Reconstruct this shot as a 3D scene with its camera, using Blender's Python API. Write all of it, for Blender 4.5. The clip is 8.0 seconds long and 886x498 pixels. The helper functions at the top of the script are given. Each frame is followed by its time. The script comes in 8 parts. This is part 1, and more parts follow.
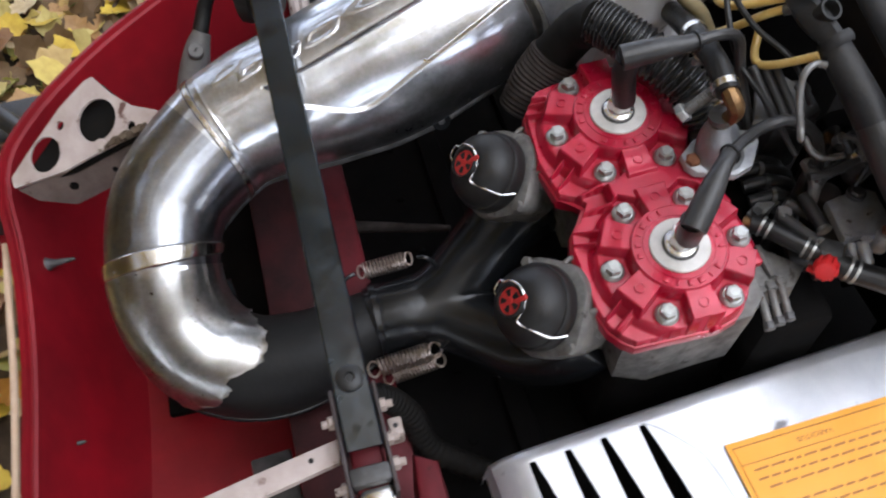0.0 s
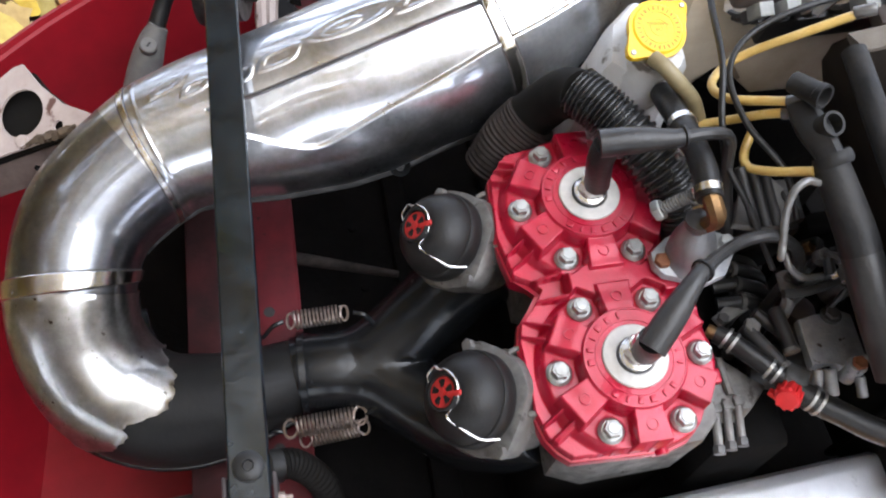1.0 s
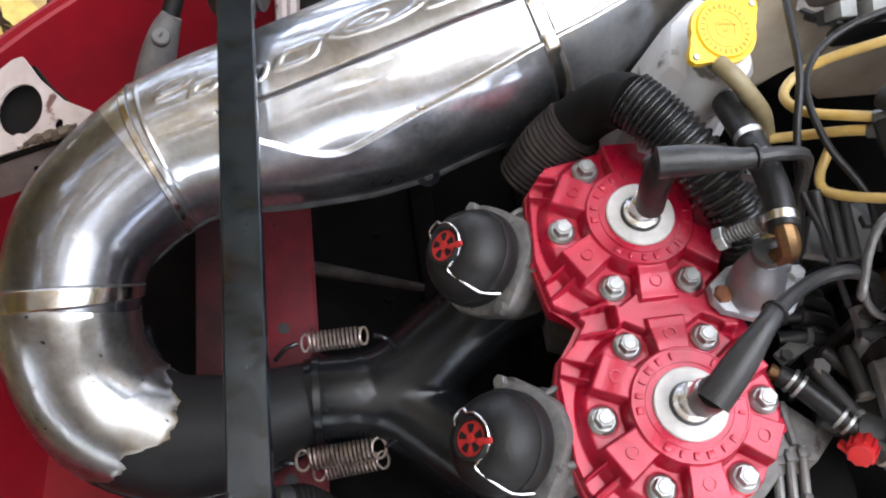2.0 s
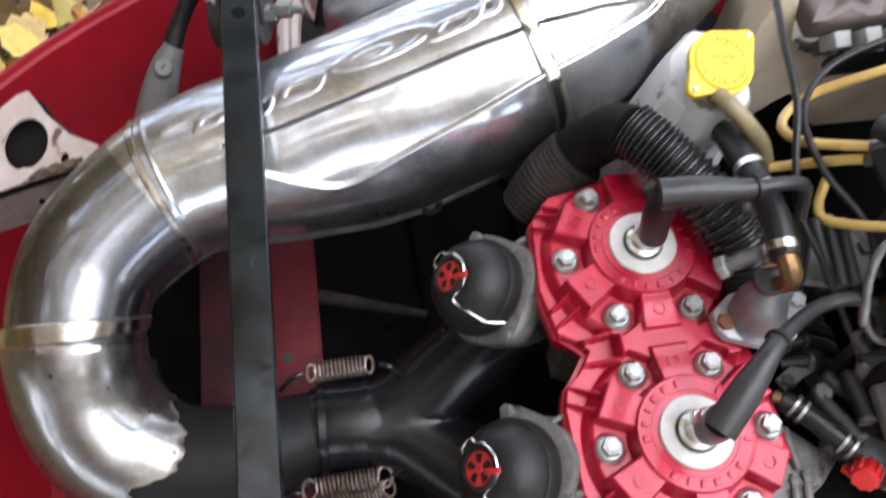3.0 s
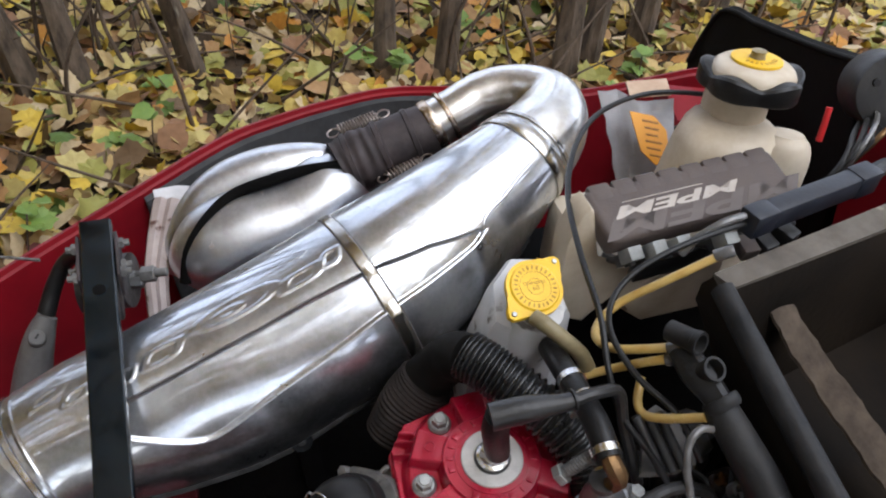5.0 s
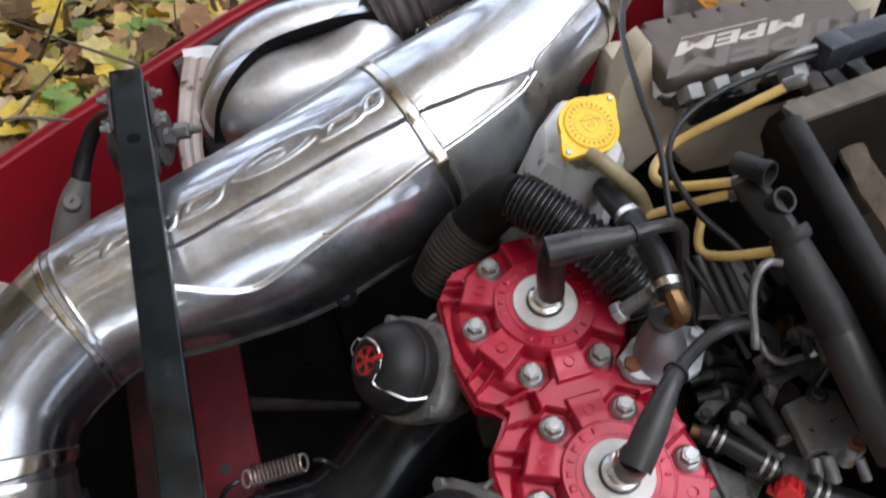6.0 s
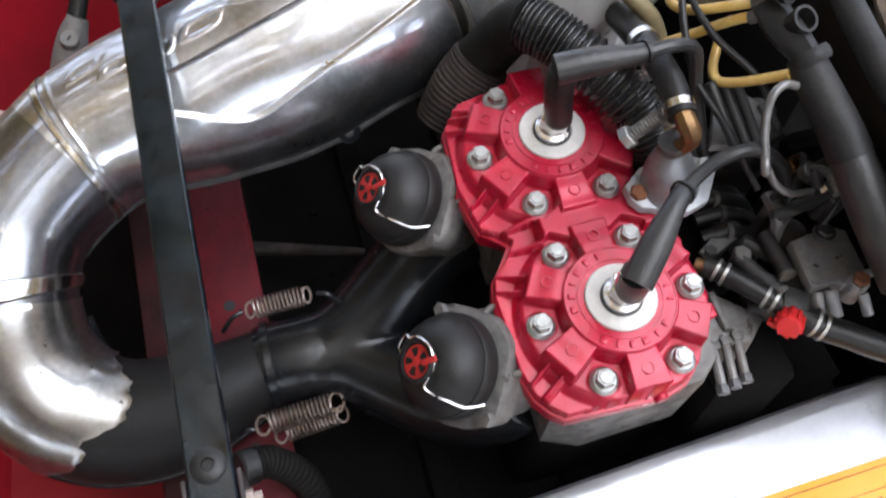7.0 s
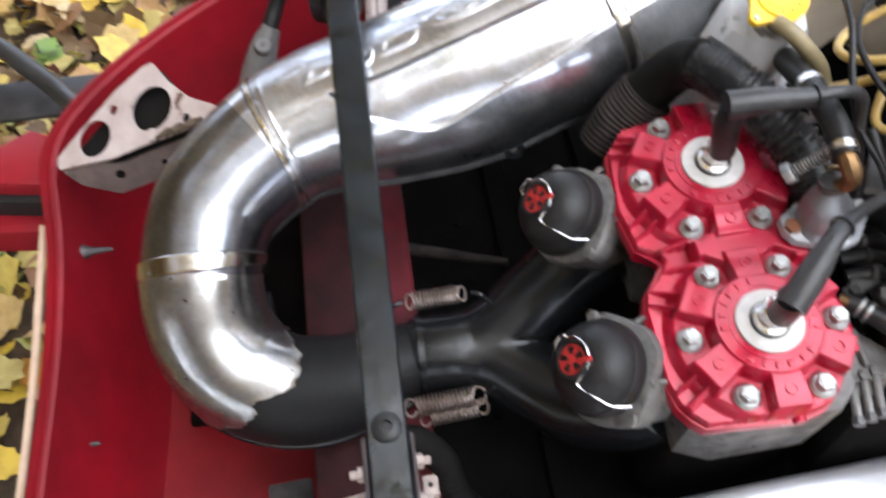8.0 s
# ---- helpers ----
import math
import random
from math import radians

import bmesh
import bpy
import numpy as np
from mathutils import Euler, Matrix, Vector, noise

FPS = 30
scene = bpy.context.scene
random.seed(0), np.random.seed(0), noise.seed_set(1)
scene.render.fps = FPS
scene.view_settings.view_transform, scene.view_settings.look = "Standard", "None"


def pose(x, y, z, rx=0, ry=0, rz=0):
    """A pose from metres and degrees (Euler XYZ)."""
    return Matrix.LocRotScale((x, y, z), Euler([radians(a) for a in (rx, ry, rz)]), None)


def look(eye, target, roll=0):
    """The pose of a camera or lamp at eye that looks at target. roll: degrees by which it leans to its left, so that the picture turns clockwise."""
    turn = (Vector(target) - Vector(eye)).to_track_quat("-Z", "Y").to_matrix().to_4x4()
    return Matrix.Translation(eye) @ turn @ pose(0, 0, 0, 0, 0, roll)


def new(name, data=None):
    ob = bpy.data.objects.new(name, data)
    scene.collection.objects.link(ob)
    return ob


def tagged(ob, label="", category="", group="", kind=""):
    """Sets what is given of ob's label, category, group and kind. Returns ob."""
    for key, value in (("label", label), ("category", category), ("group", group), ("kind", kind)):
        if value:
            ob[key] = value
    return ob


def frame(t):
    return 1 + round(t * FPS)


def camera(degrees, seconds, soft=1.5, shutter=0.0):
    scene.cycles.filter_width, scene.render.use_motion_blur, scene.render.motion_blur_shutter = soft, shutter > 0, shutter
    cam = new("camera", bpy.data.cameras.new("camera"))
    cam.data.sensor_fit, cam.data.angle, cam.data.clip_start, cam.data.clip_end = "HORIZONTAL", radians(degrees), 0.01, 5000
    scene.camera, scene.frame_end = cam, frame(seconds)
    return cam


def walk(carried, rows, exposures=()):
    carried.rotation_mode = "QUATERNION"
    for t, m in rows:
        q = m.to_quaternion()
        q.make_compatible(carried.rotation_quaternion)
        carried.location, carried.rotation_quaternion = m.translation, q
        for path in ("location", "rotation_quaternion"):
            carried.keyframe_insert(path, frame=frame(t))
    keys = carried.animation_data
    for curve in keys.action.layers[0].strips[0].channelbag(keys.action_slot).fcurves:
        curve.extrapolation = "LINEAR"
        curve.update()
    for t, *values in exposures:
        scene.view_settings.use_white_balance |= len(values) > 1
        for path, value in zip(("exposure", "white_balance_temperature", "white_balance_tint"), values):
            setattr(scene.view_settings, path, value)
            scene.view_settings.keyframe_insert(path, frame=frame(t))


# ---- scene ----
import functools

cam = camera(55.5, 8.0, soft=2.0, shutter=0.4)
PATH = [
    (0, (0.001, 0.001, 1.198), (0.298, 1.112, -0.438), 0.0),
    (0.5, (0.034, 0.046, 1.186), (0.381, 1.122, -0.463), 7.5),
    (1, (0.042, 0.09, 1.18), (0.412, 1.164, -0.466), 10.9),
    (1.5, (0.051, 0.126, 1.165), (0.382, 1.183, -0.501), 9.4),
    (1.7, (0.053, 0.144, 1.146), (0.368, 1.197, -0.524), 9.5),
    (2.8, (0.05, 0.158, 1.131), (0.353, 1.211, -0.542), 10.1),
    (3, (0.044, 0.158, 1.147), (0.37, 1.244, -0.501), 9.6),
    (3.5, (0.063, 0.14, 1.19), (0.5, 1.376, -0.32), 8.1),
    (4, (0.09, 0.147, 1.226), (0.634, 1.488, -0.154), 6.5),
    (4.2, (0.096, 0.153, 1.236), (0.667, 1.502, -0.125), 6.2),
    (5.3, (0.082, 0.133, 1.209), (0.64, 1.502, -0.138), 6.5),
    (5.5, (0.076, 0.13, 1.196), (0.611, 1.469, -0.189), 6.2),
    (6, (0.069, 0.127, 1.161), (0.542, 1.366, -0.337), 4.8),
    (6.5, (0.067, 0.11, 1.147), (0.501, 1.269, -0.424), 4.6),
    (7, (0.064, 0.093, 1.121), (0.472, 1.148, -0.528), 6.0),
    (7.5, (0.038, 0.073, 1.123), (0.372, 1.091, -0.566), 5.8),
    (8, (-0.002, 0.057, 1.158), (0.202, 1.21, -0.463), 2.6),
]
walk(cam, [(t, look(eye, target, roll)) for t, eye, target, roll in PATH],
     [(0, 1.95), (0.5, 2.25), (1, 2.38), (2, 2.40), (3, 2.40), (3.5, 2.12), (4, 1.55), (5.5, 1.65), (6.0, 1.76), (6.5, 2.05), (7, 2.32), (7.5, 2.42), (8, 2.50)])

# ---- world, sun ----
world = bpy.data.worlds.new("overcast_sky")
scene.world = world
world.use_nodes = True
wn, wl = world.node_tree.nodes, world.node_tree.links
sky = wn.new("ShaderNodeTexSky")
sky.sky_type, sky.sun_disc = "NISHITA", False
sky.sun_elevation, sky.sun_rotation = radians(62), radians(158)
sky.air_density, sky.dust_density, sky.ozone_density = 1.6, 1.2, 1.0
pale = wn.new("ShaderNodeHueSaturation")
pale.inputs["Saturation"].default_value = 0.42
wl.new(sky.outputs["Color"], pale.inputs["Color"])
# a layer of cloud of uneven thickness over most of the sky
veil = wn.new("ShaderNodeTexNoise")
veil.inputs["Scale"].default_value, veil.inputs["Detail"].default_value = 2.6, 4
thick = wn.new("ShaderNodeMapRange")
thick.inputs["From Min"].default_value, thick.inputs["From Max"].default_value = 0.35, 0.65
thick.inputs["To Min"].default_value, thick.inputs["To Max"].default_value = 0.30, 1.0
wl.new(veil.outputs["Fac"], thick.inputs["Value"])
cloud = wn.new("ShaderNodeMix")
cloud.data_type = "RGBA"
wl.new(thick.outputs["Result"], cloud.inputs["Factor"])
cloud.inputs["B"].default_value = (4.15, 4.7, 6.2, 1)
wl.new(pale.outputs["Color"], cloud.inputs["A"])
wl.new(cloud.outputs["Result"], wn["Background"].inputs["Color"])
wn["Background"].inputs["Strength"].default_value = 0.15
sun = new("sun", bpy.data.lights.new("sun", "SUN"))
sun.data.energy, sun.data.angle, sun.data.color = 1.1, radians(80), (0.97, 0.98, 1.0)
sun.matrix_world = look((0.55, -0.35, 2.4), (0.2, 0.55, 0.5))


# ---- materials ----
def material(name, color, rough=0.5, metal=0.0, color2=None, scale=30.0, bump=0.0, bump_scale=200.0, rough2=None,
             spots=None, spot_scale=60.0, spot_at=0.68, coat=0.0, spec=0.5, stretch=None, bump_depth=0.002):
    """A surface with two colours mixed by a coarse noise, a fine bump and, where given, spots of dirt or wear."""
    m = bpy.data.materials.new(name)
    m.use_nodes = True
    n, l = m.node_tree.nodes, m.node_tree.links
    b = n["Principled BSDF"]
    b.inputs["Metallic"].default_value = metal
    b.inputs["Coat Weight"].default_value = coat
    b.inputs["Coat Roughness"].default_value = 0.08
    b.inputs["Specular IOR Level"].default_value = spec
    tc = n.new("ShaderNodeTexCoord")
    src = tc.outputs["Object"]
    if stretch:
        mp = n.new("ShaderNodeMapping")
        mp.inputs["Scale"].default_value = stretch
        l.new(src, mp.inputs["Vector"])
        src = mp.outputs["Vector"]
    nz = n.new("ShaderNodeTexNoise")
    nz.inputs["Scale"].default_value, nz.inputs["Detail"].default_value = scale, 6
    nz.inputs["Roughness"].default_value = 0.62
    l.new(src, nz.inputs["Vector"])
    ramp = n.new("ShaderNodeMapRange")
    ramp.inputs["From Min"].default_value, ramp.inputs["From Max"].default_value = 0.32, 0.7
    l.new(nz.outputs["Fac"], ramp.inputs["Value"])
    mix = n.new("ShaderNodeMix")
    mix.data_type = "RGBA"
    mix.inputs["A"].default_value = (*color, 1)
    mix.inputs["B"].default_value = (*(color2 or [c * 0.8 for c in color]), 1)
    l.new(ramp.outputs["Result"], mix.inputs["Factor"])
    out = mix.outputs["Result"]
    rr = n.new("ShaderNodeMapRange")
    rr.inputs["To Min"].default_value = rough
    rr.inputs["To Max"].default_value = rough2 if rough2 is not None else min(1.0, rough * 1.35)
    l.new(ramp.outputs["Result"], rr.inputs["Value"])
    rout = rr.outputs["Result"]
    if spots:
        sz = n.new("ShaderNodeTexNoise")
        sz.inputs["Scale"].default_value, sz.inputs["Detail"].default_value = spot_scale, 8
        l.new(src, sz.inputs["Vector"])
        sr = n.new("ShaderNodeMapRange")
        sr.inputs["From Min"].default_value, sr.inputs["From Max"].default_value = spot_at, spot_at + 0.06
        l.new(sz.outputs["Fac"], sr.inputs["Value"])
        sm = n.new("ShaderNodeMix")
        sm.data_type = "RGBA"
        l.new(sr.outputs["Result"], sm.inputs["Factor"])
        l.new(out, sm.inputs["A"])
        sm.inputs["B"].default_value = (*spots, 1)
        out = sm.outputs["Result"]
        ra = n.new("ShaderNodeMath")
        ra.operation = "MULTIPLY_ADD"
        ra.use_clamp = True
        ra.inputs[1].default_value = 0.45
        l.new(sr.outputs["Result"], ra.inputs[0])
        l.new(rout, ra.inputs[2])
        rout = ra.outputs["Value"]
    l.new(out, b.inputs["Base Color"])
    l.new(rout, b.inputs["Roughness"])
    if bump:
        bz = n.new("ShaderNodeTexNoise")
        bz.inputs["Scale"].default_value, bz.inputs["Detail"].default_value = bump_scale, 4
        l.new(src, bz.inputs["Vector"])
        bp = n.new("ShaderNodeBump")
        bp.inputs["Strength"].default_value, bp.inputs["Distance"].default_value = bump, bump_depth
        l.new(bz.outputs["Fac"], bp.inputs["Height"])
        l.new(bp.outputs["Normal"], b.inputs["Normal"])
    return m


def hazed(m, rough, share):
    """Adds a hazy second reflection, as on hand-polished metal; share: how much of it, uneven over the surface."""
    n, l = m.node_tree.nodes, m.node_tree.links
    b = n["Principled BSDF"]
    h = n.new("ShaderNodeBsdfPrincipled")
    h.inputs["Metallic"].default_value, h.inputs["Roughness"].default_value = b.inputs["Metallic"].default_value, rough
    for key in ("Base Color", "Normal"):
        l.new(b.inputs[key].links[0].from_socket, h.inputs[key])
    nz = n.new("ShaderNodeTexNoise")
    nz.inputs["Scale"].default_value, nz.inputs["Detail"].default_value = 19, 7
    nz.inputs["Roughness"].default_value = 0.65
    l.new(n["Texture Coordinate"].outputs["Object"], nz.inputs["Vector"])
    mr = n.new("ShaderNodeMapRange")
    mr.inputs["From Min"].default_value, mr.inputs["From Max"].default_value = 0.3, 0.7
    mr.inputs["To Min"].default_value, mr.inputs["To Max"].default_value = share - 0.2, min(0.95, share + 0.2)
    fine = n.new("ShaderNodeTexNoise")
    fine.inputs["Scale"].default_value, fine.inputs["Detail"].default_value = 210, 5
    l.new(n["Texture Coordinate"].outputs["Object"], fine.inputs["Vector"])
    both = n.new("ShaderNodeMath")
    both.operation = "MULTIPLY_ADD"
    both.inputs[1].default_value = 0.2
    l.new(fine.outputs["Fac"], both.inputs[0])
    l.new(nz.outputs["Fac"], both.inputs[2])
    shift = n.new("ShaderNodeMath")
    shift.operation = "SUBTRACT"
    shift.inputs[1].default_value = 0.1
    l.new(both.outputs["Value"], shift.inputs[0])
    l.new(shift.outputs["Value"], mr.inputs["Value"])
    ms = n.new("ShaderNodeMixShader")
    l.new(mr.outputs["Result"], ms.inputs["Fac"])
    l.new(b.outputs["BSDF"], ms.inputs[1])
    l.new(h.outputs["BSDF"], ms.inputs[2])
    l.new(ms.outputs["Shader"], n["Material Output"].inputs["Surface"])
    return m


def leaf_material(name, by_object, thin=0.0, tone=1.0):
    """Autumn leaves: every leaf takes its own colour."""
    m = bpy.data.materials.new(name)
    m.use_nodes = True
    n, l = m.node_tree.nodes, m.node_tree.links
    b = n["Principled BSDF"]
    b.inputs["Roughness"].default_value = 0.6
    if by_object:
        rnd = n.new("ShaderNodeObjectInfo").outputs["Random"]
    else:
        rnd = n.new("ShaderNodeNewGeometry").outputs["Random Per Island"]
    ramp = n.new("ShaderNodeValToRGB")
    ramp.color_ramp.interpolation = "CONSTANT"
    tones = [(0.0, (0.56, 0.40, 0.16)), (0.13, (0.62, 0.48, 0.12)), (0.24, (0.40, 0.23, 0.09)), (0.34, (0.64, 0.45, 0.05)),
             (0.44, (0.52, 0.43, 0.15)), (0.54, (0.62, 0.49, 0.29)), (0.64, (0.15, 0.09, 0.04)), (0.76, (0.34, 0.33, 0.08)),
             (0.86, (0.28, 0.14, 0.06)), (0.93, (0.55, 0.25, 0.04)), (0.965, (0.10, 0.17, 0.03)), (0.985, (0.21, 0.06, 0.06))]
    for k, (at, col) in enumerate(tones):
        e = ramp.color_ramp.elements[k] if k < 2 else ramp.color_ramp.elements.new(at)
        e.position, e.color = at, (*[c * tone for c in col], 1)
    l.new(rnd, ramp.inputs["Fac"])
    tc = n.new("ShaderNodeTexCoord")
    nz = n.new("ShaderNodeTexNoise")
    nz.inputs["Scale"].default_value, nz.inputs["Detail"].default_value = 45, 5
    l.new(tc.outputs["Object"], nz.inputs["Vector"])
    mul = n.new("ShaderNodeMix")
    mul.data_type, mul.blend_type = "RGBA", "MULTIPLY"
    mul.inputs["Factor"].default_value = 0.45
    cr = n.new("ShaderNodeValToRGB")
    cr.color_ramp.elements[0].position, cr.color_ramp.elements[0].color = 0.3, (0.45, 0.36, 0.25, 1)
    cr.color_ramp.elements[1].position, cr.color_ramp.elements[1].color = 0.6, (1, 1, 1, 1)
    l.new(nz.outputs["Fac"], cr.inputs["Fac"])
    l.new(ramp.outputs["Color"], mul.inputs["A"])
    l.new(cr.outputs["Color"], mul.inputs["B"])
    l.new(mul.outputs["Result"], b.inputs["Base Color"])
    if thin:
        tr = n.new("ShaderNodeBsdfTranslucent")
        l.new(mul.outputs["Result"], tr.inputs["Color"])
        ms = n.new("ShaderNodeMixShader")
        ms.inputs["Fac"].default_value = thin
        l.new(b.outputs["BSDF"], ms.inputs[1])
        l.new(tr.outputs["BSDF"], ms.inputs[2])
        l.new(ms.outputs["Shader"], n["Material Output"].inputs["Surface"])
    return m


M = dict(
    chrome=hazed(material("polished_aluminium", (0.60, 0.618, 0.645), 0.07, 1.0, (0.47, 0.486, 0.51), 9, 0.10, 11, 0.14,
                          spots=(0.46, 0.44, 0.41), spot_scale=52, spot_at=0.70, bump_depth=0.004), 0.40, 0.43),
    # duller than the chamber; its darker reflections are put into the colour too
    bend=hazed(material("dulled_darkened_bend", (0.29, 0.305, 0.335), 0.09, 1.0, (0.21, 0.219, 0.24), 9, 0.10, 12, 0.16,
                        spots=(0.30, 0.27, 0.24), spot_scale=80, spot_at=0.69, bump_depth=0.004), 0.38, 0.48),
    pitted=hazed(material("pitted_aluminium", (0.70, 0.70, 0.70), 0.08, 1.0, (0.58, 0.575, 0.565), 16, 0.12, 14, 0.16,
                          spots=(0.06, 0.045, 0.035), spot_scale=110, spot_at=0.650, bump_depth=0.004), 0.36, 0.42),
    satin=hazed(material("satin_aluminium", (0.68, 0.695, 0.725), 0.18, 1.0, (0.52, 0.535, 0.56), 14, 0.14, 13, 0.28,
                         spots=(0.50, 0.47, 0.43), spot_scale=60, spot_at=0.68, bump_depth=0.004), 0.42, 0.62),
    seam=material("grimy_folded_seam", (0.05, 0.05, 0.053), 0.40, 0.7, (0.018, 0.0175, 0.017), 40, 0.2, 120, 0.6),
    bright=hazed(material("bright_hand_polished_bend", (0.80, 0.785, 0.76), 0.12, 1.0, (0.62, 0.605, 0.58), 17, 0.15, 15, 0.22, bump_depth=0.004), 0.40, 0.5),
    band=material("bright_band", (0.56, 0.55, 0.535), 0.16, 1.0, (0.48, 0.45, 0.40), 40, 0.1, 120, 0.28),
    gold=material("heat_tinted_steel", (0.62, 0.50, 0.38), 0.22, 1.0, (0.35, 0.30, 0.27), 30, 0.15, 200),
    blackpipe=material("matt_black_pipe", (0.005, 0.0058, 0.007), 0.17, 0.0, (0.009, 0.0098, 0.011), 18, 0.12, 120, 0.28,
                       spots=(0.045, 0.043, 0.042), spot_scale=90, spot_at=0.70, spec=0.34),
    ribrubber=material("glossy_ribbed_rubber", (0.009, 0.009, 0.0095), 0.22, 0.0, (0.014, 0.014, 0.014), 40, 0.1, 300, 0.34, spec=0.6),
    railblack=material("oily_black_plastic_rail", (0.008, 0.0085, 0.0095), 0.40, 0.0, (0.030, 0.029, 0.028), 26, 0.25, 160, 0.6, spec=0.22),
    domecast=material("smooth_grey_casting", (0.27, 0.28, 0.295), 0.34, 0.7, (0.19, 0.195, 0.205), 40, 0.25, 300, 0.5),
    inletblack=material("dull_black_inlet_pipe", (0.006, 0.0062, 0.0066), 0.42, 0.0, (0.012, 0.0118, 0.0115), 22, 0.2, 140, 0.6, spec=0.16),
    rubber=material("black_rubber", (0.008, 0.008, 0.0085), 0.30, 0.0, (0.016, 0.0158, 0.0155), 40, 0.2, 300, 0.48, spec=0.32),
    dusty=material("dusty_black_plastic", (0.012, 0.012, 0.0125), 0.30, 0.0, (0.036, 0.0355, 0.0355), 22, 0.25, 220, 0.58, spec=0.45),
    ravecap=material("charcoal_plastic_cap", (0.008, 0.0078, 0.008), 0.36, 0.0, (0.015, 0.0147, 0.0147), 40, 0.15, 400, 0.52, spec=0.3),
    red=material("red_moulded_plastic", (0.235, 0.006, 0.0125), 0.40, 0.0, (0.14, 0.0045, 0.0085), 7, 0.08, 60, 0.58, spec=0.22),
    beamdark=material("very_dark_red_steel", (0.035, 0.006, 0.007), 0.6, 0.0, (0.012, 0.005, 0.005), 22, 0.2, 120, 0.8, spec=0.15),
    cowl=material("matt_black_cowl", (0.0045, 0.0042, 0.004), 0.6, 0.0, (0.009, 0.008, 0.007), 14, 0.2, 140, 0.8, spec=0.12),
    liner=material("grey_heat_liner", (0.050, 0.050, 0.052), 0.55, 0.0, (0.028, 0.028, 0.029), 24, 0.3, 180, 0.7, spec=0.3),
    redbeam=material("red_painted_steel", (0.105, 0.004, 0.009), 0.48, 0.0, (0.038, 0.003, 0.0045), 14, 0.12, 90, 0.65,
                     spots=(0.03, 0.012, 0.011), spot_scale=70, spot_at=0.66, spec=0.2),
    head=material("red_anodised_casting", (0.43, 0.005, 0.032), 0.24, 0.2, (0.27, 0.003, 0.020), 24, 0.16, 520, 0.42, coat=0.25),
    cast=material("cast_aluminium", (0.225, 0.22, 0.21), 0.5, 0.55, (0.085, 0.082, 0.078), 45, 0.6, 150, 0.7,
                  spots=(0.07, 0.062, 0.055), spot_scale=70, spot_at=0.64),
    castclean=material("clean_cast_aluminium", (0.46, 0.47, 0.485), 0.44, 0.55, (0.27, 0.28, 0.30), 45, 0.4, 420, 0.62,
                       spots=(0.12, 0.10, 0.09), spot_scale=130, spot_at=0.64),
    darkcast=material("oily_dark_casting", (0.085, 0.083, 0.083), 0.38, 0.3, (0.018, 0.0175, 0.017), 30, 0.4, 150, 0.64, spec=0.45),
    # near-black that paints the deep shade of the bay, gaps and holes
    shadeblack=material("black_for_deep_shade", (0.0065, 0.006, 0.0058), 0.9, 0.0, (0.003, 0.003, 0.003), 20, 0.4, 120, 0.95, spec=0.06),
    zinc=material("zinc_plated_steel", (0.43, 0.44, 0.43), 0.38, 0.9, (0.28, 0.28, 0.265), 120, 0.2, 500, 0.5),
    washer=material("pale_machined_disc", (0.62, 0.60, 0.57), 0.55, 0.4, (0.45, 0.44, 0.42), 60, 0.2, 500, 0.7),
    steel=material("bright_steel", (0.75, 0.74, 0.72), 0.2, 1.0, (0.55, 0.54, 0.52), 90, 0.1, 400),
    neck=material("dusty_hose_fabric", (0.048, 0.040, 0.037), 0.85, 0.0, (0.012, 0.010, 0.0095), 24, 0.5, 260, spec=0.12),
    spring=material("bare_spring_wire", (0.46, 0.40, 0.365), 0.3, 0.9, (0.24, 0.185, 0.155), 90, 0.2, 500),
    rust=material("rusty_steel", (0.25, 0.10, 0.045), 0.75, 0.2, (0.13, 0.05, 0.03), 90, 0.6, 400),
    brass=material("aged_brass", (0.25, 0.145, 0.062), 0.42, 0.8, (0.12, 0.07, 0.036), 80, 0.3, 300),
    bar=material("blue_black_painted_bar", (0.0015, 0.003, 0.0045), 0.06, 0.0, (0.010, 0.016, 0.021), 30, 0.16, 55, 0.20, spec=0.5),
    tanwhite=material("mud_stained_pale_steel", (0.36, 0.30, 0.27), 0.55, 0.2, (0.20, 0.155, 0.135), 60, 0.3, 240, 0.7,
                      spots=(0.07, 0.045, 0.035), spot_scale=90, spot_at=0.64),
    white=material("scuffed_white_plate", (0.45, 0.385, 0.36), 0.5, 0.0, (0.31, 0.245, 0.22), 24, 0.2, 200, 0.65,
                   spots=(0.10, 0.05, 0.04), spot_scale=46, spot_at=0.63),
    cream=material("cream_translucent_plastic", (0.60, 0.53, 0.42), 0.42, 0.0, (0.40, 0.32, 0.22), 14, 0.15, 120, 0.55),
    milky=material("milky_bottle_plastic", (0.60, 0.61, 0.61), 0.40, 0.0, (0.42, 0.42, 0.42), 22, 0.15, 160, 0.55,
                   spots=(0.17, 0.155, 0.14), spot_scale=34, spot_at=0.60),
    yellow=material("yellow_cap_plastic", (0.80, 0.50, 0.012), 0.4, 0.0, (0.70, 0.42, 0.010), 50, 0.15, 400, 0.5),
    ochre=material("ochre_print", (0.42, 0.22, 0.01), 0.55),
    hoseyellow=material("amber_fuel_hose", (0.58, 0.42, 0.15), 0.22, 0.0, (0.46, 0.28, 0.06), 40, 0.1, 300, 0.42, coat=0.4),
    hosetan=material("tan_tube", (0.27, 0.225, 0.125), 0.35, 0.0, (0.17, 0.135, 0.07), 40, 0.1, 300),
    greyhose=material("clear_grey_tube", (0.13, 0.127, 0.124), 0.14, 0.0, (0.065, 0.063, 0.061), 40, 0.1, 300, 0.2, coat=0.6),
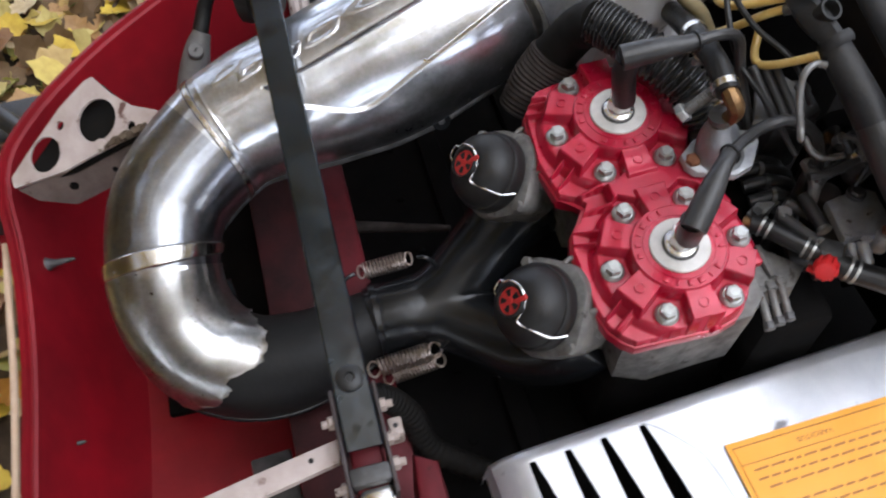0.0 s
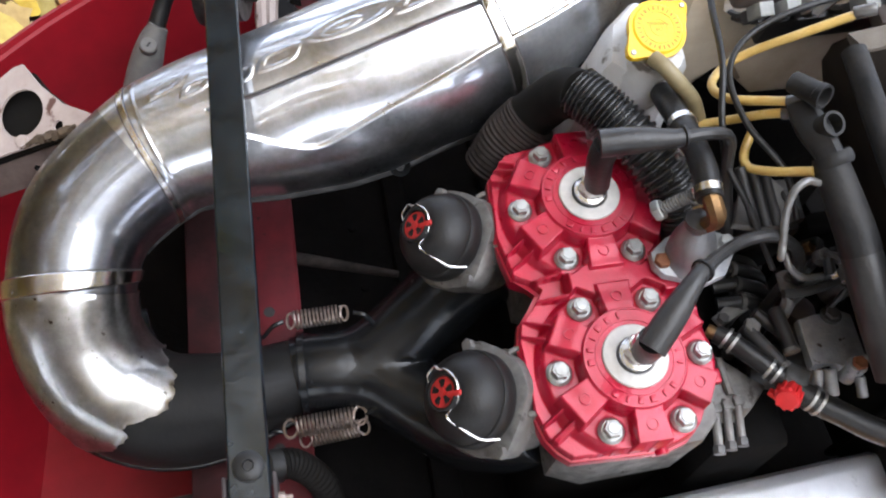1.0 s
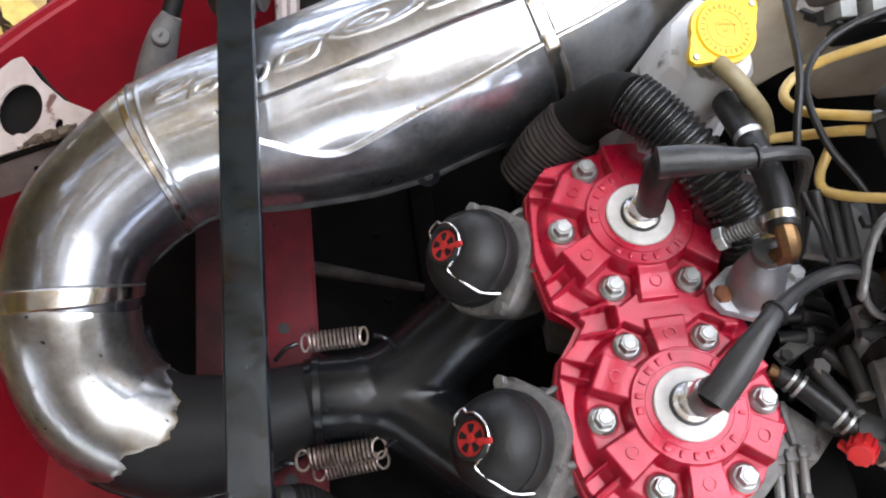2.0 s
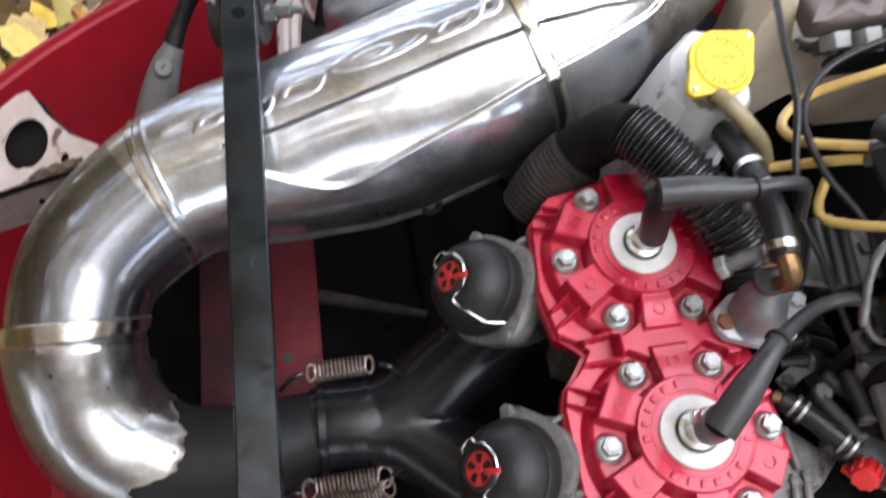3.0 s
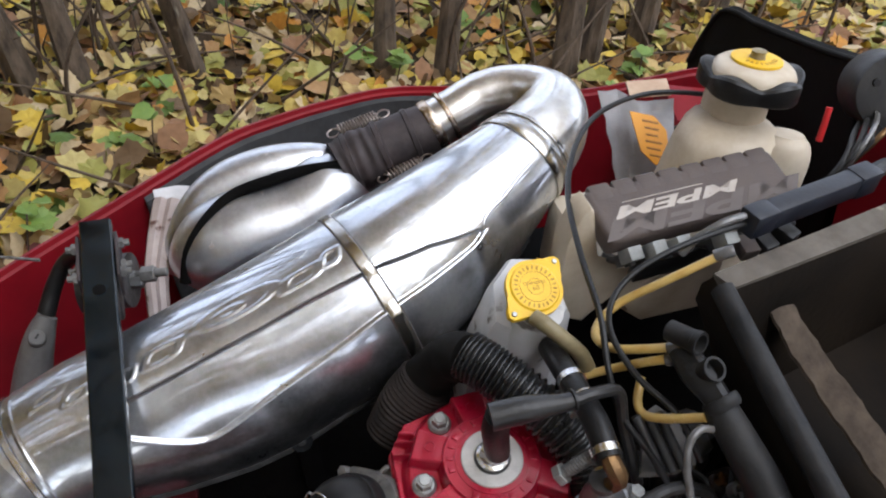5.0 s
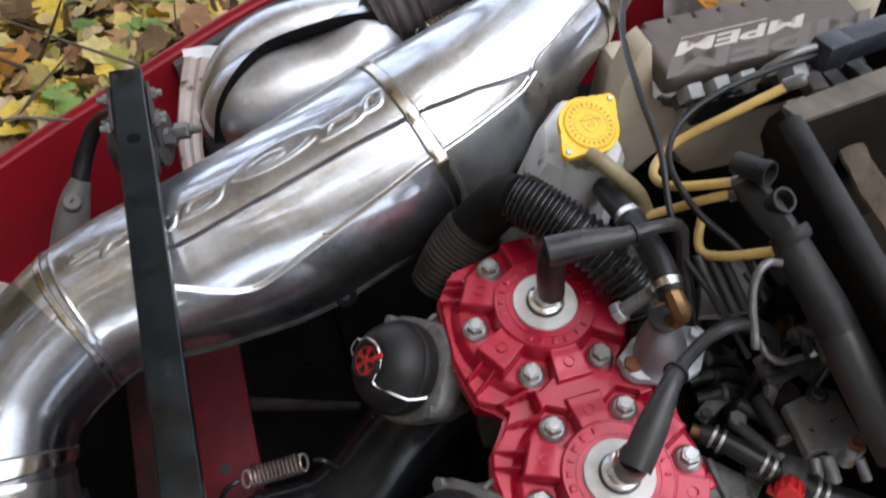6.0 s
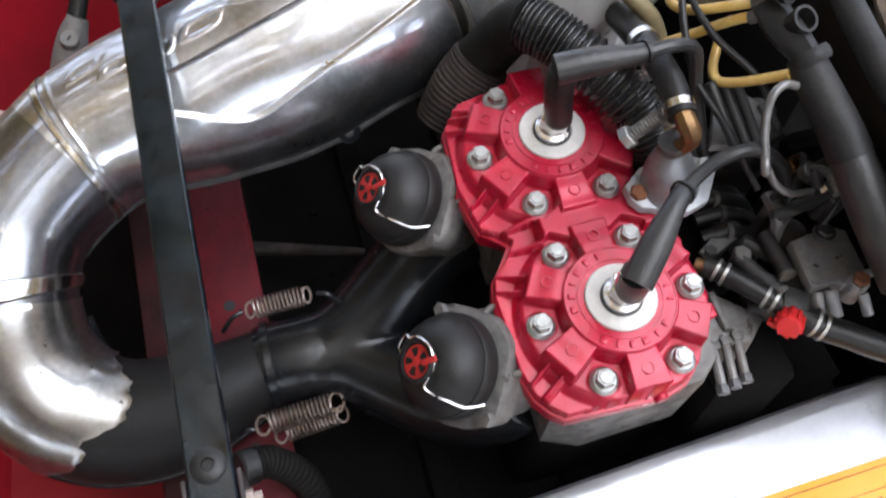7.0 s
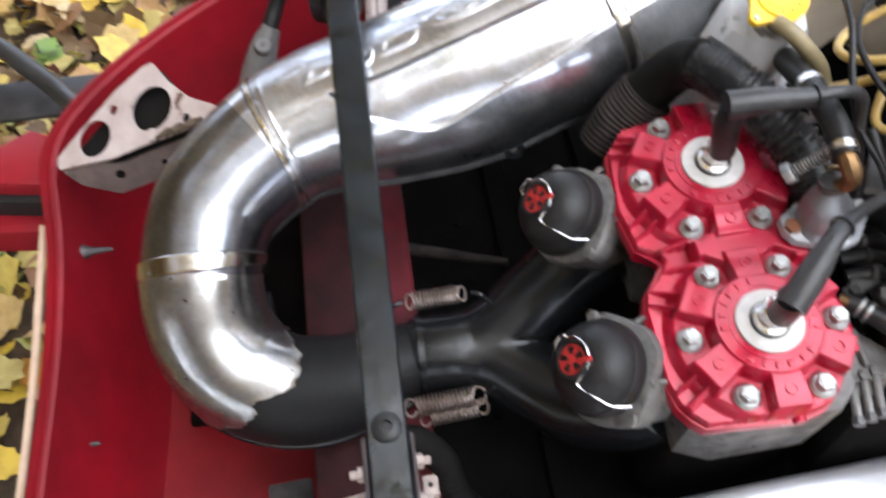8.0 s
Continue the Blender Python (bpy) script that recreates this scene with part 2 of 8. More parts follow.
    module=material("brown_grey_module_case", (0.070, 0.052, 0.047), 0.55, 0.0, (0.095, 0.074, 0.064), 40, 0.25, 500, 0.7),
    print=material("silver_print", (0.46, 0.41, 0.36), 0.5),
    ghost=material("faint_brown_print", (0.125, 0.103, 0.094), 0.6),
    navy=material("navy_black_plastic", (0.010, 0.012, 0.019), 0.36, 0.0, (0.02, 0.023, 0.032), 30, 0.15, 200, 0.5),
    plug=material("pale_grey_connector", (0.30, 0.31, 0.30), 0.5, 0.0, (0.18, 0.185, 0.18), 60),
    airbox=material("dusty_airbox_plastic", (0.0042, 0.0034, 0.0028), 0.6, 0.0, (0.018, 0.013, 0.009), 9, 0.35, 120, 0.85, spec=0.08),
    dustrim=material("dusty_rim_plastic", (0.13, 0.112, 0.09), 0.7, 0.0, (0.06, 0.05, 0.04), 24, 0.4, 160, 0.85,
                     spots=(0.22, 0.19, 0.15), spot_scale=60, spot_at=0.66),
    foam=material("tan_airbox_foam", (0.085, 0.062, 0.042), 0.85, 0.0, (0.022, 0.015, 0.010), 30, 0.5, 220),
    redplug=material("bright_red_plastic", (0.62, 0.020, 0.024), 0.4, 0.0, (0.48, 0.016, 0.018), 60),
    knobred=material("dark_red_plastic", (0.44, 0.018, 0.018), 0.45, 0.0, (0.25, 0.014, 0.012), 60),
    sleeve=material("brown_stained_sleeve", (0.050, 0.036, 0.036), 0.55, 0.1, (0.016, 0.013, 0.013), 34, 0.5, 90, 0.75),
    darkedge=material("dark_edge_metal", (0.045, 0.042, 0.040), 0.6, 0.3, (0.11, 0.10, 0.10), 60),
    # far darker than the white plate: mud, and the flange's shade painted in
    mudshadewhite=material("muddy_shaded_white_flange", (0.16, 0.122, 0.108), 0.6, 0.0, (0.06, 0.044, 0.038), 20, 0.25, 160, 0.75,
                      spots=(0.035, 0.024, 0.02), spot_scale=30, spot_at=0.58),
    shield=material("dull_grey_plastic", (0.16, 0.155, 0.148), 0.5, 0.0, (0.09, 0.086, 0.082), 26, 0.25, 200, 0.65),
    label=material("orange_label", (0.80, 0.34, 0.015), 0.42, 0.0, (0.72, 0.30, 0.012), 12),
    ink=material("brown_ink", (0.34, 0.13, 0.012), 0.5),
    guard=material("bare_sheet_aluminium", (0.93, 0.93, 0.945), 0.28, 0.7, (0.66, 0.67, 0.71), 9, 0.25, 9, 0.42,
                   spots=(0.50, 0.50, 0.53), spot_scale=26, spot_at=0.64, bump_depth=0.006),
    foil=material("crumpled_foil", (0.52, 0.51, 0.51), 0.42, 0.35, (0.38, 0.37, 0.37), 25, 0.7, 45),
    tan=material("tan_edge_foam", (0.52, 0.38, 0.27), 0.7, 0.0, (0.42, 0.29, 0.2), 40, 0.3, 200),
    soil=material("leaf_strewn_soil", (0.085, 0.054, 0.028), 0.85, 0.0, (0.020, 0.013, 0.008), 16, 0.8, 60),
    bark=material("grey_brown_bark", (0.135, 0.098, 0.066), 0.85, 0.0, (0.026, 0.019, 0.013), 38, 1.0, 60, stretch=(1, 1, 0.3), bump_depth=0.006,
                  spots=(0.17, 0.15, 0.11), spot_scale=46, spot_at=0.66),
    twig=material("thin_twig_bark", (0.11, 0.078, 0.052), 0.8, 0.0, (0.05, 0.034, 0.022), 50),
    green=material("green_leaf", (0.10, 0.19, 0.03), 0.5, 0.0, (0.20, 0.27, 0.05), 20),
    leaf=leaf_material("fallen_leaf", True, 0.0, 0.88),
    leaves=leaf_material("fallen_leaves", False, 0.0, 0.88),
    crown=leaf_material("autumn_crown", False, 0.55, 1.15),
)


# ---- mesh helpers ----
UP = Vector((0, 0, 1))


def part(name, bm, mat, parent=None, label="", smooth=35):
    """Links a bmesh as one mesh object, under a thing or a part if one is given."""
    me = bpy.data.meshes.new(name)
    bmesh.ops.recalc_face_normals(bm, faces=bm.faces)
    bm.to_mesh(me)
    bm.free()
    if smooth:
        me.shade_smooth()
        me.set_sharp_from_angle(angle=radians(smooth))
    me.materials.append(M[mat])
    ob = new(name, me)
    if parent:
        ob.parent = parent
    if label:
        ob["label"] = label
    return ob


def thing(name, label, category, group="", at=(0, 0, 0), rx=0.0, ry=0.0, rz=0.0):
    """An Empty that holds the parts of one thing."""
    ob = new(name)
    ob.empty_display_size = 0.02
    ob.matrix_world = pose(*at, rx, ry, rz)
    return tagged(ob, label, category, group)


def along(a, b):
    """A matrix at a whose z points to b, and the distance."""
    a, b = Vector(a), Vector(b)
    d = b - a
    return Matrix.Translation(a) @ d.to_track_quat("Z", "Y").to_matrix().to_4x4(), d.length


def box(bm, size, at=(0, 0, 0), m=None, bevel=0.0, seg=2):
    t = bmesh.new()
    bmesh.ops.create_cube(t, size=1)
    bmesh.ops.scale(t, vec=size, verts=t.verts)
    if bevel:
        bmesh.ops.bevel(t, geom=t.edges[:], offset=bevel, segments=seg, affect="EDGES", profile=0.5)
    bmesh.ops.transform(t, matrix=(m or Matrix()) @ Matrix.Translation(at), verts=t.verts)
    merge(bm, t)
    return bm


def merge(bm, t):
    me = bpy.data.meshes.new("tmp")
    t.to_mesh(me)
    t.free()
    bm.from_mesh(me)
    bpy.data.meshes.remove(me)


def lathe(bm, profile, m=None, seg=24):
    """Turns (radius, height) pairs round z; ends with radius 0 close to a point."""
    rings = []
    m = m or Matrix()
    for r, h in profile:
        if r < 1e-6:
            rings.append([bm.verts.new(m @ Vector((0, 0, h)))])
        else:
            rings.append([bm.verts.new(m @ Vector((r * math.cos(2 * math.pi * k / seg), r * math.sin(2 * math.pi * k / seg), h))) for k in range(seg)])
    for a, b in zip(rings, rings[1:]):
        for k in range(seg):
            q = (k + 1) % seg
            if len(a) == 1 and len(b) == 1:
                break
            if len(a) == 1:
                bm.faces.new((a[0], b[q], b[k]))
            elif len(b) == 1:
                bm.faces.new((a[k], a[q], b[0]))
            else:
                bm.faces.new((a[k], a[q], b[q], b[k]))
    return bm


def rod(bm, a, b, r, r2=None, seg=16, bevel=0.0):
    m, n = along(a, b)
    r2 = r if r2 is None else r2
    e = bevel or min(r, n) * 0.12
    return lathe(bm, [(0, 0), (r - e, 0), (r, e), (r2, n - e), (r2 - e, n), (0, n)], m, seg)


def hexagon(bm, a, b, r):
    return rod(bm, a, b, r, seg=6, bevel=r * 0.1)


def spline(pts, n):
    """Catmull-Rom points through tuples of any width."""
    p = [np.array(q, float) for q in pts]
    p = [2 * p[0] - p[1]] + p + [2 * p[-1] - p[-2]]
    out = []
    for i in range(1, len(p) - 2):
        for k in range(n):
            u = k / n
            a, b, c, d = p[i - 1], p[i], p[i + 1], p[i + 2]
            out.append(0.5 * (2 * b + (c - a) * u + (2 * a - 5 * b + 4 * c - d) * u * u + (3 * b - a - 3 * c + d) * u ** 3))
    out.append(p[-2])
    return out


def sweep(bm, pts, r=None, seg=12, n=6, cap=True, shape=None, start=None):
    """A tube through points (x, y, z) or (x, y, z, radius), with smooth bends. shape: a radius factor of (station, angle)."""
    s = spline([(*q, r) if len(q) == 3 else q for q in pts], n) if n > 1 else [np.array((*q, r) if len(q) == 3 else q, float) for q in pts]
    pos = [Vector(q[:3]) for q in s]
    up = Vector(start) if start else UP
    rings = []
    for i, (c, q) in enumerate(zip(pos, s)):
        d = (pos[min(i + 1, len(pos) - 1)] - pos[max(i - 1, 0)]).normalized()
        side = d.cross(up)
        if side.length < 1e-4:
            side = d.cross(Vector((1, 0, 0)))
        side.normalize()
        up = side.cross(d).normalized()
        ring = []
        for k in range(seg):
            a = 2 * math.pi * k / seg
            f = q[3] * (shape(i / (len(s) - 1), a) if shape else 1.0)
            ring.append(bm.verts.new(c + side * (f * math.cos(a)) + up * (f * math.sin(a))))
        rings.append(ring)
    for a, b in zip(rings, rings[1:]):
        for k in range(seg):
            bm.faces.new((a[k], a[(k + 1) % seg], b[(k + 1) % seg], b[k]))
    if cap:
        bm.faces.new(rings[0][::-1])
        bm.faces.new(rings[-1])
    return bm


def prism(bm, outline, z0, z1, m=None, bevel=0.0, inset=0.0):
    """An outline (x, y) raised from z0 to z1; the top may be drawn in by inset."""
    t = bmesh.new()
    lo = [t.verts.new((x, y, z0)) for x, y in outline]
    cx = sum(x for x, _ in outline) / len(outline)
    cy = sum(y for _, y in outline) / len(outline)
    hi = []
    for x, y in outline:
        d = math.hypot(x - cx, y - cy) or 1
        k = 1 - inset / d
        hi.append(t.verts.new((cx + (x - cx) * k, cy + (y - cy) * k, z1)))
    t.faces.new(lo[::-1])
    top = t.faces.new(hi)
    for i in range(len(lo)):
        j = (i + 1) % len(lo)
        t.faces.new((lo[i], lo[j], hi[j], hi[i]))
    if bevel:
        bmesh.ops.bevel(t, geom=list(top.edges), offset=bevel, segments=2, affect="EDGES", profile=0.5)
    if m:
        bmesh.ops.transform(t, matrix=m, verts=t.verts)
    merge(bm, t)
    return bm


def ring_prism(bm, outer, hole, z0, z1, m=None):
    """A plate with one hole; both outlines have the same number of points."""
    m = m or Matrix()
    v = [[bm.verts.new(m @ Vector((x, y, z))) for x, y in o] for o in (outer, hole) for z in (z0, z1)]
    ol, oh, hl, hh = v
    n = len(outer)
    for i in range(n):
        j = (i + 1) % n
        bm.faces.new((ol[i], ol[j], oh[j], oh[i]))
        bm.faces.new((hl[j], hl[i], hh[i], hh[j]))
        bm.faces.new((oh[i], oh[j], hh[j], hh[i]))
        bm.faces.new((ol[j], ol[i], hl[i], hl[j]))
    return bm


def circle(r, n, cx=0.0, cy=0.0):
    return [(cx + r * math.cos(2 * math.pi * k / n), cy + r * math.sin(2 * math.pi * k / n)) for k in range(n)]


def coil(bm, a, b, r, wire, turns, hooks=0.0, seg=6):
    """A coil spring from a to b, with a hook loop at each end."""
    m, n = along(a, b)
    pts = []
    steps = int(turns * 10)
    for k in range(steps + 1):
        w = 2 * math.pi * turns * k / steps
        pts.append(m @ Vector((r * math.cos(w), r * math.sin(w), n * k / steps)))
    sweep(bm, [tuple(p) for p in pts], wire, seg, 1)
    if hooks:
        for z, sgn in ((0, -1), (n, 1)):
            h = [m @ Vector((r * math.cos(w), 0, z + sgn * (hooks * (0.5 + 0.5 * math.sin(w))))) for w in np.linspace(-1.4, 4.2, 14)]
            sweep(bm, [tuple(p) for p in h], wire, seg, 1)
    return bm


def words(name, text, size, m, mat, parent, depth=0.0004, squash=1.0, bold=0.0, slant=0.0):
    """Raised lettering in the built-in font, turned into a mesh."""
    cu = bpy.data.curves.new(name, "FONT")
    cu.body, cu.size, cu.extrude, cu.align_x, cu.align_y = text, size, depth, "CENTER", "CENTER"
    cu.offset, cu.shear = bold, slant
    tmp = new("lettering_source", cu)
    me = bpy.data.meshes.new_from_object(tmp.evaluated_get(bpy.context.evaluated_depsgraph_get()))
    bpy.data.objects.remove(tmp)
    bpy.data.curves.remove(cu)
    me.materials.clear()
    me.materials.append(M[mat])
    ob = new(name, me)
    ob.parent = parent
    ob.matrix_local = m @ Matrix.Diagonal((squash, 1, 1, 1))
    return ob


def hose(name, label, category, pts, r, mat, seg=12, n=6, group=""):
    ob = part(name, sweep(bmesh.new(), pts, r, seg, n), mat)
    return tagged(ob, label, category, group)


def clamp(parent, at, axis, r, w=0.007, mat="steel", screw=True):
    """A worm-drive hose clamp: a band round the hose and its screw housing."""
    m, _ = along(at, Vector(at) + Vector(axis))
    band = part("clamp_band", ring_prism(bmesh.new(), circle(r + 0.0012, 20), circle(r - 0.0005, 20), -w / 2, w / 2, m), mat, parent, "bright steel clamp band")
    if screw:
        t = box(bmesh.new(), (0.008, 0.007, w * 1.1), (0, -r - 0.003, 0), m, 0.001)
        rod(t, m @ Vector((-0.009, -r - 0.004, 0)), m @ Vector((0.008, -r - 0.004, 0)), 0.0028, seg=8)
        part("clamp_screw", t, "zinc", band)
    return band


# ---- ground and wood ----
def leaf_outline(rng):
    """A lobed leaf, 1 long, bent along its rib."""
    lobes = [(0.0, 0.06), (0.16, 0.0), (0.34, 0.08), (0.40, 0.26), (0.50, 0.42), (0.38, 0.54), (0.36, 0.70), (0.16, 0.80), (0.0, 1.0)]
    right = [(x * rng.uniform(0.85, 1.15), y) for x, y in lobes[1:-1]]
    left = [(-x * rng.uniform(0.85, 1.15), y) for x, y in lobes[1:-1]]
    return [lobes[0]] + right + [lobes[-1]] + left[::-1]


def leaf_vertices(rng, size):
    ol = leaf_outline(rng)
    curl, twist = rng.uniform(-0.5, 0.7), rng.uniform(-0.3, 0.3)
    pts = [Vector((0, 0.45, 0.02))] + [Vector((x, y, curl * x * x * 1.2 + twist * x * (y - 0.5) + 0.25 * curl * (y - 0.5) ** 2)) for x, y in ol]
    return [p * size for p in pts], [(0, k, k + 1 if k < len(ol) else 1) for k in range(1, len(ol) + 1)]


def ground_height(x, y):
    return 0.035 * noise.noise(Vector((x * 0.9, y * 0.9, 0.3))) + 0.012 * noise.noise(Vector((x * 4, y * 4, 1.3)))


def build_ground():
    bm = bmesh.new()
    ticks = [-400, -120, -40, -15, -8] + [k * 0.25 for k in range(-20, 29)] + [9, 16, 40, 120, 400]
    grid = [[bm.verts.new((x, y, ground_height(x, y) if abs(x) < 8 and abs(y) < 8 else 0.0)) for x in ticks] for y in ticks]
    for a, b in zip(grid, grid[1:]):
        for k in range(len(ticks) - 1):
            bm.faces.new((a[k], a[k + 1], b[k + 1], b[k]))
    return tagged(part("ground", bm, "soil"), "dark woodland soil covered with fallen autumn leaves", "ground", kind="structure")


ground = build_ground()


def build_leaf_litter():
    """Far and half-hidden leaves in one mesh; the nearest leaves are built one by one further down."""
    rng = random.Random(5)
    verts, faces = [], []
    for k in range(34000):
        if k < 15500:
            x, y = rng.uniform(-1.7, 2.9) + rng.gauss(0, 0.25), rng.uniform(0.75, 3.9) + rng.gauss(0, 0.2)
        elif k < 22000:
            x, y = rng.gauss(0.6, 2.4), rng.gauss(1.6, 2.0)
        else:
            x, y = rng.uniform(-6.5, 6.5), rng.uniform(-6, 7)
        if -0.45 < x < 1.05 and -0.05 < y < 1.05:
            continue
        pv, pf = leaf_vertices(rng, rng.uniform(0.030, 0.074))
        m = pose(x, y, ground_height(x, y) + rng.uniform(0.002, 0.040), rng.gauss(0, 32), rng.gauss(0, 32), rng.uniform(0, 360))
        base = len(verts)
        verts += [tuple(m @ p) for p in pv]
        faces += [tuple(base + i for i in f) for f in pf]
    me = bpy.data.meshes.new("leaf_litter")
    me.from_pydata(verts, [], faces)
    me.materials.append(M["leaves"])
    return tagged(new("leaf_litter", me), "thick litter of yellow, tan and brown fallen leaves", "leaves", kind="stuff")


build_leaf_litter()


def build_tree(name, label, x, y, r, lean, height, seed, crown=True, group="trees behind the sled", leaves=700, spread=0.6):
    """A tapered trunk with a few limbs and a thin autumn crown."""
    rng = random.Random(seed)
    tree = thing(name, label, "tree", group, (x, y, ground_height(x, y) - 0.02))
    top = Vector((lean[0] * height, lean[1] * height, height))
    line = []
    for k in range(9):
        f = k / 8
        w = 0.05 * height * 0.15
        line.append((top.x * f + rng.uniform(-w, w) * f, top.y * f + rng.uniform(-w, w) * f, height * f, r * (1.18 if k == 0 else 1.05 - 0.6 * f)))
    bm = sweep(bmesh.new(), line, None, 14, 5, shape=lambda s, a: (0.80 + 0.22 * math.exp(-s * 16)) * (1 + 0.14 * math.sin(3 * a + 9 * s) + 0.07 * math.sin(7 * a + 31 * s) + 0.06 * math.sin(23 * s + a)))
    part("trunk", bm, "bark", tree)
    tips = []
    for k in range(7 if crown else 3):
        f = rng.uniform(0.55, 0.98) if crown else rng.uniform(0.3, 0.9)
        b = Vector(line[int(f * 8)][:3])
        a = rng.uniform(0, 6.28)
        ln = rng.uniform(0.5, 1.2) * min(height, 5) / 4
        e = b + Vector((math.cos(a) * ln, math.sin(a) * ln, ln * rng.uniform(0.3, 0.9)))
        mid = (b + e) / 2 + Vector((rng.uniform(-0.1, 0.1), rng.uniform(-0.1, 0.1), 0.08))
        part("limb", sweep(bmesh.new(), [(*b, r * 0.35), (*mid, r * 0.25), (*e, r * 0.08)], None, 8, 5), "bark", tree)
        tips += [e, mid, (e + mid) / 2]
    if crown:
        tips += [top, top * 0.9]
        verts, faces = [], []
        for k in range(leaves):
            c = rng.choice(tips) + Vector((rng.gauss(0, spread), rng.gauss(0, spread), rng.gauss(0, 0.6)))
            pv, pf = leaf_vertices(rng, rng.uniform(0.12, 0.24))
            m = pose(*c, rng.uniform(-70, 70), rng.uniform(-70, 70), rng.uniform(0, 360))
            base = len(verts)
            verts += [tuple(m @ p) for p in pv]
            faces += [tuple(base + i for i in f) for f in pf]
        me = bpy.data.meshes.new("crown")
        me.from_pydata(verts, [], faces)
        me.materials.append(M["crown"])
        new("crown", me).parent = tree
    return tree


TREES = [(-0.24, 2.16, 0.045, (-0.16, 0.1)), (-0.12, 2.14, 0.042, (-0.10, 0.12)), (0.17, 2.16, 0.036, (-0.18, 0.06)), (0.24, 2.50, 0.030, (-0.05, 0.1)),
         (0.66, 2.10, 0.042, (-0.02, 0.1)), (0.82, 2.05, 0.040, (0.03, 0.1)), (1.15, 1.99, 0.050, (0.0, 0.08)), (1.25, 2.04, 0.040, (0.06, 0.08)), (1.46, 2.12, 0.045, (0.08, 0.1)), (1.80, 2.25, 0.05, (0.16, 0.1)),
         (2.05, 2.45, 0.06, (0.2, 0.05)), (-0.75, 2.6, 0.05, (-0.1, 0.0)), (-1.3, 2.9, 0.07, (0.05, 0.1)), (2.6, 2.0, 0.06, (0.1, 0.0)), (0.40, 2.75, 0.05, (0.0, 0.1)), (0.95, 2.6, 0.05, (0.05, 0.1)), (-0.45, 2.5, 0.04, (-0.08, 0.1))]
for k, (x, y, r, lean) in enumerate(TREES):
    build_tree("tree", "slender grey-brown tree trunk rising from fallen leaves", x, y, r * 0.72, lean, 3.2 + 0.35 * (k % 4), 40 + k, False)
# unseen ring of trees; leaf counts and leans set the sky the pipe reflects
for k in range(15):
    a = radians(15 + k * 360 / 15)
    open_side, thin, front = math.sin(a) < -0.35, math.cos(a) > 0.55, math.cos(a) < -0.3
    d = (4.8 if open_side or thin else 3.5) + (k % 3) * 0.5
    reach = 0.0 if open_side or thin else -0.15 - 0.03 * (k % 2) if front else -0.03
    build_tree("tree", "unseen autumn tree added round the clearing to shape reflections", 0.3 + d * math.cos(a), 0.5 + d * math.sin(a), 0.09,
               (reach * math.cos(a), reach * math.sin(a)), (3.1 if open_side else 4.6 if thin else 7.2) + 0.5 * (k % 4), 90 + k, group="trees round the clearing",
               leaves=1900 if open_side else 600 if thin else 1800 if front else 350, spread=0.8 if open_side or thin else 1.15)
# unseen young trees, added to darken the low sky in the bend's reflection
for k, deg in enumerate((144, 154, 165, 177, 190)):
    a, d = radians(deg), 3.3 + 0.4 * (k % 3)
    build_tree("tree", "unseen young tree added before the sled to darken reflections", 0.3 + d * math.cos(a), 0.5 + d * math.sin(a), 0.04, (0.02, -0.02), 2.1 + 0.3 * (k % 2), 140 + k, group="young trees", leaves=1700, spread=0.5)
# two more unseen trees, added to block the sky the front bend reflects
for k, deg in enumerate((219, 236)):
    a, d = radians(deg), 3.1 + 0.3 * k
    build_tree("tree", "unseen autumn tree added round the clearing to shape reflections", 0.3 + d * math.cos(a), 0.5 + d * math.sin(a), 0.08, (0.0, 0.0), 5.3, 160 + k, group="trees round the clearing", leaves=1100, spread=0.75)


# ---- the sled's hull ----
def closed_spline(pts, n):
    p = [np.array(q, float) for q in pts]
    out = []
    for i in range(len(p)):
        a, b, c, d = p[i - 1], p[i], p[(i + 1) % len(p)], p[(i + 2) % len(p)]
        for k in range(n):
            u = k / n
            out.append(0.5 * (2 * b + (c - a) * u + (2 * a - 5 * b + 4 * c - d) * u * u + (3 * b - a - 3 * c + d) * u ** 3))
    return out


RIM = [(-0.312, 0.50, 0.405), (-0.311, 0.62, 0.44), (-0.315, 0.71, 0.48), (-0.285, 0.775, 0.495), (-0.213, 0.85, 0.51), (-0.128, 0.918, 0.52),
       (0.0, 0.992, 0.54), (0.144, 1.076, 0.56), (0.222, 1.099, 0.57), (0.30, 1.11, 0.58), (0.38, 1.11, 0.59), (0.47, 1.08, 0.60),
       (0.616, 1.01, 0.62), (0.835, 1.006, 0.64), (1.0, 0.97, 0.64), (1.03, 0.5, 0.60), (1.0, 0.08, 0.54), (0.5, 0.04, 0.50), (0.1, 0.04, 0.45),
       (-0.2, 0.07, 0.37), (-0.30, 0.14, 0.345), (-0.324, 0.3, 0.36)]


def floor_z(y):
    return 0.23 + 0.12 * (y - 0.5)


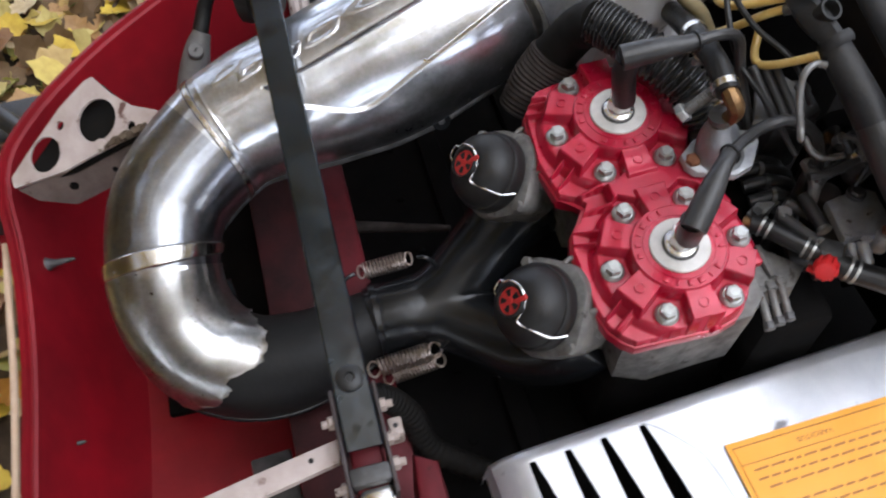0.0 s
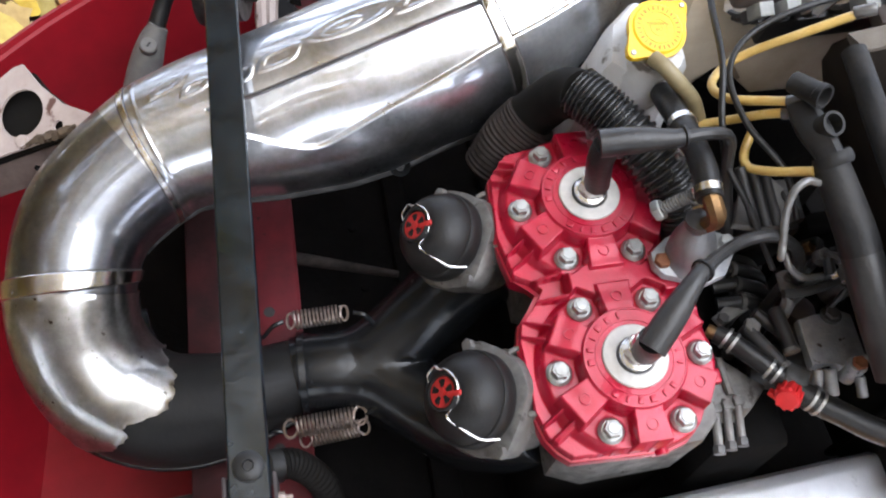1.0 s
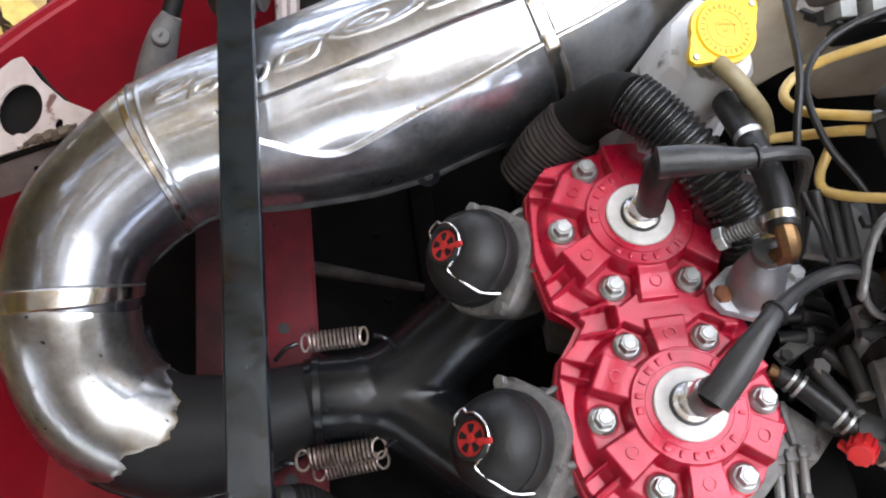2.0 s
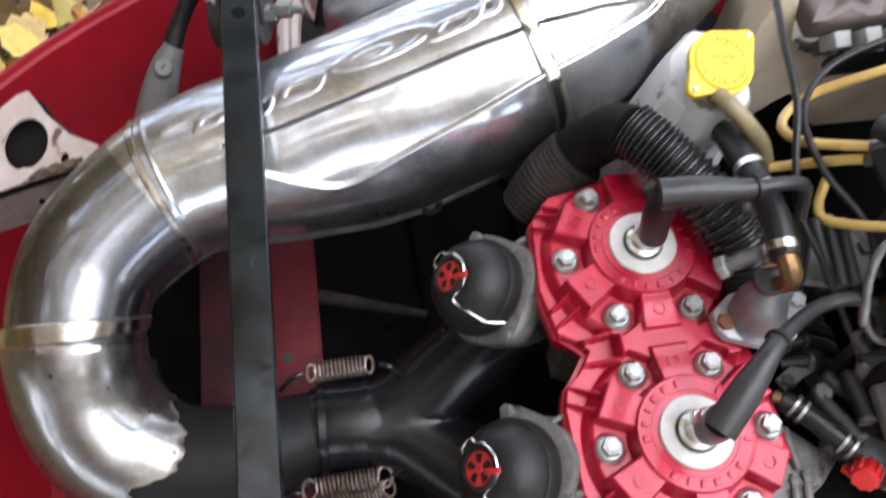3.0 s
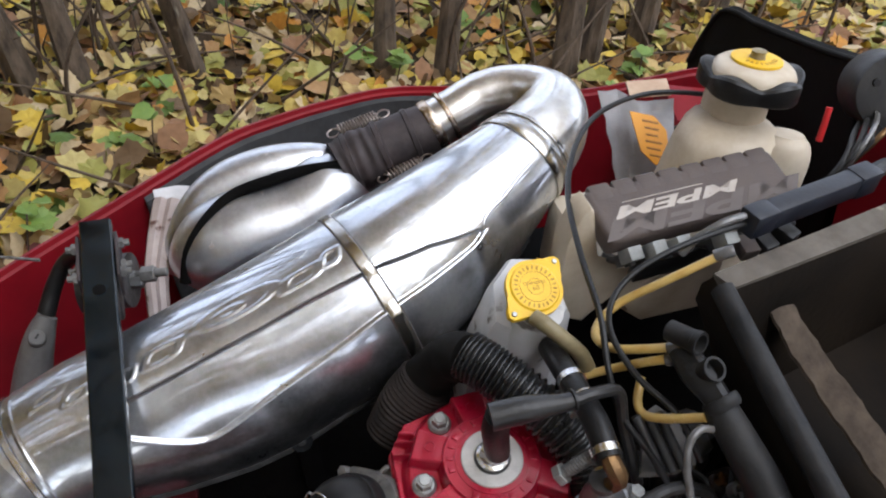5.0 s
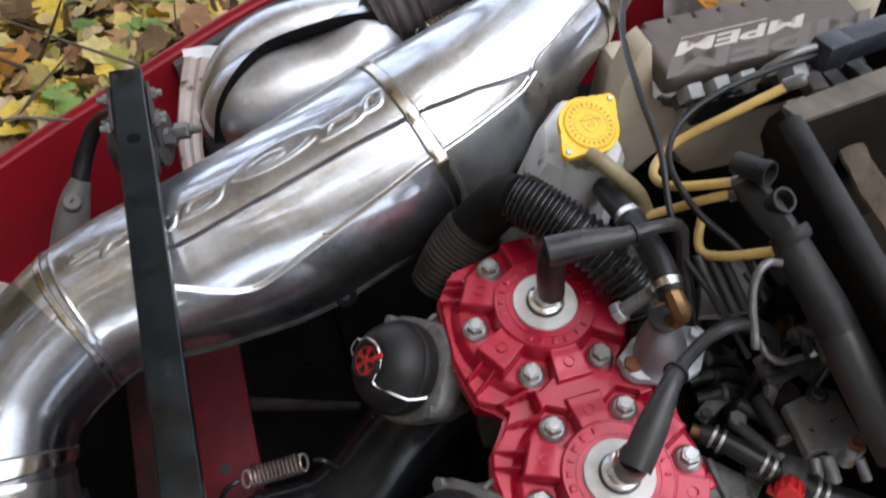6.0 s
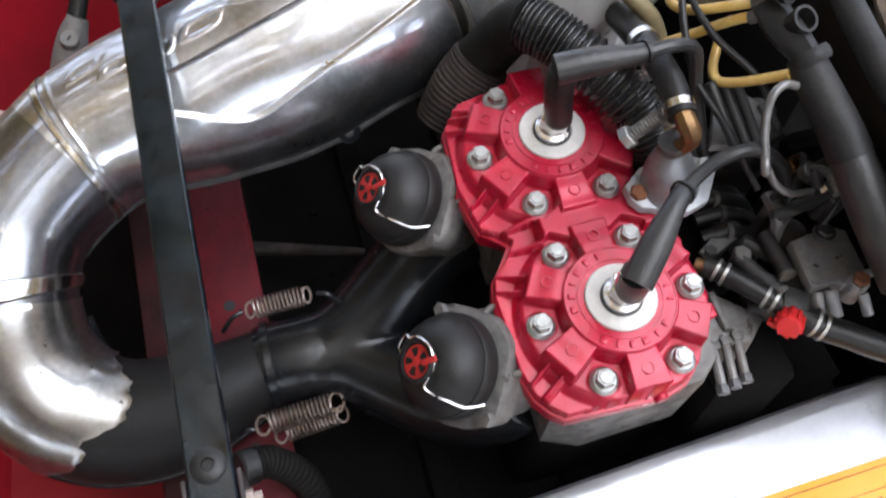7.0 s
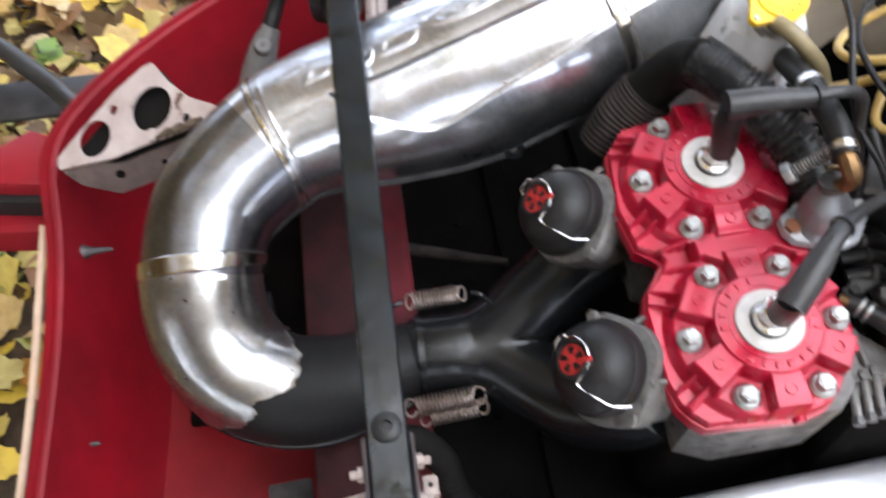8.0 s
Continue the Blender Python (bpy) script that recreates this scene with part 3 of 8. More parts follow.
def build_belly_pan():
    pan = thing("belly_pan", "glossy red plastic sled belly pan, open at the top", "belly pan", at=(0.3, 0.55, 0.1))
    back = Matrix.Translation((-0.3, -0.55, -0.1))
    loop = closed_spline(RIM, 4)
    n = len(loop)
    normals = []
    for i in range(n):
        d = loop[(i + 1) % n] - loop[i - 1]
        v = Vector((d[1], -d[0], 0)).normalized()
        normals.append(v)  # towards the inside when the loop runs clockwise
    rings = [(-0.004, lambda q: 0.10), (-0.020, lambda q: q[2] - 0.10), (-0.0125, lambda q: q[2] - 0.012), (-0.0095, lambda q: q[2] - 0.001), (-0.0035, lambda q: q[2] + 0.001),
             (-0.001, lambda q: q[2] - 0.0045), (0.0012, lambda q: q[2] - 0.0045), (0.003, lambda q: q[2] - 0.001), (0.0065, lambda q: q[2] - 0.003), (0.011, lambda q: q[2] - 0.03),
             (0.045, lambda q: floor_z(q[1]) + 0.03), (0.075, lambda q: floor_z(q[1]))]
    bm = bmesh.new()
    made = []
    for off, fz in rings:
        ring = []
        for q, v in zip(loop, normals):
            ring.append(bm.verts.new(back @ Vector((q[0] + v.x * off, q[1] + v.y * off, fz(q)))))
        made.append(ring)
    for a, b in zip(made, made[1:]):
        for k in range(n):
            bm.faces.new((a[k], a[(k + 1) % n], b[(k + 1) % n], b[k]))
    bm.faces.new(made[-1])
    bm.faces.new(made[0][::-1])
    part("shell", bm, "red", pan)
    # moulded crease running from the front wall on to the floor
    fold = sweep(bmesh.new(), [(-0.319, 0.53, 0.39, 0.005), (-0.303, 0.555, 0.312, 0.008), (-0.285, 0.575, 0.262, 0.010), (-0.255, 0.573, 0.2375, 0.010), (-0.2, 0.565, 0.2365, 0.009), (-0.14, 0.56, 0.236, 0.004)], None, 8, 4)
    bmesh.ops.transform(fold, matrix=back, verts=fold.verts)
    part("moulded_crease", fold, "red", pan)
    return pan


belly_pan = build_belly_pan()


def build_liner():
    """Dark liner along the far inner wall behind the silencer."""
    bm = bmesh.new()
    s = [q for q in closed_spline(RIM, 4)[20:60] if 0.03 < q[0] < 0.56]
    rows = [[bm.verts.new((q[0] + sx * o, q[1] - o, z(q))) for q in s for sx in [float(np.interp(q[0], [0.2, 0.42], [0.5, -0.3]))]] for o, z in
            ((0.0085, lambda q: q[2] - 0.006), (0.015, lambda q: q[2] - 0.009), (0.075, lambda q: 0.36), (0.070, lambda q: 0.355), (0.0125, lambda q: q[2] - 0.02))]
    for a, b in zip(rows, rows[1:] + rows[:1]):
        for k in range(len(s) - 1):
            bm.faces.new((a[k], a[k + 1], b[k + 1], b[k]))
    return tagged(part("wall_liner", bm, "liner"), "dark grey heat liner against the inner hull wall", "liner")


build_liner()


def build_engine_tray():
    """Chassis pan under the engine, with folded stiffeners and rivets; its black holds the bay's deep shade."""
    tray = thing("chassis_tray", "chassis tray painted black for the bay's deep shade", "chassis", at=(0.52, 0.53, 0.285))
    part("floor_panel", box(bmesh.new(), (0.97, 0.84, 0.02), (-0.035, 0, 0), None, 0.004), "shadeblack", tray)
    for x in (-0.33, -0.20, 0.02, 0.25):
        part("stiffener", box(bmesh.new(), (0.03, 0.80, 0.016), (x, 0, 0.016), None, 0.005), "shadeblack", tray)
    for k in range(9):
        part("rivet", lathe(bmesh.new(), [(0.006, 0.0095), (0.005, 0.013), (0.0, 0.014)], Matrix.Translation((-0.39 + 0.006 * (k % 2), -0.36 + 0.09 * k, 0)), 12), "shadeblack", tray)
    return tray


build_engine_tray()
# added black sheet: shade on the floor inside the pipe's loop
tagged(part("foam_mat", box(bmesh.new(), (0.27, 0.36, 0.012), (-0.070, 0.66, 0.268), pose(0, 0, 0, 0), 0.004), "shadeblack"), "added black sheet for the shade inside the pipe's loop", "mat")
strap = thing("floor_strap", "dark ribbed rubber strap across the hull floor", "strap", at=(-0.052, 0.58, 0.26))
part("band", box(bmesh.new(), (0.034, 0.62, 0.010), (0, 0, 0), pose(0, 0, 0, 6.84), 0.003), "dusty", strap)
for k in range(28):
    part("strap_rib", box(bmesh.new(), (0.030, 0.010, 0.004), (0, -0.29 + 0.0215 * k, 0.006), pose(0, 0, 0, 6.84), 0.001), "dusty", strap)


def build_cross_beam():
    beam = thing("cross_beam", "red painted steel cross beam with bolt holes", "beam", at=(0.0, 0.52, 0.40), rx=6.84)
    bm = bmesh.new()
    box(bm, (0.055, 0.62, 0.004), (0.025, 0.0, 0.012), None, 0.001)
    box(bm, (0.004, 0.62, 0.05), (0.0525, 0.0, -0.011), None, 0.001)
    part("beam_body", bm, "redbeam", beam)
    part("beam_back", box(bmesh.new(), (0.055, 0.62, 0.05), (-0.033, 0.0, -0.02), None, 0.002), "beamdark", beam, "dark red inner beam half")
    for y in (0.012, -0.13, 0.16, -0.22):
        part("bolt_hole", lathe(bmesh.new(), [(0, 0.0146), (0.0058, 0.0146), (0.0058, 0.0135), (0, 0.0135)], Matrix.Translation((0.022, y, 0)), 16), "rubber", beam, "dark bolt hole")
    return beam


build_cross_beam()
tagged(part("link_rod", rod(bmesh.new(), (0.045, 0.622, 0.375), (0.165, 0.580, 0.385), 0.0080, 0.0042, seg=16), "neck"), "dull brown tapered link rod", "rod")


# ---- engine ----
VALVES = (((0.1735, 0.4835, 0.5970), (0.1483, 0.4817, 0.6198)), ((0.1722, 0.3388, 0.5862), (0.1470, 0.3370, 0.6090)))


def build_engine():
    eng = thing("engine", "dirty cast aluminium twin-cylinder engine block under a red head", "engine")
    eng.matrix_world = HEAD @ Matrix.Translation((0, 0, -0.33))
    inv = Matrix.Translation((0, 0, 0.33))
    world = eng.matrix_world.inverted()
    for y, (base, tip) in zip((BORE, -BORE), VALVES):
        t = prism(bmesh.new(), [(-0.058, y - 0.050), (-0.030, y - 0.062), (0.050, y - 0.060), (0.068, y - 0.045), (0.068, y + 0.045), (0.050, y + 0.060), (-0.030, y + 0.062), (-0.058, y + 0.050)], -0.135, -0.0425, inv, 0.004)
        part("cylinder", t, "cast", eng)
        # slanted exhaust valve housing on the front of the cylinder
        m = world @ along(base, tip)[0]
        t = bmesh.new()
        rings = []
        for z, r, k in ((-0.066, 0.034, 0.1), (-0.040, 0.0385, 0.25), (-0.032, 0.0415, 0.6), (-0.017, 0.0425, 0.8), (-0.0125, 0.0415, 0.7), (-0.0110, 0.0380, 0.2)):
            ring = []
            for q in range(48):
                w = 2 * math.pi * q / 48
                ear = max(0.0, math.cos(w - radians(8))) ** 14 + max(0.0, math.cos(w - radians(172))) ** 14 + 0.6 * max(0.0, math.cos(w - radians(90))) ** 6
                rr = r + 0.0085 * k * ear + 0.0006 * math.sin(5 * w + z * 400) + 0.0005 * math.sin(11 * w)
                ring.append(t.verts.new(m @ Vector((rr * math.cos(w), rr * math.sin(w), z))))
            rings.append(ring)
        for a, b in zip(rings, rings[1:]):
            for q in range(48):
                t.faces.new((a[q], a[(q + 1) % 48], b[(q + 1) % 48], b[q]))
        t.faces.new(rings[0][::-1])
        t.faces.new(rings[-1])
        part("valve_housing", t, "cast", eng)
        # web between the housing and the cylinder, with its cast drips
        part("housing_web", prism(bmesh.new(), [(-0.032, -0.010), (0.032, -0.010), (0.036, 0.026), (0.026, 0.042), (-0.026, 0.042), (-0.036, 0.026)], -0.056, -0.024, m, 0.005), "cast", eng)
        for q in range(5):
            x = -0.026 + 0.013 * q
            part("cast_drip", sweep(bmesh.new(), [tuple(m @ Vector((x, 0.034 + 0.002 * (q % 2), -0.020))), tuple(m @ Vector((x * 1.05, 0.0395, -0.0225))), tuple(m @ Vector((x * 1.1, 0.043, -0.030)))], 0.0024, 7, 4), "cast", eng)
        for sx, sy in ((0.0455, 0.006), (-0.0455, 0.006)):
            part("flange_bolt", hexagon(bmesh.new(), m @ Vector((sx, sy, -0.014)), m @ Vector((sx, sy, -0.007)), 0.0054), "cast", eng)
        t = lathe(bmesh.new(), [(0, -0.03), (0.035, -0.03), (0.035, 0.012), (0.031, 0.016), (0, 0.016)], inv @ pose(-0.06, y + 0.01, -0.135, 0, -75, 0), 24)
        part("exhaust_port", t, "darkcast", eng)
    # crankcase in the same black, for the shade below the head
    part("crankcase", box(bmesh.new(), (0.15, 0.25, 0.17), (0.012, 0.004, 0.085), None, 0.02, 3), "shadeblack", eng)
    part("base_plate", prism(bmesh.new(), [(-0.050, -0.106), (-0.030, -0.1285), (0.044, -0.1285), (0.066, -0.098), (0.066, 0.12), (-0.05, 0.12)], -0.064, -0.045, inv, 0.003), "cast", eng)
    for k in range(9):
        part("cast_mark", box(bmesh.new(), (0.0028, 0.001, 0.006), (0.000 + 0.0055 * k, -0.1289, -0.0545), inv, 0.0003), "cast", eng)
    return eng


HEAD = pose(0.289, 0.4042, 0.6445, 6.84, -4.5)
BORE = 0.0702
build_engine()
OUTLINE = [(x * 0.985 + 0.0008, y + 0.0035 - 0.020 * x) for x, y in [(-0.0765, -0.026), (-0.081, -0.042), (-0.0805, -0.100), (-0.0757, -0.1187), (-0.0675, -0.130), (-0.0586, -0.1373), (0.015, -0.1393), (0.0322, -0.1347), (0.0425, -0.1265),
           (0.0705, -0.080), (0.072, -0.03), (0.064, 0.0), (0.070, 0.03), (0.070, 0.078), (0.050, 0.112), (0.022, 0.1300), (0.0015, 0.1385), (-0.0226, 0.1355),
           (-0.0578, 0.1287), (-0.0755, 0.1070), (-0.081, 0.050), (-0.0740, 0.012), (-0.0610, 0.005), (-0.0547, -0.0018), (-0.0645, -0.0153)]]


def head_bolts():
    out = []
    for cy in (BORE, -BORE):
        for a in (0, 60, 120, 180, 240, 300):
            out.append((0.0555 * math.cos(radians(a)), cy + 0.0555 * math.sin(radians(a)) * 0.87 / 0.866))
    return out


def inside_by(px, py, loop):
    """How far grid points lie inside a closed outline (minus: outside)."""
    best = np.full(px.shape, 9.0)
    inside = np.zeros(px.shape, bool)
    for (ax, ay), (bx, by) in zip(loop, loop[1:] + loop[:1]):
        u = np.clip(((px - ax) * (bx - ax) + (py - ay) * (by - ay)) / ((bx - ax) ** 2 + (by - ay) ** 2), 0, 1)
        best = np.minimum(best, np.hypot(px - ax - u * (bx - ax), py - ay - u * (by - ay)))
        if ay != by:
            inside ^= ((ay > py) != (by > py)) & (px < (bx - ax) * (py - ay) / (by - ay) + ax)
    return np.where(inside, best, -best)


def ease(v, lo, hi):
    u = np.clip((v - lo) / (hi - lo), 0, 1)
    return u * u * (3 - 2 * u)


def head_height(px, py):
    """Height of the casting's upper side: flange, skirt, valleys with the bolt seats, blocks, ribs and water jackets."""
    d = inside_by(px, py, OUTLINE)
    low, seat = -0.0335, -0.0142
    wide = 0.0060 * ease(-px, 0.02, 0.05)
    h = np.full(px.shape, low) + 0.0050 * ease(d, 0.0030 + wide, 0.0060 + wide)
    for cy in (BORE, -BORE):
        x, y = px, py - cy
        r = np.hypot(x, y)
        # valley floor round the jacket, falling off to the flange outside the bolts
        h = np.maximum(h, seat - 0.0195 * ease(r, 0.0640, 0.0790))
        # round water jacket
        h = np.maximum(h, 0.0026 - 0.0260 * ease(r, 0.0385, 0.0445))
        for k in range(6):
            w = radians(30 + 60 * k)
            u, v = x * math.cos(w) + y * math.sin(w), np.abs(-x * math.sin(w) + y * math.cos(w))
            top = 0.0006 - 0.0012 * ease(u, 0.044, 0.058)
            half = 0.0118 + 0.10 * (u - 0.05)
            block = top - 0.0300 * (1 - ease(-v, -half - 0.0034, -half)) - 0.0300 * (1 - ease(-u, -0.0690, -0.0625)) - 0.04 * (u < 0.02)
            h = np.maximum(h, block)
            if k in (2, 3):
                rib = -0.0060 - 0.0230 * np.clip((u - 0.060) / 0.036, 0, 1.3) - 0.03 * (1 - ease(-np.abs(v - 0.0060), -0.0026, -0.0009)) - 0.03 * (u < 0.055)
                h = np.maximum(h, rib)
    # flat saddle between the cylinders, and ribs to the front edge
    saddle = -0.0052 - 0.030 * (1 - ease(-np.abs(px - 0.010), -0.046, -0.041)) - 0.030 * (1 - ease(-np.abs(py), -0.024, -0.017))
    h = np.maximum(h, saddle)
    for x0, y0, ang, top in ((-0.028, 0.012, 186, -0.0085), (-0.028, -0.010, 176, -0.0085), (-0.05, 0.116, 150, -0.0130), (-0.045, 0.098, 172, -0.0130), (0.0, -0.12, 268, -0.0130), (-0.050, -0.108, 214, -0.0130)):
        w = radians(ang)
        u, v = (px - x0) * math.cos(w) + (py - y0) * math.sin(w), np.abs(-(px - x0) * math.sin(w) + (py - y0) * math.cos(w))
        h = np.maximum(h, top - 0.0155 * np.clip(u / 0.042, 0, 1.2) - 0.03 * (1 - ease(-v, -0.0030, -0.0014)) - 0.03 * (u < 0) - 0.03 * ease(u, 0.030, 0.040))
    # six-sided pockets cut down to the bolt seats
    for x, y in head_bolts():
        r = np.zeros(px.shape)
        for a in (0, 60, 120):
            w = radians(a)
            r = np.maximum(r, np.abs((px - x) * math.cos(w) + (py - y) * math.sin(w)))
        h = np.minimum(h, seat + 0.03 * ease(r, 0.0122, 0.0175))
        rr = np.hypot(px - x, py - y)
        h = np.where(rr < 0.0108, seat + 0.0006, h)
    return np.where(d < 0.0022, low - 0.0025, h), d


def build_head():
    head = thing("cylinder_head", "bright red cast cylinder head with grey bolts", "cylinder head")
    head.matrix_world = HEAD
    part("flange", prism(bmesh.new(), OUTLINE, -0.0450, -0.0330, None, 0.0014), "head", head)
    xs, ys = np.arange(-0.086, 0.080, 0.0007), np.arange(-0.143, 0.154, 0.0007)
    gx, gy = np.meshgrid(xs, ys, indexing="ij")
    h, d = head_height(gx, gy)
    keep = d > 0.0012
    index = np.full(h.shape, -1)
    index[keep] = np.arange(keep.sum())
    q = keep[:-1, :-1] & keep[1:, :-1] & keep[1:, 1:] & keep[:-1, 1:]
    faces = np.stack([index[:-1, :-1][q], index[1:, :-1][q], index[1:, 1:][q], index[:-1, 1:][q]], 1)
    me = bpy.data.meshes.new("casting")
    me.from_pydata(np.stack([gx[keep], gy[keep], h[keep]], 1).tolist(), [], faces.tolist())
    me.shade_smooth()
    me.materials.append(M["head"])
    casting = new("casting", me)
    casting.parent = head
    for cy in (BORE, -BORE):
        m = Matrix.Translation((0, cy, 0))
        for k in range(6):
            r = m @ pose(0, 0, 0, 0, 0, 30 + 60 * k)
            part("cast_ring", lathe(bmesh.new(), [(0.0048, -0.0020), (0.0045, 0.0010), (0.0036, 0.0010), (0.0033, -0.0020)], r @ Matrix.Translation((0.0505, 0, 0)), 16), "head", head)
        part("plug_disc", lathe(bmesh.new(), [(0, 0.0012), (0.0246, 0.0012), (0.0249, 0.0044), (0.0241, 0.0052), (0.0150, 0.0052), (0.0142, 0.0034), (0, 0.0034)], m, 40), "washer", head, "pale grey machined disc round the plug")
        part("plug_well", lathe(bmesh.new(), [(0, 0.0040), (0.0144, 0.0040), (0.0144, 0.0042), (0.0, 0.0044)], m, 28), "darkcast", head, "oily ring round the plug")
        # raised rims of the jacket, and cast lettering as unreadable short bars between them
        for rr in (0.0292, 0.0382):
            part("jacket_rim", lathe(bmesh.new(), [(rr - 0.0008, 0.0020), (rr - 0.0005, 0.0033), (rr + 0.0005, 0.0033), (rr + 0.0008, 0.0020)], m, 56), "head", head)
        for k in range(22):
            if k in (4, 5, 12, 13, 20):
                continue
            r = m @ pose(0, 0, 0, 0, 0, k * 360 / 22)
            part("cast_mark", box(bmesh.new(), (0.0050, 0.0022 + 0.0014 * (k % 3), 0.0020), (0.0337, 0, 0.0030), r, 0.0005), "head", head)
    part("drain_boss", rod(bmesh.new(), (0.012, -0.124, -0.033), (0.012, -0.1375, -0.033), 0.005, seg=12), "head", head)
    part("side_lug", box(bmesh.new(), (0.012, 0.012, 0.008), (0.070, -0.084, -0.037), pose(0, 0, 0, 0, 0, 0), 0.002), "head", head)
    drop = Matrix.Translation((0, 0, -0.0028))
    # bolts, with the hidden ones under the water outlet left out
    for x, y in head_bolts():
        if x > 0.04 and y > 0.0:
            continue
        b = part("head_bolt", lathe(bmesh.new(), [(0, -0.0105), (0.0098, -0.0105), (0.0100, -0.0088), (0.0078, -0.0068), (0, -0.0068)], drop @ Matrix.Translation((x, y, 0)), 20), "zinc", head, "grey flanged hex bolt")
        t = hexagon(bmesh.new(), (x, y, -0.0096), (x, y, -0.0030), 0.0069)
        part("bolt_hex", t, "zinc", b)
        part("bolt_dish", lathe(bmesh.new(), [(0.0048, -0.0002), (0.0042, 0.0006), (0.0, 0.0007)], drop @ Matrix.Translation((x, y, 0)), 16), "zinc", b)
    return head


build_head()


def build_plug(y, tilt):
    plug = thing("spark_plug", "bright steel spark plug in the red head", "spark plug", "spark plugs")
    plug.matrix_world = HEAD @ pose(0, y, 0.004, *tilt)
    part("shell", lathe(bmesh.new(), [(0, -0.002), (0.0132, -0.002), (0.0132, 0.005), (0.0105, 0.0065), (0.0105, 0.008), (0.0, 0.008)], None, 24), "steel", plug)
    part("hex", hexagon(bmesh.new(), (0, 0, 0.008), (0, 0, 0.021), 0.0114), "steel", plug)
    part("collar", lathe(bmesh.new(), [(0, 0.020), (0.0088, 0.020), (0.0088, 0.029), (0.0075, 0.032), (0, 0.032)], None, 20), "steel", plug)
    return plug


build_plug(BORE, (0, 0, 0))
build_plug(-BORE, (0, 0, 0))


def build_boot(label, elbow, run, lead, cap_r=0.0115):
    """A right-angled rubber plug cap and its lead."""
    boot = thing("plug_boot", label, "plug boot", "plug boots", elbow[0])
    back = Matrix.Translation([-c for c in elbow[0]])
    t = sweep(bmesh.new(), [(*p, r) for p, r in zip(elbow, (0.0100, 0.0104, 0.0106))], None, 16, 5)
    bmesh.ops.transform(t, matrix=back, verts=t.verts)
    part("socket", t, "rubber", boot)
    t = sweep(bmesh.new(), [(*run[0], 0.0104), (*run[1], 0.0100), (*run[2], 0.0072), (*run[3], 0.0066)], None, 16, 5)
    bmesh.ops.transform(t, matrix=back, verts=t.verts)
    part("sleeve", t, "dusty", boot)
    t = lathe(bmesh.new(), [(0.0070, -0.0015), (0.0085, -0.001), (0.0085, 0.001), (0.0070, 0.0015)], back @ along(run[3], lead[1])[0], 16)
    part("grommet", t, "rubber", boot)
    t = sweep(bmesh.new(), lead, 0.0048, 10, 6)
    bmesh.ops.transform(t, matrix=back, verts=t.verts)
    part("lead", t, "dusty", boot)
    return boot


build_boot("black rubber plug cap lying over the ribbed hose", [(0.2865, 0.4655, 0.678), (0.279, 0.462, 0.712), (0.279, 0.461, 0.731)],
           [(0.271, 0.459, 0.735), (0.297, 0.456, 0.740), (0.320, 0.452, 0.744), (0.330, 0.451, 0.746)],
           [(0.330, 0.451, 0.746), (0.350, 0.452, 0.747), (0.372, 0.456, 0.735), (0.382, 0.450, 0.70), (0.40, 0.43, 0.64)])
build_boot("worn black rubber plug cap pointing at the water outlet", [(0.2875, 0.3265, 0.662), (0.284, 0.322, 0.682), (0.282, 0.321, 0.692)],
           [(0.279, 0.315, 0.690), (0.296, 0.332, 0.704), (0.311, 0.347, 0.715), (0.322, 0.357, 0.716)],
           [(0.322, 0.357, 0.716), (0.341, 0.370, 0.712), (0.368, 0.384, 0.706), (0.398, 0.389, 0.70), (0.44, 0.395, 0.66), (0.46, 0.39, 0.6)])


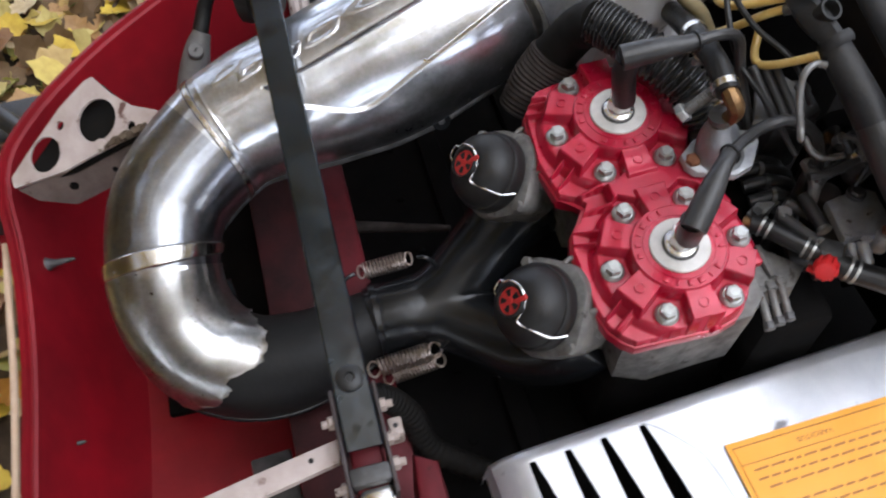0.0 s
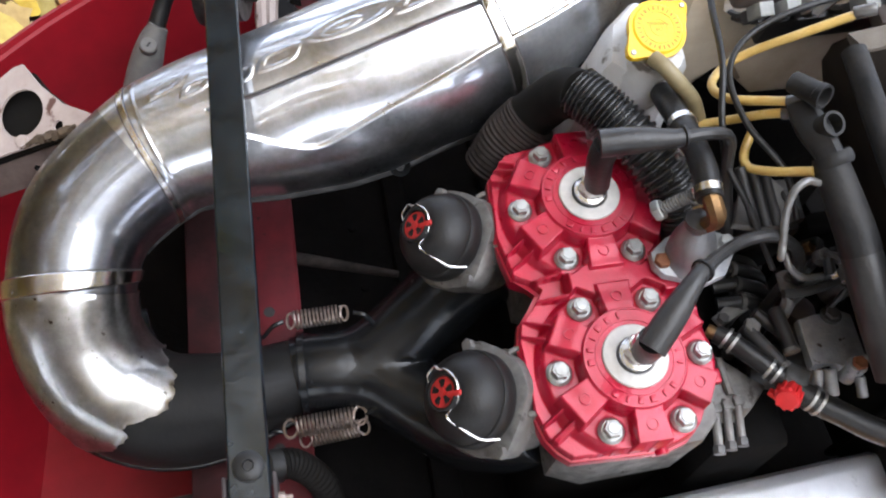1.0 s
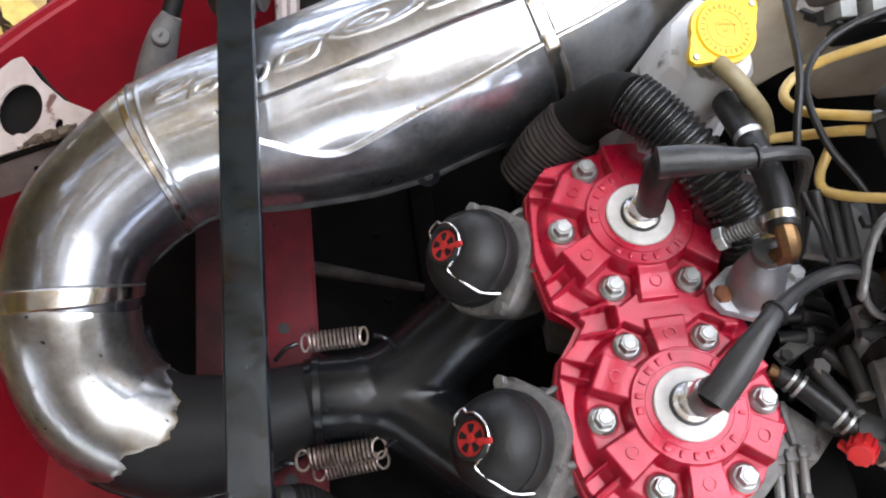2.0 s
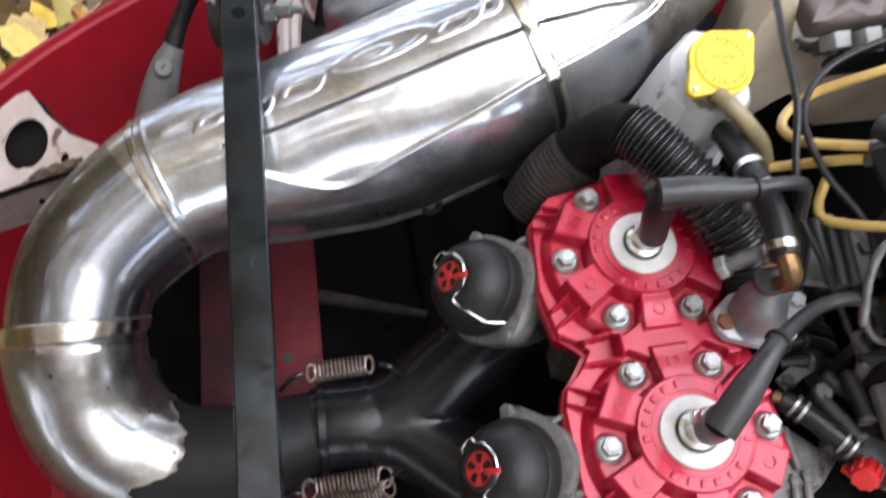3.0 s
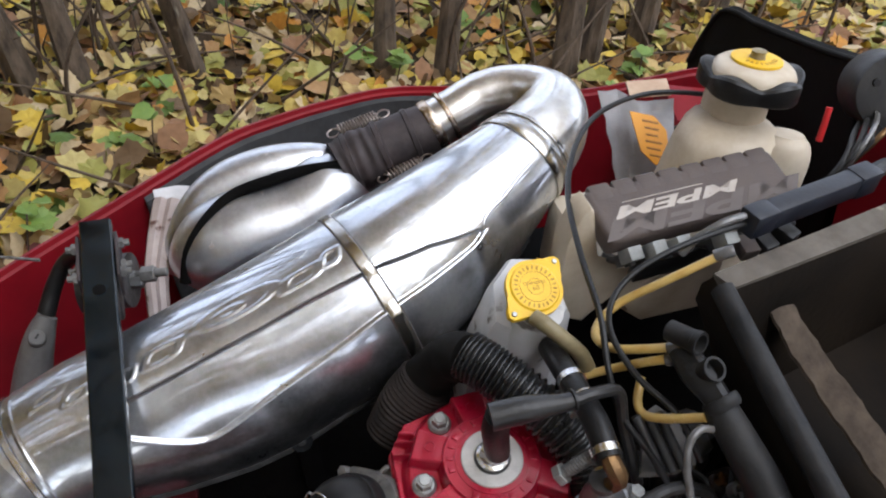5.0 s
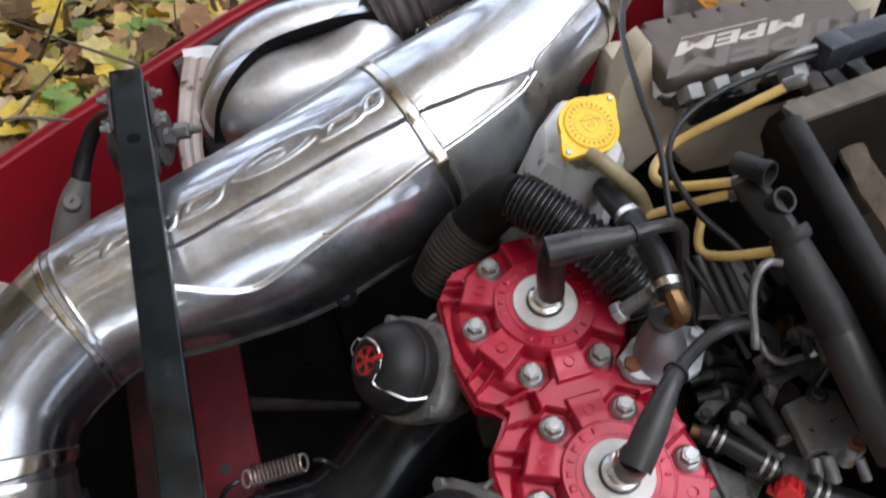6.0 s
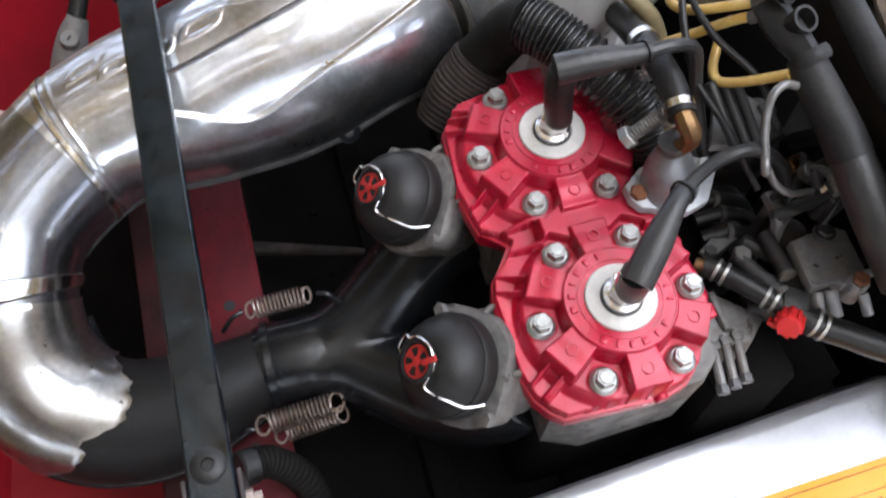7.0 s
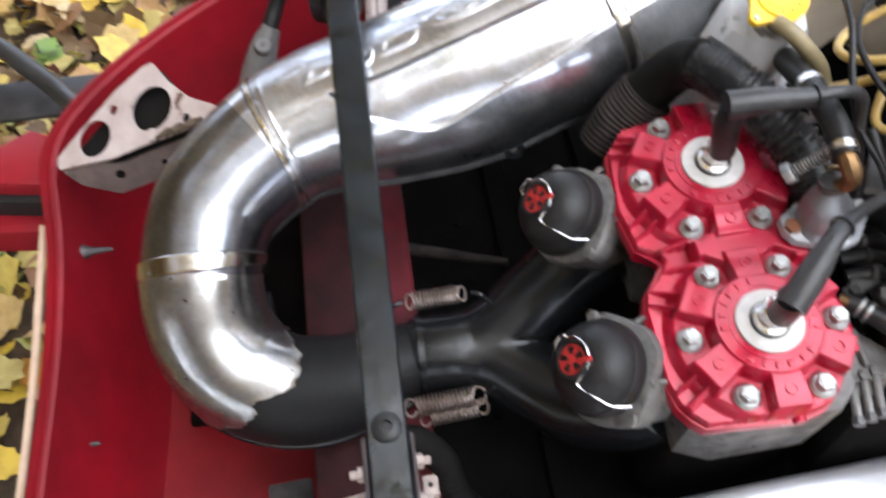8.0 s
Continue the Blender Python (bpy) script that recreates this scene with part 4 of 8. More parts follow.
def build_valve_cap(base, tip):
    cap = thing("exhaust_valve_cap", "domed charcoal plastic exhaust valve cap with red adjuster", "valve cap", "exhaust valve caps")
    m, n = along(base, tip)
    cap.matrix_world = m @ Matrix.Diagonal((0.955, 0.955, 1, 1))
    part("skirt", lathe(bmesh.new(), [(0, -0.009), (0.0392, -0.009), (0.0398, -0.007), (0.0396, 0.0030), (0.0388, 0.0045), (0.0378, 0.0050), (0, 0.0050)], None, 48), "ravecap", cap)
    part("dome", lathe(bmesh.new(), [(0.0376, 0.004), (0.0374, 0.0065), (0.0355, 0.0125), (0.0320, 0.0185), (0.0270, 0.0238), (0.0215, 0.0272), (0.0165, 0.0288), (0.0, 0.0290)], None, 48), "ravecap", cap)
    part("collar", lathe(bmesh.new(), [(0.0152, 0.0265), (0.0152, n - 0.001), (0.0146, n + 0.0005), (0.0132, n + 0.0005), (0.0126, n - 0.002), (0, n - 0.002)], None, 32), "ravecap", cap)
    adj = part("adjuster", lathe(bmesh.new(), [(0, n - 0.0045), (0.0122, n - 0.0045), (0.0122, n - 0.0012), (0.0, n - 0.0010)], None, 28), "knobred", cap, "red adjuster disc")
    for k in range(5):
        r = pose(0, 0, 0, 0, 0, 72 * k + 18)
        part("spoke_hole", prism(bmesh.new(), [(0.0040, -0.0012), (0.0096, -0.0030), (0.0104, 0.0), (0.0096, 0.0030), (0.0040, 0.0012)], n - 0.0018, n - 0.0006, r), "rubber", adj)
    part("hub", lathe(bmesh.new(), [(0.0032, n - 0.002), (0.0030, n + 0.0002), (0, n + 0.0003)], None, 14), "knobred", adj)
    part("pointer", box(bmesh.new(), (0.0046, 0.012, 0.003), (0.0040, 0.0125, n - 0.0006), pose(0, 0, 0, 0, 0, -12), 0.001), "knobred", adj, "red pointer tab")
    # small moulded fin on the dome's side
    part("rib", sweep(bmesh.new(), [(0.0180, 0.0300, 0.0085, 0.0010), (0.0150, 0.0235, 0.0190, 0.0014), (0.0130, 0.0165, 0.0255, 0.0010)], None, 6, 4), "ravecap", cap)
    # wire bail hooked over the collar and down the dome
    wire = [(-0.0154, -0.0133, 0.0290), (-0.0200, -0.0110, 0.0310), (-0.0225, -0.0040, 0.0320), (-0.0215, 0.0010, 0.0335), (-0.0178, 0.0030, n), (-0.0142, 0.0101, n + 0.001), (-0.0030, 0.0166, n + 0.001), (0.0073, 0.0146, n - 0.001),
            (0.0115, 0.0085, 0.0300), (0.0150, 0.0000, 0.0295), (0.0185, -0.0055, 0.0280), (0.0280, -0.0008, 0.0215), (0.0375, 0.0048, 0.0125), (0.0400, 0.0080, 0.0070), (0.0415, 0.0150, -0.0020)]
    part("wire_bail", sweep(bmesh.new(), wire, 0.0011, 8, 4), "steel", cap, "bright bent wire bail")
    return cap


for base, tip in VALVES:
    build_valve_cap(base, tip)


# ---- exhaust ----
def build_manifold():
    mf = thing("exhaust_manifold", "matt black two-into-one exhaust manifold", "manifold", at=(0.105, 0.443, 0.443))
    back = Matrix.Translation((-0.105, -0.443, -0.443))
    t = bmesh.new()
    for pts in ([(0.238, 0.494, 0.530, 0.036), (0.205, 0.490, 0.510, 0.038), (0.168, 0.475, 0.478, 0.0395), (0.138, 0.458, 0.457, 0.0395), (0.110, 0.447, 0.446, 0.0385), (0.080, 0.443, 0.443, 0.037)],
                [(0.245, 0.345, 0.500, 0.036), (0.218, 0.352, 0.474, 0.038), (0.186, 0.373, 0.450, 0.0395), (0.153, 0.406, 0.442, 0.0395), (0.118, 0.434, 0.442, 0.0385), (0.080, 0.443, 0.443, 0.037)]):
        sweep(t, pts, None, 28, 6)
    bmesh.ops.transform(t, matrix=back, verts=t.verts)
    fork = part("forked_runner", t, "blackpipe", mf, "smooth forked runner", smooth=80)
    mesh = fork.modifiers.new("blend", "REMESH")
    mesh.mode, mesh.voxel_size, mesh.use_smooth_shade = "VOXEL", 0.003, True
    ease_out = fork.modifiers.new("soften", "SMOOTH")
    ease_out.factor, ease_out.iterations = 0.6, 8
    t = sweep(bmesh.new(), [(0.115, 0.444, 0.445, 0.037), (0.085, 0.444, 0.443, 0.0385), (0.060, 0.445, 0.441, 0.0385), (0.045, 0.444, 0.439, 0.0375)], None, 32, 5)
    bmesh.ops.transform(t, matrix=back, verts=t.verts)
    part("ball_joint", t, "blackpipe", mf)
    for x in (0.050, 0.088):
        m, _ = along(Vector((x, 0.4445, 0.441)), Vector((x + 0.1, 0.443, 0.445)))
        part("joint_ring", lathe(bmesh.new(), [(0.037, -0.004), (0.0405, -0.003), (0.0405, 0.003), (0.037, 0.004)], back @ m, 32), "blackpipe", mf)
    return mf


build_manifold()
LOW = [(0.075, 0.445, 0.442, 0.035), (0.045, 0.443, 0.439, 0.036), (0.014, 0.437, 0.434, 0.041), (-0.034, 0.428, 0.428, 0.050), (-0.080, 0.430, 0.430, 0.053), (-0.120, 0.450, 0.441, 0.055),
       (-0.143, 0.482, 0.467, 0.055), (-0.146, 0.522, 0.505, 0.0545)]
HIGH = [(-0.146, 0.522, 0.505, 0.0545), (-0.126, 0.578, 0.535, 0.058), (-0.070, 0.622, 0.560, 0.0625), (-0.020, 0.639, 0.573, 0.068), (0.050, 0.650, 0.587, 0.074), (0.147, 0.668, 0.612, 0.080),
        (0.252, 0.692, 0.644, 0.082), (0.344, 0.727, 0.683, 0.068), (0.430, 0.772, 0.718, 0.050)]
UBEND = [(0.430, 0.772, 0.718, 0.050), (0.466, 0.803, 0.728, 0.042), (0.480, 0.838, 0.732, 0.034), (0.458, 0.868, 0.729, 0.030), (0.422, 0.880, 0.720, 0.028), (0.386, 0.876, 0.704, 0.0275), (0.355, 0.872, 0.690, 0.0275)]


def build_pipe():
    pipe = thing("tuned_exhaust_pipe", "polished aluminium clad tuned exhaust pipe curving round the bay", "exhaust pipe", at=(-0.146, 0.522, 0.45))
    back = Matrix.Translation((0.146, -0.522, -0.45))

    def swept(name, pts, mat, seg=40, n=8, label="", **kw):
        t = sweep(bmesh.new(), pts, None, seg, n, **kw)
        bmesh.ops.transform(t, matrix=back, verts=t.verts)
        return part(name, t, mat, pipe, label, smooth=50)

    full = [tuple(q) for q in spline(LOW + HIGH[1:] + UBEND[1:], 24)]
    a, b = 24 * (len(LOW) - 1), 24 * (len(LOW) + len(HIGH) - 2)

    def smooth(u):
        u = max(0.0, min(1.0, u))
        return u * u * (3 - 2 * u)

    @functools.lru_cache(None)
    def crease(f):
        """Lower edge of the pressed side panel, in degrees round the pipe."""
        at = [0.40, 0.447, 0.466, 0.491, 0.516, 0.537, 0.559, 0.606, 0.656, 0.72, 0.75, 0.80, 0.85, 0.87]
        deg = [62, 35, 30.5, 22, 13.5, 11.5, 15, 22.5, 27.5, 34.5, 36, 35, 32.5, 37]
        return sum(float(np.interp(f + e, at, deg)) for e in (-0.009, -0.0045, 0, 0.0045, 0.009)) / 5

    @functools.lru_cache(None)
    def ledge(f):
        """Upper edge of the pressed side panel."""
        return float(np.interp(f, [0.40, 0.46, 0.57, 0.68, 0.735, 0.75, 0.809, 0.859, 0.87], [62, 61, 64, 65, 63.5, 63.5, 55, 41, 37]))

    def band_at(deg):
        return 0.247 + (deg - 54) * 0.00037

    MARKS = [(0.610, 85.0, 0.043, 6.6, 0.0, 2), (0.600, 84.6, 0.014, 2.4, 0.0, 2), (0.522, 80.0, 0.021, 5.0, 0.006, 4), (0.468, 77.5, 0.015, 4.6, 0.005, 4),
             (0.680, 81.0, 0.019, 4.0, 0.005, 4), (0.715, 83.5, 0.009, 4.6, 0.004, 4), (0.350, 92.0, 0.028, 4.0, 0.008, 4), (0.395, 80.5, 0.018, 3.6, 0.006, 4)]

    def relief(f, deg, r):
        """Height over the round pipe: sunk side panel, swelling flank and the welt behind the first band."""
        deg = (deg + 180) % 360 - 180
        off, lo = 0.0, 25.0
        if 0.40 < f < 0.87:
            lo, hi = crease(f), ledge(f)
            if lo < deg < hi:
                mm = r * math.pi / 180
                off -= 0.0034 * min(smooth((deg - lo) * mm / 0.0028), smooth((hi - deg) * mm / 0.0020))
                half, mid = (hi - lo) / 2, (hi + lo) / 2
                off -= 0.30 * r * (1 - math.cos(radians(half)) / math.cos(radians(deg - mid)))
        swell = float(np.interp(f, [0.34, 0.41, 0.49, 0.55, 0.60, 0.66, 0.73, 0.80, 0.90], [0, 0.002, 0.007, 0.012, 0.012, 0.007, 0.005, 0.003, 0]))
        if deg < lo:
            off += swell * (smooth((lo - deg) / (lo + 34)) if deg > -34 else max(0.0, 1 + (deg + 34) / 45))
        off += 0.0006 * math.exp(-((f - band_at(deg) - 0.0205) / 0.0030) ** 2)
        if 0.31 < f < 0.74 and 70 < deg < 104:
            # raised maker's marks, as plain rounded outlines
            for f0, w0, df, da, lean, power in MARKS:
                y = (deg - w0) / da
                x = (f - f0 - lean * y) / df
                if abs(x) < 1.6 and abs(y) < 1.6:
                    q = (abs(x) ** power + abs(y) ** power) ** (1 / power)
                    off += 0.0009 * smooth(1.5 - abs(q - 1) * min(df * 0.66, da * 0.0013) / 0.0015)
        return off

    def on_skin(f, deg, lift=0.0):
        x = min(max(a + f * (b - a), 1), len(full) - 3)
        i, u = int(x), x - int(x)
        q = np.array(full[i]) * (1 - u) + np.array(full[i + 1]) * u
        d0 = Vector(full[i + 1][:3]) - Vector(full[i - 1][:3])
        d1 = Vector(full[i + 2][:3]) - Vector(full[i][:3])
        d = d0.lerp(d1, u).normalized()
        side = d.cross(UP).normalized()
        upv = side.cross(d)
        w = radians(deg)
        return Vector(q[:3]) + (side * math.cos(w) + upv * math.sin(w)) * (q[3] + relief(f, deg, q[3]) + lift)

    def clad(name, f0, f1, steps, mat, label):
        t = bmesh.new()
        degs = [0.8 * j for j in range(140)] + [112 + 3.1 * j for j in range(80)]
        rows = [[t.verts.new(on_skin(f0 + (f1 - f0) * k / steps, w)) for w in degs] for k in range(steps + 1)]
        for ra, rb in zip(rows, rows[1:]):
            for j in range(len(degs)):
                i = (j + 1) % len(degs)
                t.faces.new((ra[j], ra[i], rb[i], rb[j]))
        bmesh.ops.transform(t, matrix=back, verts=t.verts)
        return part(name, t, mat, pipe, label, smooth=60)

    swept("inlet_pipe", full[:a + 1], "inletblack", n=1, label="matt black inlet pipe")
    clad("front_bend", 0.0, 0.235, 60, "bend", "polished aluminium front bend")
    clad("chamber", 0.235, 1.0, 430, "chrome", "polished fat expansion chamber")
    swept("return_bend", full[b:], "bright", 56, 1, label="polished return bend")
    # torn bright cladding on the first bend: a half shell with a ragged edge
    s = spline(LOW + HIGH[1:3], 24)
    rng = random.Random(3)
    bm = bmesh.new()
    verts = []
    stop = 24 * (len(LOW) - 1)
    for deg in np.linspace(-38, 205, 82):
        cut = float(np.interp(deg, [-38, -10, 18, 30, 42, 60, 80, 92, 104, 112, 120, 135, 150, 172, 205], [0.78, 0.70, 0.645, 0.625, 0.63, 0.575, 0.525, 0.52, 0.535, 0.53, 0.585, 0.625, 0.615, 0.66, 0.72]))
        cut = (cut + 0.007 * math.sin(deg * 0.30) + 0.003 * math.sin(deg * 0.83 + 1) + rng.uniform(-0.001, 0.001)) * stop
        row = []
        for k in range(41):
            i = cut + (stop - cut) * k / 40
            i0 = int(i)
            q = s[i0] + (s[i0 + 1] - s[i0]) * (i - i0)
            d = Vector(s[i0 + 1][:3] - s[i0 - 1][:3]).normalized()
            side = d.cross(UP).normalized()
            upv = side.cross(d).normalized()
            lift = 1.035 + (0.012 if k == 0 else 0.0) * (1 + math.sin(deg * 0.3))
            row.append(bm.verts.new(Vector(q[:3]) + (side * math.cos(radians(deg)) + upv * math.sin(radians(deg))) * (q[3] * lift)))
        verts.append(row)
    for ra, rb in zip(verts, verts[1:]):
        for k in range(40):
            bm.faces.new((ra[k], ra[k + 1], rb[k + 1], rb[k]))
    bmesh.ops.solidify(bm, geom=bm.faces[:], thickness=0.0012)
    bmesh.ops.transform(bm, matrix=back, verts=bm.verts)
    part("torn_cladding", bm, "pitted", pipe, "pitted bright cladding with a torn edge", smooth=50)

    def girdle(pts, f, w, mat="band", lift=0.0018):
        q = spline(pts, 20)
        i = min(int(f * (len(q) - 1)), len(q) - 2)
        m, _ = along(q[i][:3], q[i + 1][:3])
        r = q[i][3]
        t = lathe(bmesh.new(), [(r - 0.002, -w), (r + lift, -w * 0.9), (r + lift + 0.0012, -w * 0.5), (r + lift + 0.0012, w * 0.5), (r + lift, w * 0.9), (r - 0.002, w)], back @ m, 56)
        part("clamp_band", t, mat, pipe, "bright clamp band")

    girdle(UBEND, 0.97, 0.006, "gold")
    girdle(UBEND, 0.88, 0.003, "gold")
    # folded seam along the underside, towards the engine
    t = bmesh.new()
    rows = []
    for k in range(121):
        f = 0.10 + 0.82 * k / 120
        thin = 0.55 + 0.45 * smooth((f - 0.2) / 0.2)
        rows.append([t.verts.new(on_skin(f, -34 + e, h)) for e, h in ((-1.3, -0.002), (-1.3, 0.0032 * thin), (-0.4, 0.0045 * thin), (0.4, 0.0042 * thin), (1.0, 0.0026 * thin), (1.2, -0.002))])
    for ra, rb in zip(rows, rows[1:]):
        for j in range(5):
            t.faces.new((ra[j], ra[j + 1], rb[j + 1], rb[j]))
    bmesh.ops.transform(t, matrix=back, verts=t.verts)
    part("seam_flange", t, "seam", pipe, "dark folded seam")
    q = spline(LOW, 10)
    seam = []
    for i in range(14, 70):
        c, d = Vector(q[i][:3]), Vector(q[i + 1][:3] - q[i - 1][:3]).normalized()
        side = d.cross(UP).normalized()
        seam.append(tuple(c - side * (q[i][3] - 0.003) - Vector((0, 0, 0.014))))
    t = sweep(bmesh.new(), seam[::4], 0.0038, 8, 4)
    bmesh.ops.transform(t, matrix=back, verts=t.verts)
    part("seam_flange", t, "blackpipe", pipe, "dark folded seam")
    seam = []
    for i in range(14, 70):
        c, d = Vector(q[i][:3]), Vector(q[i + 1][:3] - q[i - 1][:3]).normalized()
        side = d.cross(UP).normalized()
        seam.append(tuple(c + side * (q[i][3] + 0.002) - Vector((0, 0, 0.006))))
    t = sweep(bmesh.new(), seam[::4], 0.0035, 8, 4)
    bmesh.ops.transform(t, matrix=back, verts=t.verts)
    part("seam_flange", t, "blackpipe", pipe, "dark folded seam")

    def strap(f, df, lift, mat, label, lean=0.0, seg=96):
        """A thin strap round the pipe with a rounded section; lean: how much it runs along the pipe from its foot to its top."""
        t = bmesh.new()
        rows = []
        for k in range(seg):
            w = 360 * k / seg
            tilt = lean * ((w + 126) % 360 - 180)
            rows.append([t.verts.new(on_skin(f + tilt + df * u, w, h)) for u, h in ((-1, -0.002), (-1, lift * 0.6), (-0.85, lift), (0, lift * 1.03), (0.85, lift), (1, lift * 0.6), (1, -0.002))])
        for ra, rb in zip(rows, rows[1:] + rows[:1]):
            for j in range(6):
                t.faces.new((ra[j], ra[j + 1], rb[j + 1], rb[j]))
        bmesh.ops.recalc_face_normals(t, faces=t.faces[:])
        bmesh.ops.transform(t, matrix=back, verts=t.verts)
        return part("clamp_band", t, mat, pipe, label, smooth=40)

    strap(0.0205, 0.0120, 0.0030, "band", "bright clamp band", -0.00025)
    strap(0.0205, 0.0136, 0.0016, "darkedge", "dark edge under the clamp band", -0.00025)
    strap(0.247, 0.0054, 0.0016, "band", "bright clamp band", 0.00037)
    strap(0.247, 0.0072, 0.0007, "darkedge", "dark edge under the clamp band", 0.00037)
    strap(0.739, 0.0064, 0.0020, "band", "bright clamp band")
    strap(0.739, 0.0078, 0.0009, "darkedge", "dark edge under the clamp band")
    strap(0.984, 0.0105, 0.0022, "band", "bright clamp band")
    strap(1.006, 0.0034, 0.0018, "band", "narrow bright clamp band")

    def pressed(name, line, r, n=8, mat="chrome", sink=0.58):
        pts = []
        for (f0, a0), (f1, a1) in zip(line, line[1:]):
            for k in range(n):
                u = k / n
                pts.append(tuple(on_skin(f0 + (f1 - f0) * u, a0 + (a1 - a0) * u, -r * sink)))
        pts.append(tuple(on_skin(*line[-1], -r * sink)))
        t = sweep(bmesh.new(), pts, r, 8, 1)
        bmesh.ops.transform(t, matrix=back, verts=t.verts)
        return part(name, t, mat, pipe, smooth=60)

    # dark line painting the shade of the panel's upper step, and wavy lines round the emblem past it
    pressed("pressed_line", [(0.42 + 0.315 * k / 10, ledge(0.42 + 0.315 * k / 10) + 0.4) for k in range(11)], 0.0011, 4, "darkedge", 0.1)
    pressed("pressed_line", [(0.755 + 0.105 * k / 6, ledge(0.755 + 0.105 * k / 6) + 0.4) for k in range(7)], 0.0010, 4, "darkedge", 0.1)
    pressed("pressed_line", [(0.862, 37), (0.872, 44), (0.884, 46), (0.905, 46), (0.93, 49), (0.955, 50)], 0.0024, 5, "chrome", 0.5)

    # raised maker's marks, as plain shapes
    def loop(f, w, df, da, n=19):
        return [(f + df * math.cos(v), w + da * math.sin(v)) for v in np.linspace(0, 2 * math.pi, n)]

    for mark in (loop(0.905, 53, 0.017, 6.0), loop(0.905, 53, 0.009, 3.0)):
        pressed("raised_mark", mark, 0.0014, 3, "chrome", 0.78)
    pressed("raised_mark", [(0.545, 120), (0.62, 113), (0.690, 101), (0.699, 98), (0.690, 96), (0.655, 101)], 0.0020, 6, "chrome", 0.76)
    # mounting tab under the seam
    m, _ = along((0.157, 0.592, 0.560), (0.157, 0.48, 0.615))
    part("mount_tab", ring_prism(bmesh.new(), circle(0.010, 20), circle(0.0042, 20), -0.0015, 0.0015, back @ m), "blackpipe", pipe, "small drilled mounting tab")
    return pipe


build_pipe()


def build_sleeve_joint():
    j = thing("sleeve_joint", "dark heat-stained exhaust sleeve joint", "exhaust joint", at=(0.31, 0.872, 0.67))
    back = Matrix.Translation((-0.31, -0.872, -0.67))
    t = sweep(bmesh.new(), [(0.362, 0.872, 0.692, 0.0285), (0.345, 0.872, 0.685, 0.0300), (0.33, 0.872, 0.680, 0.0305), (0.300, 0.870, 0.669, 0.0310)], None, 32, 5)
    bmesh.ops.transform(t, matrix=back, verts=t.verts)
    part("sleeve", t, "sleeve", j, "smooth stained sleeve")
    t = sweep(bmesh.new(), [(0.305, 0.870, 0.671, 0.0315), (0.290, 0.869, 0.665, 0.0335), (0.272, 0.868, 0.659, 0.0335), (0.256, 0.866, 0.653, 0.0330)], None, 36, 16, shape=lambda f, w: 1.0 + 0.025 * math.sin(f * 26) + 0.02 * math.sin(3 * w + 9 * f) + 0.012 * math.sin(7 * w + 5))
    bmesh.ops.transform(t, matrix=back, verts=t.verts)
    part("ribbed_collar", t, "sleeve", j, "brown-purple stained ribbed collar")
    for at, r in (((0.338, 0.872, 0.683), 0.0305), ((0.304, 0.870, 0.6705), 0.0325), ((0.270, 0.868, 0.658), 0.0342)):
        m, _ = along(at, (at[0] + 0.1, at[1], at[2] + 0.037))
        part("rib", lathe(bmesh.new(), [(r - 0.002, -0.004), (r + 0.0012, -0.0025), (r + 0.0012, 0.0025), (r - 0.002, 0.004)], back @ m, 32), "sleeve", j)
    return j


build_sleeve_joint()


def build_silencer():
    s = thing("silencer", "polished oval silencer with a bright heat shield", "silencer", at=(0.19, 0.85, 0.55))
    back = Matrix.Translation((-0.19, -0.85, -0.55))

    def swept(name, pts, mat, seg, label="", **kw):
        t = sweep(bmesh.new(), pts, None, seg, 6, **kw)
        bmesh.ops.transform(t, matrix=back, verts=t.verts)
        part(name, t, mat, s, label)

    swept("can", [(0.264, 0.864, 0.648, 0.030), (0.246, 0.857, 0.636, 0.041), (0.20, 0.846, 0.612, 0.046), (0.14, 0.844, 0.598, 0.048), (0.106, 0.836, 0.582, 0.044), (0.084, 0.832, 0.568, 0.030), (0.076, 0.830, 0.560, 0.010)],
          "satin", 40, shape=lambda f, a: 1.0 + 0.12 * abs(math.cos(a)))
    # black strip laid where the gap under the shield is in shade
    swept("gasket", [(0.256, 0.8490, 0.6720, 0.0064), (0.214, 0.8530, 0.6680, 0.0064), (0.174, 0.8520, 0.6610, 0.0064), (0.137, 0.8510, 0.6490, 0.0064), (0.109, 0.8380, 0.6340, 0.0064), (0.086, 0.8200, 0.6110, 0.0064), (0.076, 0.8040, 0.5790, 0.0064)],
          "shadeblack", 12, "black strip for the shaded gap under the shield")
    swept("heat_shield", [(0.258, 0.878, 0.650, 0.010), (0.240, 0.886, 0.650, 0.022), (0.19, 0.893, 0.642, 0.029), (0.14, 0.892, 0.628, 0.030), (0.105, 0.880, 0.606, 0.028), (0.080, 0.862, 0.575, 0.022), (0.070, 0.850, 0.550, 0.012)],
          "satin", 32, "bright rolled heat shield")
    return s


build_silencer()


def build_spring(label, a, b, r, wire, turns, hooks):
    return tagged(part("exhaust_spring", coil(bmesh.new(), a, b, r, wire, turns, hooks), "spring"), label, "spring", "exhaust springs")


